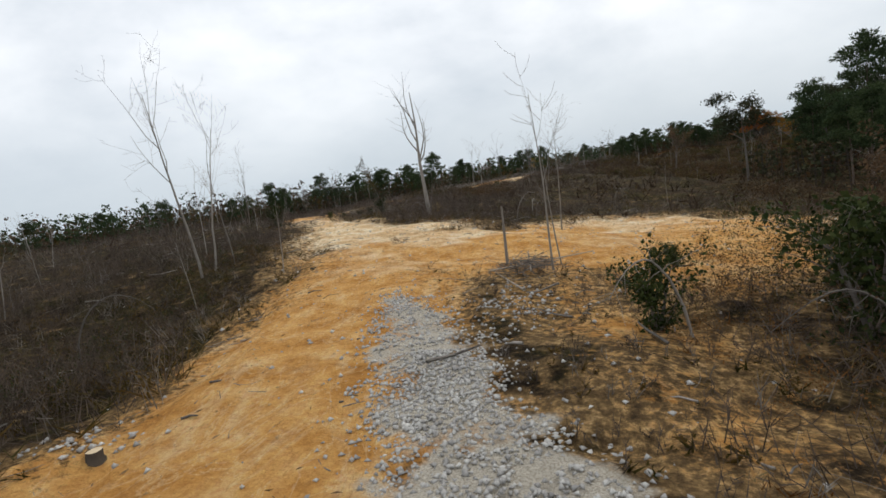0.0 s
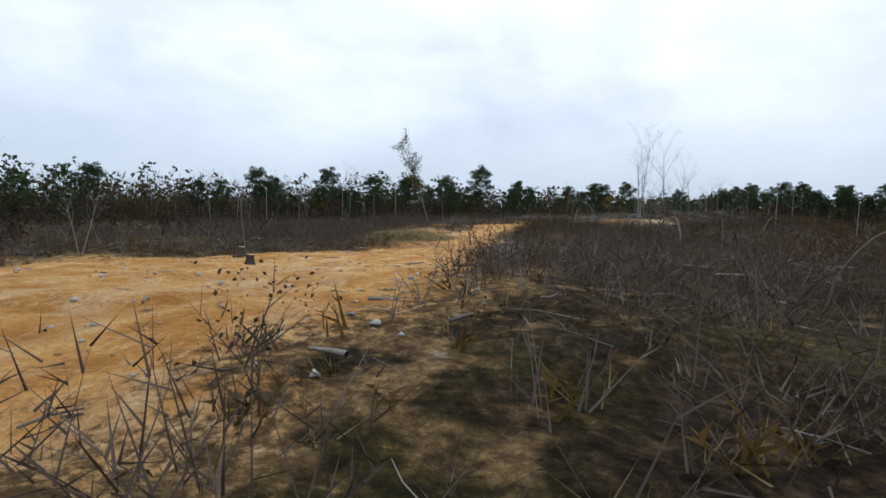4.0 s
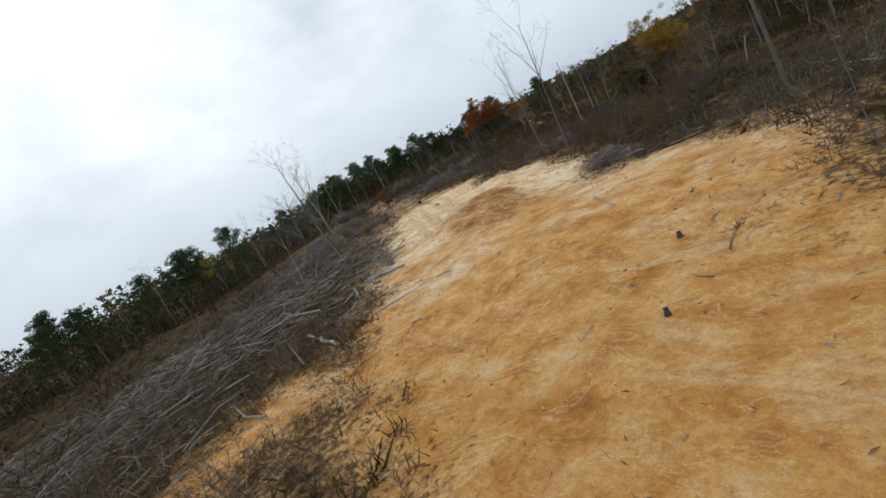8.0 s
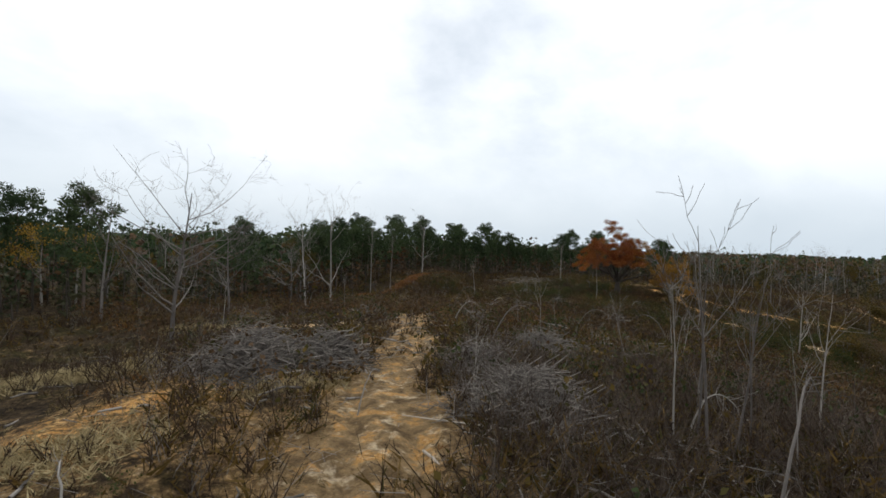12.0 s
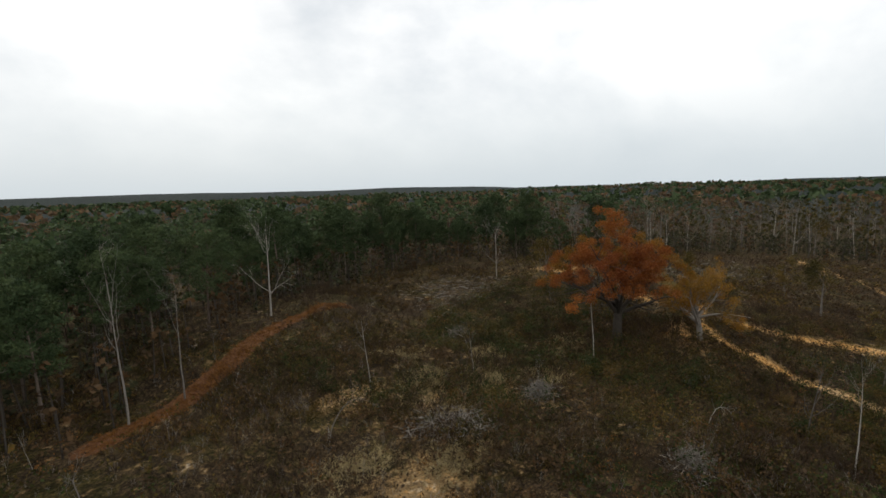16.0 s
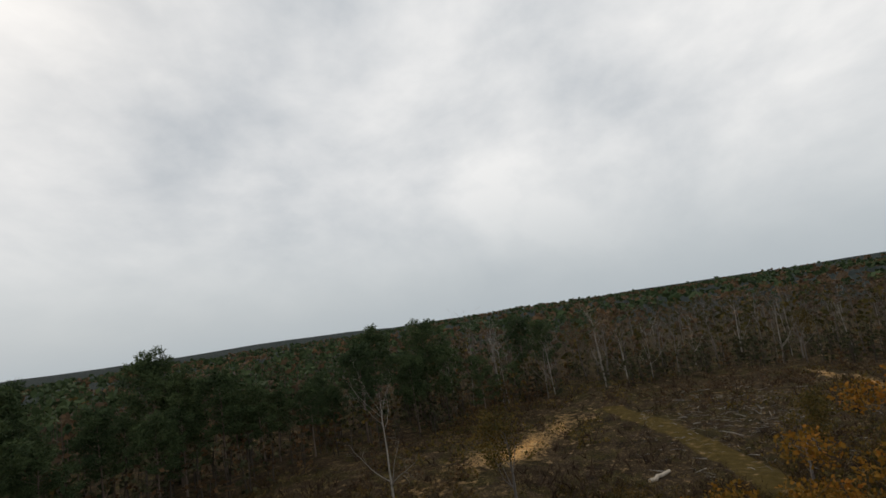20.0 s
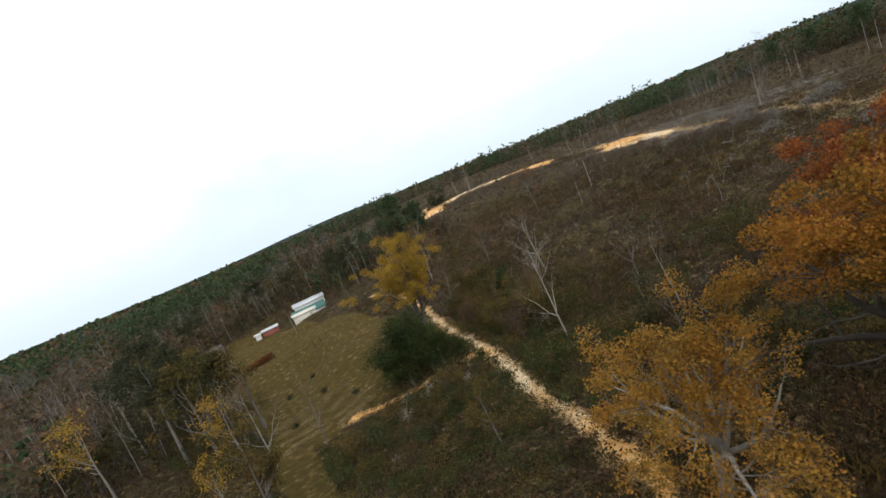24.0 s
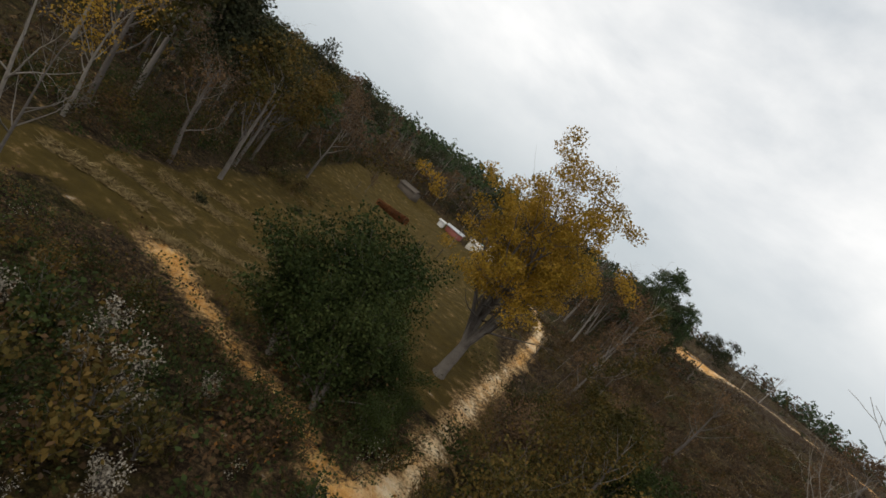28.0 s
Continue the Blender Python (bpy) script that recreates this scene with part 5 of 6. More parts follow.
for x0, x1, y0, y1, n in [(36, 92, 78, 172, 9500), (92, 165, 104, 180, 14500), (44, 112, 20, 104, 8500), (100, 190, 80, 140, 6500)]:
    x, y = scatter(n, (x0, x1, y0, y1), lambda a, b: np.clip(by_valley(a, b) + by_ridge(a, b) + .3, 0, 1), .5)
    clump = value_noise(x, y, 9, 71, 3) > -.18
    brush_body("dead_brush", x[clump], y[clump], SMALL_BUSHES, 1.15, .05, DIMMED_BRUSH, "dark leafless brush and dead weeds on the cleared slope", "brush")
    few = (value_noise(x, y, 12, 81, 3) > .02) & (gb.random(len(x)) < .6)
    brush_body("dry_grass", x[few], y[few], GRASS, .55, .04, STRAW, "patches of dry straw-coloured grass", "grass", .8)
    few = (value_noise(x, y, 15, 86, 3) > -.04) & (gb.random(len(x)) < .6)
    brush_body("weeds", x[few], y[few], SMALL_BUSHES, .8, .1, WEED, "olive and rusty weeds among dead brush", "weeds", .5)
fx2, fy2 = scatter(9000, (-110, 215, -130, 170), lambda a, b: np.clip(1 - by_ridge(a, b) * 1.3 - by_valley(a, b) * 1.3, 0, 1), .5)
brush_body("dead_brush", fx2, fy2, SMALL_BUSHES, 1.7, .16, DIMMED_BRUSH, "far dark brush over the cleared land", "brush", .3)
x, y = scatter(3200, (-8, 20, 44, 72), None, .6)
brush_body("dry_grass", x[::2], y[::2], GRASS, .45, .02, STRAW, "straw tufts between the slash", "grass", .8)
brush_body("rusty_weeds", x[1::5], y[1::5], GRASS, .5, .025, RUST_WEED, "rusty weeds between the slash", "weeds", .7)
# the long straw bank beside the road
bx, by = gb.normal(-7.3, 1.6, 4200), gb.normal(14.9, 2.4, 4200)
brush_body("dry_grass", bx, by, GRASS, .5, .022, MATTED, "bank of matted dry grass beside the road", "grass", 1.6)


def thicket(name, x, y, mat, tall, wide, per, size, label):
    """Leafy bushes in lumps: each a low mound of small leaves round a few crowns."""
    z = height(x, y)
    n = len(x)
    s = gb.uniform(.55, 1.35, n)
    lump = gb.normal(size=(n, 4, 3)) * (wide * .32, wide * .32, tall * .2) + (0, 0, tall * .5)
    pick = gb.integers(0, 4, (n, per))
    c = np.take_along_axis(lump, np.repeat(pick[:, :, None], 3, 2), 1) + gb.normal(size=(n, per, 3)) * (wide * .17, wide * .17, tall * .17)
    c[:, :, 2] = np.abs(c[:, :, 2])
    c = c * s[:, None, None] + np.stack([x, y, z], -1)[:, None]
    ob = new(name, mesh_of(name, [leaves(c.reshape(-1, 3), gb.uniform(.6, 1.4, n * per) * size)], mat))
    tagged(ob, label, "bushes", kind="stuff")


def spread_out(n, box, size, seed, level, limit=.4):
    x, y = scatter(n, box, None, limit)
    ok = value_noise(x, y, size, seed, 3) > level
    return x[ok], y[ok]


thicket("evergreen_thicket", gb.uniform(2.6, 9.5, 90), gb.uniform(5, 17, 90), CEDAR, 1.1, 1.0, 150, .045, "dark green bushes beside the road edge")
thicket("brown_thicket", gb.uniform(2.4, 9.5, 110), gb.uniform(5, 18, 110), BROWN_LEAF, 1.0, .9, 140, .04, "dark brown withered weeds beside the road edge")
mound = np.random.default_rng(705)
for kind, mat, tall, label in (("brown_thicket", BROWN_LEAF, 1.35, "tall dark withered brush on the road mound"), ("olive_thicket", WEED, 1.1, "olive weeds matted over the road mound"),
                               ("evergreen_thicket", CEDAR, 1.2, "dark green bushes on the road mound"), ("rusty_thicket", RUST_WEED, .7, "rusty bracken on the road mound")):
    mx, my = np.concatenate([mound.uniform(2.2, 14, 150), mound.uniform(1.6, 5.5, 70)]), np.concatenate([mound.uniform(8, 27, 150), mound.uniform(7, 15, 70)])
    off, _, _ = near_line(mx, my, ROAD)
    keep_every = 4 if mat is RUST_WEED else 1
    thicket(kind, mx[off > .8][::keep_every], my[off > .8][::keep_every], mat, tall, 1.1, 150, .04, label)
for kind, mat, tall, label in (("brown_thicket", BROWN_LEAF, 1.2, "dark withered brush at the foot of the clearing"), ("olive_thicket", WEED, .9, "olive weeds at the foot of the clearing")):
    mx, my = mound.normal(4.4, 2.2, 60), mound.normal(25.0, 2.4, 60)
    open_earth = covers(mx, my)[0] < .45
    thicket(kind, mx[open_earth], my[open_earth], mat, tall, 1.1, 130, .05, label)
west = np.random.default_rng(77)
for kind, mat, tall, label in (("brown_thicket", BROWN_LEAF, .95, "dark withered weeds down the western road bank"), ("olive_thicket", WEED, .7, "olive weeds and grass down the western road bank"),
                               ("evergreen_thicket", CEDAR, .9, "dark green bushes down the western road bank")):
    wx, wy = west.uniform(1.5, 8.6, 85), west.uniform(-70, -54, 85)
    off, _, _ = near_line(wx, wy, ROAD)
    thicket(kind, wx[off > 2.4], wy[off > 2.4], mat, tall, .9, 90, .05, label)
thicket("olive_thicket", gb.uniform(21, 27, 55), gb.uniform(-76, -63, 55), WEED, .7, .9, 150, .035, "olive weeds on the orange bank")
thicket("brown_thicket", gb.uniform(22.5, 29, 70), gb.uniform(-76, -62, 70), BROWN_LEAF, 1.7, 1.3, 220, .05, "dark brown bushes crowding the southern bank")
thicket("evergreen_thicket", gb.uniform(23, 30, 40), gb.uniform(-75, -60, 40), CEDAR, 1.9, 1.3, 220, .05, "dark green bushes crowding the southern bank")
thicket("rusty_thicket", gb.uniform(20.5, 27, 70), gb.uniform(-76, -62, 70), RUST_WEED, .6, .8, 140, .032, "rust-orange bracken on the bank")
STRAW_SPOTS = [(105.5, 139, 1.5), (111, 135, 1.6), (103, 134.5, 1.2), (108, 141, 1.3), (114, 131, 1.4), (98, 131, 1.4), (94, 136, 1.6), (118, 139, 1.6), (124, 133, 1.8), (112, 146, 1.6), (46, 100, 1.4), (37, 97, 1.6), (66, 110, 1.5), (72, 128, 1.6), (86, 133, 1.6), (48, 120, 1.6), (53, 117, 1.3), (57, 112.5, 1.3), (44, 114, 1.8), (40, 108, 1.6), (50, 126, 1.4)]
valley = (98, 152, 62, 152)
thicket("evergreen_thicket", *spread_out(1500, valley, 11, 201, .04), CEDAR, 1.7, 2.1, 70, .17, "dark green evergreen bushes on the slope by the drive")
thicket("olive_thicket", *spread_out(1700, valley, 9, 205, .0), OLIVE_LEAF, 1.6, 1.9, 56, .17, "olive and gold bushes on the slope by the drive")
thicket("brown_thicket", *spread_out(1700, valley, 8, 209, .0), BROWN_LEAF, 1.5, 1.8, 52, .16, "brown withered bushes on the slope by the drive")
ridge = (-14, 66, -92, 112)
thicket("evergreen_thicket", *spread_out(900, ridge, 9, 211, .06), CEDAR, 1.0, 1.2, 120, .055, "dark green bushes in the brush beside the ridge road")
thicket("olive_thicket", *spread_out(1100, ridge, 8, 215, .03), WEED, .9, 1.2, 110, .055, "olive weeds in clumps beside the ridge road")
thicket("brown_thicket", *spread_out(1100, ridge, 8, 219, .02), BROWN_LEAF, .9, 1.1, 110, .055, "brown withered bushes beside the ridge road")
slope = (44, 104, 10, 160)
thicket("brown_thicket", *spread_out(2000, slope, 13, 221, -.03), BROWN_LEAF, 1.7, 2.3, 34, .24, "brown bushes over the cleared slope")
thicket("olive_thicket", *spread_out(1400, slope, 12, 223, .02), OLIVE_LEAF, 1.6, 2.2, 34, .22, "olive bushes over the cleared slope")
thicket("evergreen_thicket", *spread_out(900, slope, 10, 229, .05), CEDAR, 1.5, 1.9, 44, .19, "dark green bushes over the cleared slope")
thicket("rusty_thicket", *spread_out(900, (44, 150, 60, 160), 9, 241, .06), RUST_WEED, .9, 1.4, 44, .12, "rust-coloured weeds over the cleared slope")
shoulder = np.random.default_rng(612)
for nm, mat, tall, lb in (("rusty_thicket", RUST_WEED, .8, "rust and straw bracken on the rim of the clearing"), ("olive_thicket", WEED, 1.0, "olive weeds on the rim of the clearing"), ("brown_thicket", BROWN_LEAF, 1.1, "brown dead brush on the rim of the clearing")):
    ex, ey = shoulder.uniform(25, 36, 70), shoulder.uniform(42, 58, 70)
    bare_here = covers(ex, ey)[0] < .5
    thicket(nm, ex[bare_here], ey[bare_here], mat, tall, 1.1, 120, .05, lb)
    ex, ey = shoulder.uniform(6, 17, 60), shoulder.uniform(46, 66, 60)
    bare_here = covers(ex, ey)[0] < .5
    thicket(nm, ex[bare_here], ey[bare_here], mat, tall * .6, .9, 90, .04, lb.replace("rim of the clearing", "slash field"))
thicket("brown_thicket", shoulder.uniform(37, 46, 170), shoulder.uniform(-70, -28, 170), BROWN_LEAF, 1.9, 2.0, 60, .12, "brown brush below the southern clearing")
thicket("brown_thicket", shoulder.uniform(12, 20, 110), shoulder.uniform(-22, 12, 110), BROWN_LEAF, 1.6, 1.7, 60, .11, "brown brush down the eastern side of the ridge")
wood_edge = np.random.default_rng(611)
for nm, mat, lb in (("olive_thicket", OLIVE_LEAF, "olive undergrowth along the wood beside the lawn"), ("evergreen_thicket", CEDAR, "dark green undergrowth along the wood beside the lawn"), ("brown_thicket", BROWN_LEAF, "brown undergrowth along the wood beside the lawn")):
    ex, ey = wood_edge.uniform(143.5, 152, 110), wood_edge.uniform(-25, 72, 110)
    thicket(nm, ex, ey, mat, 2.6, 2.4, 120, .17, lb)
    ex, ey = wood_edge.uniform(136.5, 143, 14), wood_edge.uniform(32, 42, 14)
    thicket(nm, ex, ey, mat, 1.6, 1.8, 110, .13, lb)
    ex, ey = wood_edge.uniform(106, 115.5, 26), wood_edge.uniform(74, 93, 26)
    thicket(nm, ex, ey, mat, 2.2, 2.0, 120, .13, lb)
for nm, mat, lb in (("olive_thicket", OLIVE_LEAF, "olive bushes below the drive"), ("brown_thicket", LIGHTENED_HARDWOOD, "withered tan bushes below the drive"), ("evergreen_thicket", CEDAR, "dark green bushes below the drive")):
    ex, ey = wood_edge.uniform(101, 115, 70), wood_edge.uniform(62, 94, 70)
    off, _, _ = near_line(ex, ey, DRIVE)
    thicket(nm, ex[off > 1.2], ey[off > 1.2], mat, 2.3, 2.2, 130, .12, lb)
bank = (117, 142, 80, 106)
thicket("evergreen_thicket", *spread_out(820, bank, 7, 231, -.14), CEDAR, 1.1, 1.2, 90, .1, "dark green bushes crowding the bank of the drive")
thicket("brown_thicket", *spread_out(260, bank, 6, 233, -.02), BROWN_LEAF, .9, 1.1, 70, .09, "rusty brown weeds on the bank of the drive")
thicket("olive_thicket", *spread_out(420, bank, 5, 235, -.04), WEED, .9, 1.1, 70, .09, "olive weeds on the bank of the drive")
thicket("seed_heads", *spread_out(160, bank, 6, 237, .0), PALE_FLOWER, 1.1, .7, 60, .045, "whitish dried seed heads on the bank of the drive")
east = (150, 216, 66, 165)
thicket("brown_thicket", *spread_out(1300, east, 13, 225, .0), BROWN_LEAF, 1.4, 2.0, 22, .3, "brown bushes over the eastern cut")
thicket("olive_thicket", *spread_out(900, east, 12, 227, .0), OLIVE_LEAF, 1.3, 2.0, 22, .3, "olive bushes over the eastern cut")

# the rusty track along the edge of the woods
wt = along(WOODS_TRACK, .016)
wx, wy = wt[:, 0] + gb.normal(size=len(wt)) * .8, wt[:, 1] + gb.normal(size=len(wt)) * .8
brush_body("rusty_weeds", wx, wy, GRASS, .3, .05, RUST_WEED, "low rusty growth on the old track by the woods", "weeds", 1.2)
# matted straw on the open slope
gx, gy = np.concatenate([gb.normal(c[0], c[2], 260) for c in STRAW_SPOTS]), np.concatenate([gb.normal(c[1], c[2] * .7, 260) for c in STRAW_SPOTS])
brush_body("dry_grass", gx, gy, GRASS, .45, .05, MATTED, "patches of matted pale straw on the slope", "grass", 1.4)

# saplings, bent and broken, standing in the brush
sx, sy = scatter(1300, (-34, 112, -90, 168), lambda a, b: np.clip(by_ridge(a, b) + .6 * by_valley(a, b), 0, 1) * .45)
open_view = (np.hypot(sx - 18, sy + 76) > 11) & (np.hypot(sx - 5, sy - 18) > 5)
sx, sy = sx[open_view], sy[open_view]
for k, (x, y) in enumerate(zip(sx[:260], sy[:260])):
    plant("sapling", SAPLING[k % 4], ("trunk", "crown"), "thin leafless sapling in the dead brush", "sapling", "saplings in the brush", x, y, gb.uniform(.45, 1.15), gb.uniform(0, 360), (gb.normal() * 7, gb.normal() * 9))


def arched_sapling_meshes(seed, tall, bark):
    """A thin stem bowed over to the ground, with a few twigs along it."""
    g = np.random.default_rng(seed)
    k = np.linspace(0, 1, 11)
    reach = tall * g.uniform(.7, 1.1)
    pts = np.stack([reach * k ** 1.3, g.normal(size=11).cumsum() * .03, tall * np.sin(np.pi * (.04 + .72 * k)) * .8], -1)
    pts[0] = (0, 0, -.2)
    rad = np.linspace(.035, .008, 11)
    twigs = branch_out([(pts, rad)], 12, (.35, 1.0), .8, g, .8, -.02, .5, 4, .2)
    return (mesh_of("stem", limb_chunks([(pts, rad)], 5), bark, True), *(mesh_of("twig", limb_chunks([t], 3), bark) for t in twigs))


ARCHED = [arched_sapling_meshes(301, 2.2, PALE_BARK), arched_sapling_meshes(302, 3.0, BARK), arched_sapling_meshes(303, 1.7, PALE_BARK)]
bent_spots = [(20.8, -69.5), (23.5, -72), (8.4, 17.5), (6.2, 13.8), (10.2, 22), (43, 74), (47, 79), (50, 84), (53, 87), (46, 95), (57, 99), (38, 93), (63, 108), (95, 140), (122.5, 146), (90, 128), (3.0, -66), (1.0, -50)]
ax, ay = scatter(300, (-12, 112, -80, 160), lambda a, b: np.clip(by_ridge(a, b) + .5 * by_valley(a, b), 0, 1) * .5)
off_way = near_line(ax, ay, ROAD)[0] > 3.0
ax, ay = ax[off_way], ay[off_way]
for k, (x, y) in enumerate(bent_spots + list(zip(ax[:52], ay[:52]))):
    plant("bent_sapling", ARCHED[k % 3], ("stem",) + ("twig",) * 12, "thin grey sapling bowed over to the ground", "sapling", "bent saplings", x, y, gb.uniform(.7, 1.3), gb.uniform(0, 360))


def slash(n, x, y, low, high, thick, layer=.25, tilt=.12):
    """Cut sticks lying over one another."""
    z = height(x, y)
    a = gb.uniform(0, np.pi, n)
    ln = low + (high - low) * 1.25 * gb.random(n) ** 2.0
    dz = gb.normal(size=n) * tilt
    d = np.stack([np.cos(a), np.sin(a), dz], -1) * ln[:, None] / 2
    c = np.stack([x, y, z + np.abs(d[:, 2]) + gb.random(n) * layer], -1)
    r = thick * (.3 + 2.2 * gb.random(n) ** 4)
    bend = gb.normal(size=(n, 3)) * ln[:, None] * .06
    v0, f0 = sticks(c - d, c + bend, r, r * .8, 4)
    v1, f1 = sticks(c + bend, c + d, r * .8, r * .5, 4)
    return [(v0, f0), (v1, f1)]


def slash_field(n, cx, cy, rx, ry, turn, low, high, thick, label, layer=.3):
    u, v = gb.normal(size=n) * .5, gb.normal(size=n) * .5
    ok = np.hypot(u, v) < 1.15
    u, v = u[ok] * rx, v[ok] * ry
    x, y = cx + u * math.cos(turn) - v * math.sin(turn), cy + u * math.sin(turn) + v * math.cos(turn)
    d, _, _, _, _ = covers(x, y)
    ok = d < .75
    ob = new("slash", mesh_of("slash", slash(int(ok.sum()), x[ok], y[ok], low, high, thick, layer), GREY_STICK))
    tagged(ob, label, "logging slash", kind="stuff")


slash_field(3000, 4, 62, 19, 13, .35, .3, 2.6, .019, "field of grey weathered logging slash beside the clearing", .35)
slash_field(1050, 13, 58, 9, 8, .6, .3, 2.6, .02, "grey weathered slash and cut poles beside the road", .4)
slash_field(2200, -12, 78, 22, 12, .5, .5, 2.0, .026, "far part of the slash field", .3)
slash_field(1500, 24, 76, 9, 7, .3, .3, 1.6, .02, "grey slash along the road", .3)
slash_field(700, 30, 85, 6, 6, .9, .3, 1.6, .02, "grey slash along the road", .3)
slash_field(900, 45, 82, 9, 6, .8, .3, 1.6, .02, "grey slash in the brush", .3)
slash_field(700, 101.5, 133.5, 2.2, 3.6, .5, .5, 2.0, .03, "low heap of pale grey slash on the slope", .4)
slash_field(700, 139, 157, 12, 9, .2, .5, 2.0, .022, "slash strewn over the far slope", .25)
slash_field(700, 180, 124, 22, 14, .1, .5, 2.0, .025, "slash strewn over the eastern cut", .25)
slash_field(1200, 5, -45, 34, 30, .0, .3, 1.3, .018, "broken sticks strewn through the brush", .15)
slash_field(1500, 5, 10, 26, 34, .0, .3, 1.5, .02, "broken sticks strewn through the brush", .15)
slash_field(1800, 60, 105, 34, 24, .6, .4, 1.9, .025, "broken sticks strewn through the brush", .2)

# twigs and chips on the bare earth
tx, ty = gb.uniform(-12, 62, 20000), gb.uniform(-86, 104, 20000)
td, _, _, tg, _ = covers(tx, ty)
tk = (td > .45) & (td < .9995) & (gb.random(20000) < np.where(td > .97, .3, .9)) & (tg < .3)
ob = new("twigs", mesh_of("twigs", slash(int(tk.sum()), tx[tk], ty[tk], .08, .55, .012, .02, .04), GREY_STICK))
tagged(ob, "small twigs and bark chips lying on bare clay", "twigs", kind="stuff")

# curled bark chips over the clay
kx, ky = gb.uniform(-14, 60, 34000), gb.uniform(-88, 100, 34000)
kd, _, _, kg, _ = covers(kx, ky)
kk = (kd > .3) & (kg < .3) & (gb.random(34000) < np.where(kd > .985, .25, 1.0) * np.clip(.6 + value_noise(kx, ky, 5, 87, 3) * 3, .1, 1))
kx, ky = kx[kk], ky[kk]
ob = new("bark_chips", mesh_of("bark_chips", [leaves(np.stack([kx, ky, height(kx, ky) + .02], -1), gb.uniform(.05, .2, len(kx)), .9, .1)], CHIP))
tagged(ob, "curled brown bark chips strewn over bare clay", "chips", kind="stuff")
# pale dead stalks standing in the brush
for x0, x1, y0, y1, n in [(-30, 44, -92, 92, 5200), (40, 112, 60, 165, 3800)]:
    x, y = scatter(n, (x0, x1, y0, y1), lambda a, b: np.clip(by_ridge(a, b) + .6 * by_valley(a, b) + .1, 0, 1), .5)
    brush_body("dead_stalks", x, y, SMALL_BUSHES, 1.35, .024, STALK, "pale grey dead stalks standing in the brush", "brush", -.2)


def pebbles(x, y, size):
    z = height(x, y)
    n = len(x)
    s = size * gb.uniform(.45, 1.5, n)
    corner = np.array([(1, 0, 0), (-.4, .9, 0), (-.5, -.8, .1), (.1, .05, .75), (.2, 0, -.4)])
    jit = corner[None] * (1 + gb.normal(size=(n, 5, 3)) * .25)
    a = gb.uniform(0, 6.28, n)
    rot = np.stack([np.stack([np.cos(a), -np.sin(a), 0 * a], -1), np.stack([np.sin(a), np.cos(a), 0 * a], -1), np.stack([0 * a, 0 * a, 1 + 0 * a], -1)], 1)
    v = np.einsum("nij,nkj->nki", rot, jit) * s[:, None, None] + np.stack([x, y, z + s * .15], -1)[:, None]
    f = np.array([(0, 1, 3), (1, 2, 3), (2, 0, 3), (1, 0, 4), (2, 1, 4), (0, 2, 4)])
    return v.reshape(-1, 3), (f[None] + (np.arange(n) * 5)[:, None, None]).reshape(-1, 3)


px, py = gb.uniform(11, 21, 80000), gb.uniform(-92, -63, 80000)
_, _, _, pg, _ = covers(px, py)
pk = gb.random(80000) < pg * np.where(value_noise(px, py, 1.6, 79, 2) > -.06, .9, .35)
ob = new("gravel", mesh_of("gravel", [pebbles(px[pk], py[pk], .048)], STONE))
tagged(ob, "strip of grey crushed stone on the clay road", "gravel", kind="stuff")
px, py = gb.uniform(-10, 36, 5200), gb.uniform(-90, -10, 5200)
pd, _, _, _, _ = covers(px, py)
pk = (pd > .2) & (gb.random(5200) < .5)
px2, py2 = np.concatenate([gb.normal(17.2, .7, 160), gb.normal(4.9, .8, 120), gb.normal(9.0, .5, 60)]), np.concatenate([gb.normal(-66.5, .9, 160), gb.normal(-33.5, 1.0, 120), gb.normal(-72.5, .4, 60)])
ob = new("stones", mesh_of("stones", [pebbles(np.concatenate([px[pk], px2]), np.concatenate([py[pk], py2]), .06)], STONE))
tagged(ob, "scattered whitish stones on the clay", "stones", kind="stuff")


px, py = gb.uniform(-12, 46, 16000), gb.uniform(-90, 92, 16000)
pd, _, _, pg, _ = covers(px, py)
pk = (pd > .3) & (pg < .3) & (gb.random(16000) < .35 + .65 * (value_noise(px, py, 4, 77, 2) > .05))
ob = new("clods", mesh_of("clods", [pebbles(px[pk], py[pk], .038)], CLOD))
tagged(ob, "small clods of dried clay on the bare ground", "clods", kind="stuff")


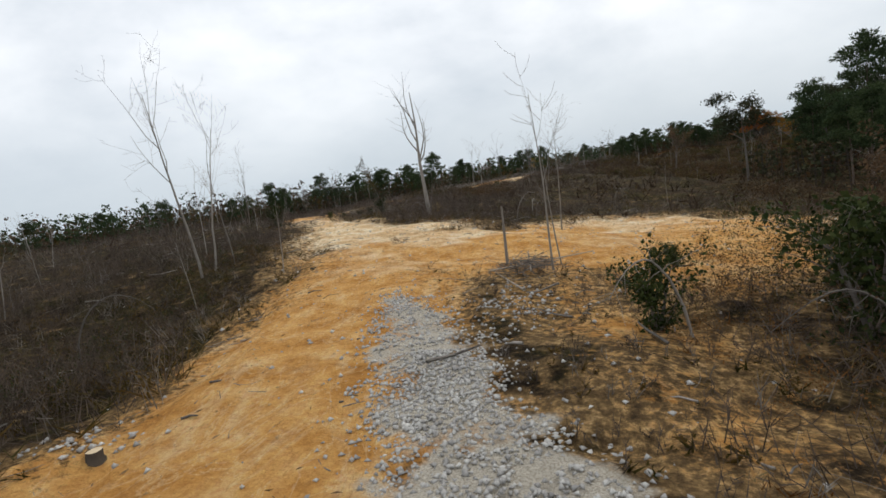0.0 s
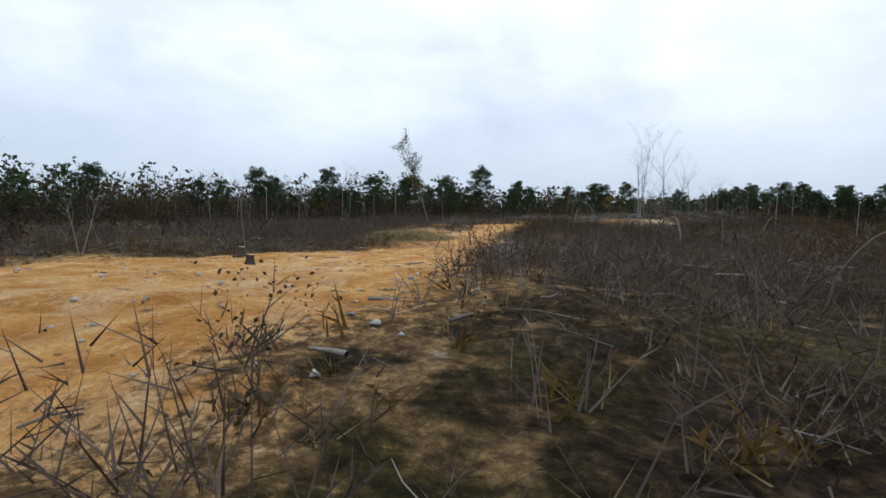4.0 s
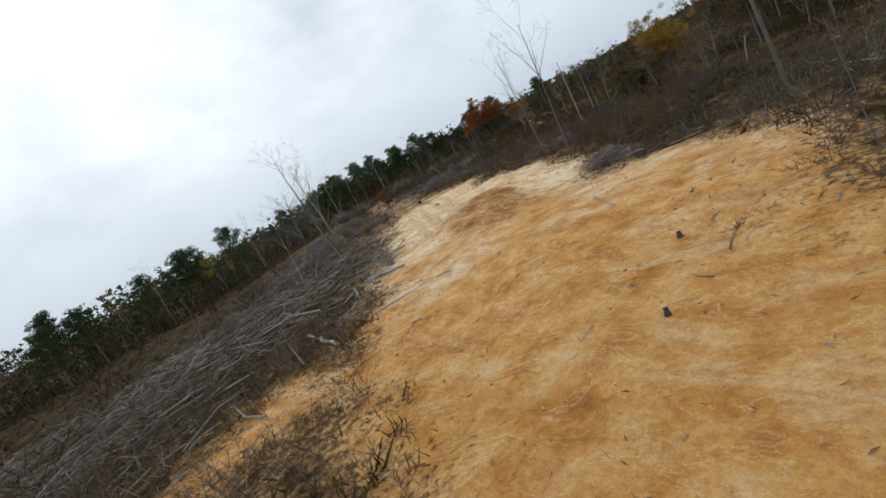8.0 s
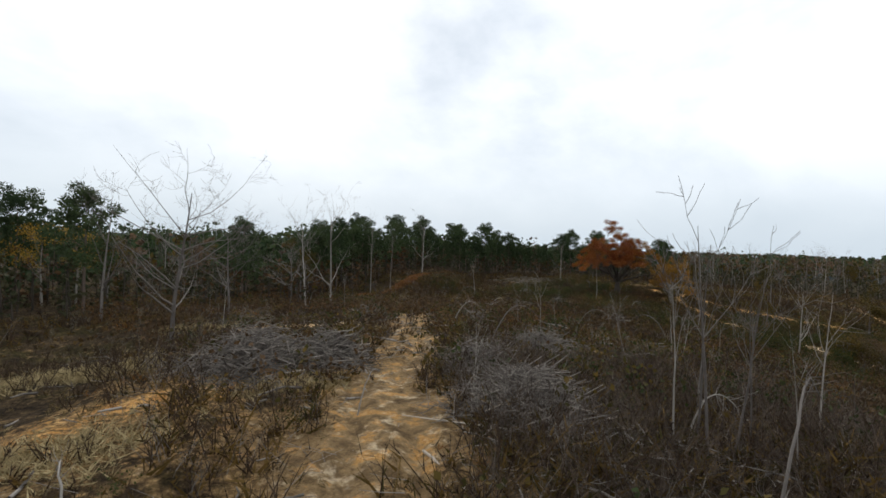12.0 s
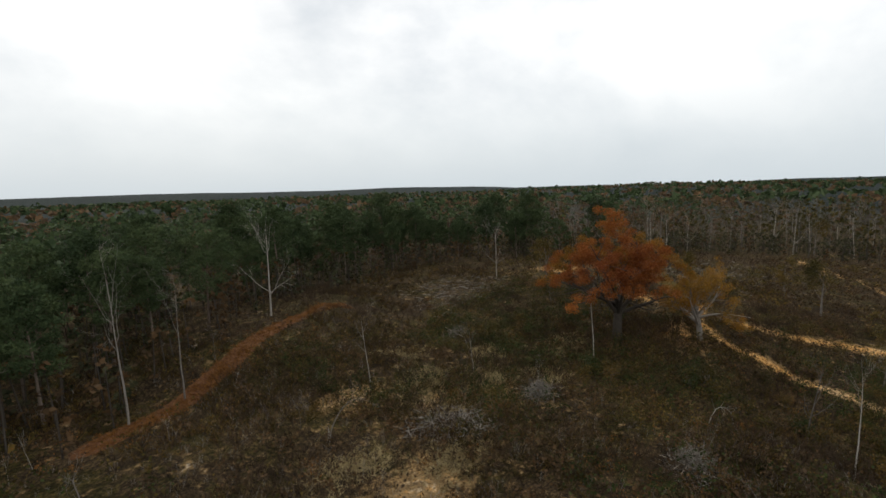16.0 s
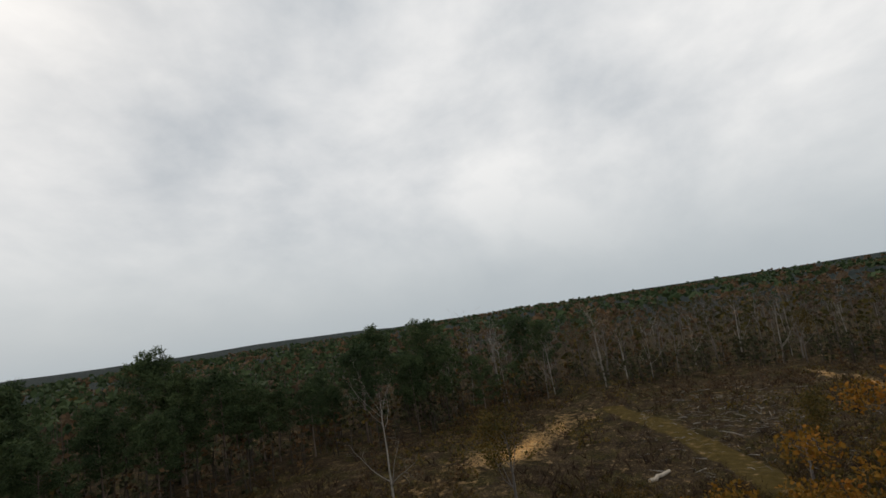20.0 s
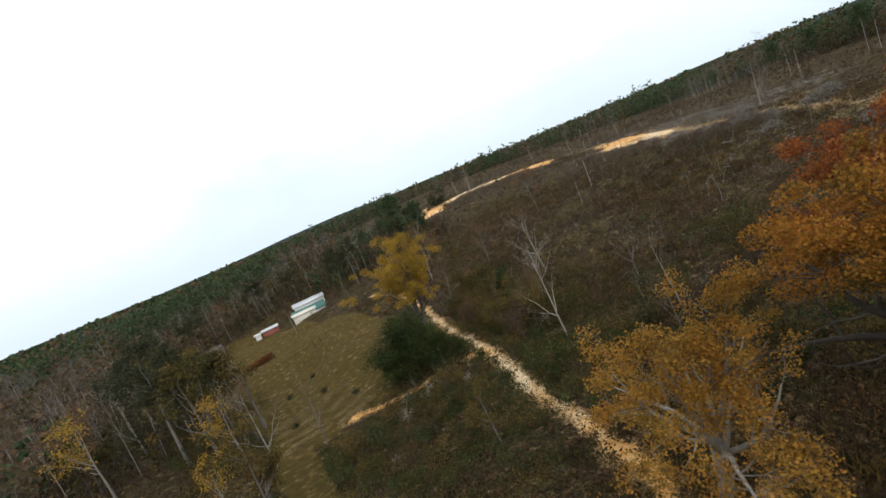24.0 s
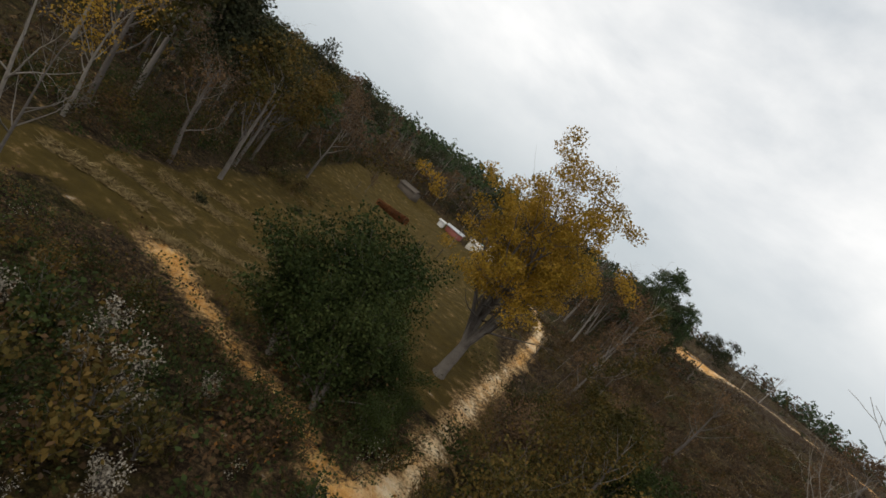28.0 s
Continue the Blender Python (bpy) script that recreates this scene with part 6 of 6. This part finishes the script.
# ---- brush piles ----
def brush_pile(x, y, rx, ry, tall, n, turn=0.0, low=.5, high=2.3, thick=.017):
    e = thing("brush_pile", "heap of grey tangled branches pushed up beside the road", "brush pile", "brush piles", (x, y, ground_z(x, y)), turn)
    u, v = gb.normal(size=n) * .45, gb.normal(size=n) * .45
    top = tall * np.clip(1 - np.hypot(u, v) ** 1.3, 0, 1)
    c = np.stack([u * rx, v * ry, top * gb.random(n) ** .5 + .04], -1)
    a = gb.uniform(0, np.pi, n)
    ln = gb.uniform(low, high, n)
    d = np.stack([np.cos(a), np.sin(a), gb.normal(size=n) * .28], -1) * ln[:, None] / 2
    c[:, 2] = np.maximum(c[:, 2], np.abs(d[:, 2]) * .8)
    bend = gb.normal(size=(n, 3)) * ln[:, None] * .13
    r = thick * gb.uniform(.3, 1.2, n)
    tagged(part("tangle", [sticks(c - d, c + bend, r, r * .8, 4), sticks(c + bend, c + d, r * .8, r * .35, 4)], PILE_STICK, e), kind="stuff")
    big = max(3, n // 220)
    cc = c[:big] * (1, 1, .6)
    dd = unit(d[:big]) * gb.uniform(1.2, 2.2, (big, 1))
    for k in range(big):
        part("pole", [sticks(cc[k:k + 1] - dd[k:k + 1] * (1, 1, .2), cc[k:k + 1] + dd[k:k + 1] * (1, 1, .2), .032, .018, 7)], LOG_WOOD, e)


for row in [(39.4, 73.0, 2.0, 1.6, .8, 900, 20), (27.6, 82.4, 3.6, 1.8, 1.3, 1200, 10, .6, 2.6, .016), (33.4, 85.6, 2.2, 1.2, 1.0, 700, 70, .5, 2.2, .015), (31.0, 83.8, 3.2, 1.5, 1.0, 800, 20, .5, 2.2, .017), (35.8, 86.4, 1.8, 1.2, .8, 450, 60, .5, 2.0, .016), (45.6, 103.4, 4.0, 2.4, 1.6, 1500, 35, .6, 2.6, .021), (49.2, 102.6, 2.6, 1.6, 1.3, 900, 50, .6, 2.8, .026), (50.6, 91.6, 2.6, 2.4, 1.4, 1500, 60, .6, 2.6, .021), (54.2, 97.2, 3.0, 1.6, 1.1, 900, 40, .6, 2.6, .02), (1.9, 6.0, 1.5, .6, .2, 130, 0, .4, 1.5, .012), (62.6, 99.8, 2.6, 2.0, 1.0, 800, 10), (23.5, 74.5, 4.0, 1.4, .6, 800, 25),
            (110.3, 130.0, 1.5, 1.3, 1.3, 400, 0), (64.3, 121.5, 1.6, 1.4, .9, 420, 0), (17.8, -62.6, 1.3, 1.5, .3, 260, 20, .3, 1.2, .011), (22.0, 44.6, 1.2, 1.0, .5, 260, 0), (34.5, 64.0, 2.0, 1.2, .6, 420, 70), (47.5, 75, 3.0, 1.6, .7, 900, 40),
            (-4.8, 34.5, 1.8, 1.2, .5, 300, 60), (98, 113, 1.6, 1.2, .9, 300, 0), (104.5, 117, 1.8, 1.4, .9, 340, 0), (121.8, 146, 1.4, 1.2, 1.1, 280, 0), (31, 52.5, 2.6, 1.2, .6, 420, -40), (71.3, 113.5, 1.6, 1.3, .9, 300, 0)]:
    brush_pile(*row)


# ---- logs and poles lying about ----
def fallen_log(x0, y0, x1, y1, r, lift=0.0, label="weathered grey log lying on the clay"):
    x, y = (x0 + x1) / 2, (y0 + y1) / 2
    e = thing("log", label, "log", "logs on the ground", (x, y, ground_z(x, y)))
    z0, z1 = ground_z(x0, y0) - ground_z(x, y) + r * .8, ground_z(x1, y1) - ground_z(x, y) + r * .8 + lift
    a, b = np.array((x0 - x, y0 - y, z0)), np.array((x1 - x, y1 - y, z1))
    k = np.linspace(0, 1, 6)[:, None]
    pts = a + (b - a) * k + gb.normal(size=(6, 3)) * r * .35 * np.array([1, 1, .3])
    rad = np.linspace(r, r * .72, 6)
    part("bark", limb_chunks([(pts, rad)], 9), LOG_WOOD, e, smooth=True)
    for p, q in ((pts[0], pts[1]), (pts[-1], pts[-2])):
        d = unit(p - q)
        part("cut_end", [sticks(p - d * .01, p + d * .012, (rad[0] if p is pts[0] else rad[-1]) * .97, (rad[0] if p is pts[0] else rad[-1]) * .9, 9), cap(p + d * .012, d, (rad[0] if p is pts[0] else rad[-1]) * .9)], CUT_WOOD, e, "pale sawn end")


def cap(p, d, r):
    u = unit(np.cross(d, (0, 0, 1.0) if abs(d[2]) < .9 else (1.0, 0, 0)))
    w = np.cross(d, u)
    a = np.arange(9) * 2 * np.pi / 9
    v = np.concatenate([[p + d * .004], p + (np.cos(a)[:, None] * u + np.sin(a)[:, None] * w) * r])
    return v, np.array([(0, 1 + k, 1 + (k + 1) % 9) for k in range(9)])


CUT_WOOD = varied("sawn_wood", (0.4, 0.3, 0.19), (0.62, 0.5, 0.34), 12.0)
for row in [(.7, 16.4, 1.9, 16.0, .07), (-2.2, 19.2, -2.4, 24.3, .07), (-4.4, 36, -1.0, 24.6, .06), (3.8, 21.4, 7.2, 15.4, .035, .5), (-.3, 6.0, .5, 5.9, .06), (3.3, 5.0, 4.6, 2.6, .08), (15.9, 55.2, 17.2, 55.6, .08), (11.6, 52.5, 12.9, 51.2, .09),
            (9.9, 51.2, 10.8, 52.8, .07), (12.2, 54.6, 13.0, 54.3, .08), (6.7, 50.4, 6.2, 47.7, .09), (8.1, 48.0, 11.0, 46.7, .05), (7.1, 44.7, 7.3, 44.5, .04), (27.3, 76.6, 28.8, 77.1, .11), (27.0, 76.2, 29.5, 75.4, .06), (32.5, 74.4, 35.2, 75.4, .06),
            (33.7, 73.8, 37.6, 73.3, .04), (32.0, 78.9, 32.3, 79.9, .05), (30.4, 74.0, 31.0, 73.9, .06), (45.4, 89.2, 46.0, 91.5, .06), (-3.9, 32.5, -2.9, 28.6, .07), (2.0, 27.8, 3.0, 28.5, .05), (20.4, 70.5, 26.5, 69.0, .08), (17.5, 63.5, 19.9, 63.0, .1),
            (21.0, 75, 26.0, 77, .07), (162.3, 137.1, 165.2, 135.4, .2), (18.0, 64.4, 20.1, 62.0, .05), (12.9, 40.3, 14.6, 41.8, .05), (10.8, -41, 13.8, -46, .07), (17.6, 52.4, 20.4, 55.6, .04), (-8, 34, -3, 36.5, .08), (-2.9, 5.9, -.9, 9.6, .03)]:
    fallen_log(*row)


def stump(x, y, tall, r):
    e = thing("stump", "charred grey cut stump standing in the clay", "stump", "stumps", (x, y, ground_z(x, y)))
    pts = np.array([(0, 0, -.2), (0, 0, .04), (.01, 0, tall * .5), (.02, .01, tall)])
    rad = np.array([r * 1.7, r * 1.35, r * 1.02, r])
    part("bark", limb_chunks([(pts, rad)], 11), DARK_BARK, e, smooth=True)
    part("cut_end", [cap(pts[-1], np.array([0, 0, 1.0]), r)], CUT_WOOD, e, "pale sawn top")


for row in [(-8.5, -9.8, .32, .14), (-7.0, -12, .3, .12), (6.4, 36.9, .16, .045), (9.8, 37.6, .14, .05), (20.4, 64.3, .16, .09), (9.6, -72.9, .22, .13), (31, 68, .35, .14), (46, 77, .4, .15), (24, 80, .4, .15), (-.2, 18.2, .2, .06)]:
    stump(*row)


# ---- a broken dead branch beside the road, flown past ----
def fallen_branch():
    x, y = 1.2, -39.6
    z = ground_z(x, y)
    e = thing("fallen_branch", "grey broken treetop lying with bare twigs over the road edge", "branch", "", (x, y, z))
    g = np.random.default_rng(404)
    way = np.array([(-1.6, -40.7, -1.6), (-.4, -40.3, -1.05), (.75, -39.75, -.8), (1.42, -39.5, -.86), (1.95, -39.05, -.84), (2.5, -38.65, -1.02), (3.2, -38.2, -1.2)]) - (x, y, z)
    bough = [(way, np.linspace(.036, .006, 7)), grow(way[2], (.8, .1, -.3), 2.2, .019, 6, .1, .0, g), grow(way[3], (.7, -.5, -.3), 1.6, .02, 6, .12, .0, g), grow(way[2], (.5, .9, .06), 1.9, .018, 6, .12, .0, g), grow(way[1], (.8, -.6, -.12), 2.4, .018, 6, .1, .0, g)]
    side = branch_out(bough, 17, (.06, 1), .9, g, .8, -.03, .34, 5, .16)
    fine = branch_out(side, 5, (.2, 1), .42, g, .8, -.02, .5, 3, .16)
    for limb in bough:
        part("bough", limb_chunks([limb], 6), BARK, e, smooth=True)
    part("spray", [(np.concatenate([v for v, _ in q]), np.concatenate([f + sum(len(w) for w, _ in q[:k]) for k, (_, f) in enumerate(q)])) for q in (limb_chunks(side, 4), limb_chunks(fine, 3))], BARK, e)


fallen_branch()

# ---- the homestead beyond the lawn ----
def paint(name, colour, rough=.6, metal=0.0, scale=4.0):
    m, n, l, bsdf = material(name, rough)
    bsdf.inputs["Metallic"].default_value = metal
    co = n.new("ShaderNodeTexCoord").outputs["Object"]
    wear = noise_node(n, l, scale, 5, .65, co)
    l.new(ramp_node(n, l, wear.outputs["Fac"], [(.3, tuple(c * .72 for c in colour)), (.6, colour)]), bsdf.inputs["Base Color"])
    return m


WHITE_SIDING, CREAM_SIDING = paint("white_siding", (.72, .72, .7)), paint("cream_siding", (.68, .64, .55))
GREEN_ROOF, GREY_ROOF, TIN = paint("green_metal_roof", (.09, .2, .17), .5), paint("grey_roof", (.4, .4, .4)), paint("tin_roof", (.62, .63, .64), .45, .4)
OLD_BOARD = paint("weathered_boards", (.13, .11, .09), .8)
RED_SIDING, DARK_GLASS = paint("faded_red_siding", (.3, .11, .09)), paint("dark_glass", (.03, .035, .04), .12)


def box(lo, hi):
    x0, y0, z0 = lo
    x1, y1, z1 = hi
    v = np.array([(x0, y0, z0), (x1, y0, z0), (x1, y1, z0), (x0, y1, z0), (x0, y0, z1), (x1, y0, z1), (x1, y1, z1), (x0, y1, z1)], float)
    return v, np.array([(0, 3, 2, 1), (4, 5, 6, 7), (0, 1, 5, 4), (1, 2, 6, 5), (2, 3, 7, 6), (3, 0, 4, 7)])


def prism(x0, x1, y0, y1, z0, z1):
    ym = (y0 + y1) / 2
    v = np.array([(x0, y0, z0), (x1, y0, z0), (x1, y1, z0), (x0, y1, z0), (x0, ym, z1), (x1, ym, z1)], float)
    return [(v, np.array([(0, 1, 5, 4), (2, 3, 4, 5)])), (v, np.array([(0, 4, 3), (1, 2, 5)])), (v, np.array([(0, 3, 2, 1)]))]


def building(name, label, x, y, turn, length, depth, tall, rise, wall_mat, roof_mat, windows, door=None):
    z = ground_z(x, y)
    e = thing(name, label, "building", "", (x, y, z), turn)
    part("wall", [box((-length / 2, -depth / 2, -1.2), (length / 2, depth / 2, tall))] + [(v, f) for v, f in prism(-length / 2, length / 2, -depth / 2, depth / 2, tall, tall + rise * .9)], wall_mat, e)
    slope = math.hypot(depth / 2 + .4, rise * (depth / 2 + .4) / (depth / 2))
    drop = rise * .4 / (depth / 2)
    for s in (-1, 1):
        v = np.array([(-length / 2 - .35, s * (depth / 2 + .4), tall - drop), (length / 2 + .35, s * (depth / 2 + .4), tall - drop), (length / 2 + .35, 0, tall + rise), (-length / 2 - .35, 0, tall + rise)], float)
        v = np.concatenate([v, v + (0, 0, .09)])
        part("roof_panel", [(v, np.array([(0, 1, 2, 3), (4, 7, 6, 5), (0, 4, 5, 1), (1, 5, 6, 2), (2, 6, 7, 3), (3, 7, 4, 0)]))], roof_mat, e)
        for k in range(1, int(length / .9)):
            xs = -length / 2 + k * .9
            w = np.array([(xs - .02, s * (depth / 2 + .38), tall - drop + .095), (xs + .02, s * (depth / 2 + .38), tall - drop + .095), (xs + .02, 0, tall + rise + .095), (xs - .02, 0, tall + rise + .095)])
            w = np.concatenate([w, w + (0, 0, .04)])
            part("roof_seam", [(w, np.array([(4, 7, 6, 5), (0, 4, 5, 1), (1, 5, 6, 2), (2, 6, 7, 3), (3, 7, 4, 0)]))], roof_mat, e)
    for at in windows:
        w = part("window", [box((at - .55, depth / 2 - .02, 1.0), (at + .55, depth / 2 + .05, 2.1))], WHITE_SIDING, e, "white window frame")
        part("pane", [box((at - .45, depth / 2 + .051, 1.1), (at + .45, depth / 2 + .06, 2.0))], DARK_GLASS, w, "dark window glass")
    if door is not None:
        part("door", [box((door - .5, depth / 2 - .02, 0.05), (door + .5, depth / 2 + .06, 2.1))], GREY_ROOF, e, "grey door")
    return e


building("garden_shed", "cream metal shed with a low pale roof on the lawn", 108.0, -15.5, 164, 7.0, 4.6, 2.1, .4, CREAM_SIDING, CREAM_SIDING, [], 2.0)
building("house", "white single-storey house with a green metal roof", 103.0, -26.5, 164, 10.5, 7.0, 2.5, 1.5, WHITE_SIDING, GREEN_ROOF, [-3.4, -1.6, 2.2, 3.8], .4)
building("greenhouse", "long pale metal outbuilding with a striped tin roof", 97.5, -41, 164, 11, 5, 2.6, .9, WHITE_SIDING, TIN, [-3.6, -1.2, 1.2, 3.6])
building("red_barn", "small faded red open-fronted barn with a tin roof", 114.5, -36, 164, 5.2, 3, 1.9, .4, RED_SIDING, TIN, [], -1.2)
building("white_storage_shed", "small white storage shed beside the red barn", 119.0, -35, 164, 1.7, 1.6, 1.6, .25, WHITE_SIDING, WHITE_SIDING, [])
building("old_shed", "weathered brown shed under the far trees", 132, -40, 150, 6, 4, 2.2, .7, OLD_BOARD, OLD_BOARD, [])


def hedge(x, y, turn, length):
    e = thing("hedge", "clipped russet hedge standing on the lawn", "hedge", "", (x, y, ground_z(x, y)), turn)
    g = np.random.default_rng(3)
    n = 4200
    p = g.uniform(-1, 1, (n, 3)) * (length / 2, 1.0, .75) + (0, 0, .85)
    part("foliage", [leaves(p, g.uniform(.15, .3, n))], RUSSET, e)
    for k in np.linspace(-length / 2 + .4, length / 2 - .4, 9):
        part("stem", [sticks([(k, 0, -.2)], [(k, 0, 1.2)], .05, .02, 5)], BARK, e)


RUSSET = leafy("russet_hedge", (.07, .03, .016), (.14, .055, .025), (.19, .08, .03))
hedge(129.5, 9.0, 14, 7.0)


def post(x, y, tall=1.5):
    e = thing("fence_post", "dark weathered wooden post standing on the lawn", "post", "lawn posts", (x, y, ground_z(x, y)))
    part("shaft", [sticks([(0, 0, -.3)], [(0, 0, tall)], .08, .07, 6), cap(np.array([0, 0, tall]), np.array([0, 0, 1.0]), .07)], DARK_BARK, e)


for x, y in [(137.4, 10.5), (126.6, 12.4), (119.2, 30.9), (120.6, 30.2), (122.0, 29.5), (122.6, 31.5)]:
    post(x, y)


def garden_bed(x, y, turn, length, wide):
    e = thing("garden_bed", "old raised garden bed of pale matted straw", "garden bed", "garden beds", (x, y, ground_z(x, y)), turn)
    g = np.random.default_rng(int(x * 10))
    n = 900
    p = g.uniform(-1, 1, (n, 3)) * (length / 2, wide / 2, 0)
    wx, wy = x + p[:, 0] * math.cos(radians(turn)) - p[:, 1] * math.sin(radians(turn)), y + p[:, 0] * math.sin(radians(turn)) + p[:, 1] * math.cos(radians(turn))
    p[:, 2] = height(wx, wy) - ground_z(x, y) + .02
    part("straw", [blades(p, p + g.normal(size=(n, 3)) * (.3, .3, .05) + (0, 0, .14), .07)], STRAW, e)


for k in range(8):
    garden_bed(130.5 + (k % 2) * 7.5 + (k // 2) * .8, 60 + (k // 2) * 4.4, 20, 6.0, 1.7)


def pot(x, y):
    e = thing("shrub_clump", "small dark clump of growth on the lawn", "shrub", "lawn clumps", (x, y, ground_z(x, y)))
    g = np.random.default_rng(int(abs(x * 31)))
    part("foliage", [leaves(g.normal(size=(220, 3)) * (.28, .28, .2) + (0, 0, .3), .18)], DARK_LEAF, e)


for x, y in [(131.5, 57.4), (138.6, 64.3), (129.8, 66.0), (128.6, 43.8), (135, 50.5)]:
    pot(x, y)


def utility_pole(x, y, tall):
    e = thing("utility_pole", "pale weathered bare pole standing in the clearing", "pole", "bare poles", (x, y, ground_z(x, y)))
    part("shaft", [sticks([(0, 0, -.4)], [(.1, 0, tall)], .07, .035, 8)], PALE_BARK, e, smooth=True)


for x, y, h in [(-38, 92, 9), (-31, 96, 8.5), (-47, 70, 8), (-22, 80, 9), (116, -2, 6), (17.2, -61.5, 2.2), (60, 62, 6), (44, 56, 6), (70, 66, 5)]:
    utility_pole(x, y, h)

# a yellow lid lying in the wheel tracks
lid = thing("bucket_lid", "bright yellow plastic lid lying in the mud", "lid", "", (26.0, 60.8, ground_z(26.0, 60.8) + .03), 20, 1.0, (8, 5))
LID = paint("yellow_plastic", (.75, .5, .03), .4)
part("disc", [sticks([(0, 0, 0)], [(0, 0, .03)], .17, .17, 14), (np.concatenate([[(0, 0, .032)], np.stack([np.cos(np.arange(14) * .4488) * .17, np.sin(np.arange(14) * .4488) * .17, np.full(14, .03)], -1)]), np.array([(0, 1 + k, 1 + (k + 1) % 14) for k in range(14)]))], LID, lid)

# a shallow puddle on the low side of the clearing
WATER, _, _, wb = material("muddy_water", .04)
wb.inputs["Base Color"].default_value = (.22, .14, .08, 1)
wb.inputs["Specular IOR Level"].default_value = .6
gp = np.random.default_rng(15)
ang = np.arange(28) * 2 * np.pi / 28
rad = 1 + .18 * np.sin(ang * 3 + 1) + .12 * np.sin(ang * 5)
pz = ground_z(-11.0, 60.0) + .1
rim = np.stack([-11.0 + np.cos(ang) * rad * 3.0, 60.0 + np.sin(ang) * rad * 1.7, np.full(28, pz + .12)], -1)
puddle = new("puddle", mesh_of("puddle", [(np.concatenate([[(-11.0, 60.0, pz + .12)], rim]), np.array([(0, 1 + k, 1 + (k + 1) % 28) for k in range(28)]))], WATER))
tagged(puddle, "shallow muddy puddle reflecting the pale sky", "water", kind="structure")
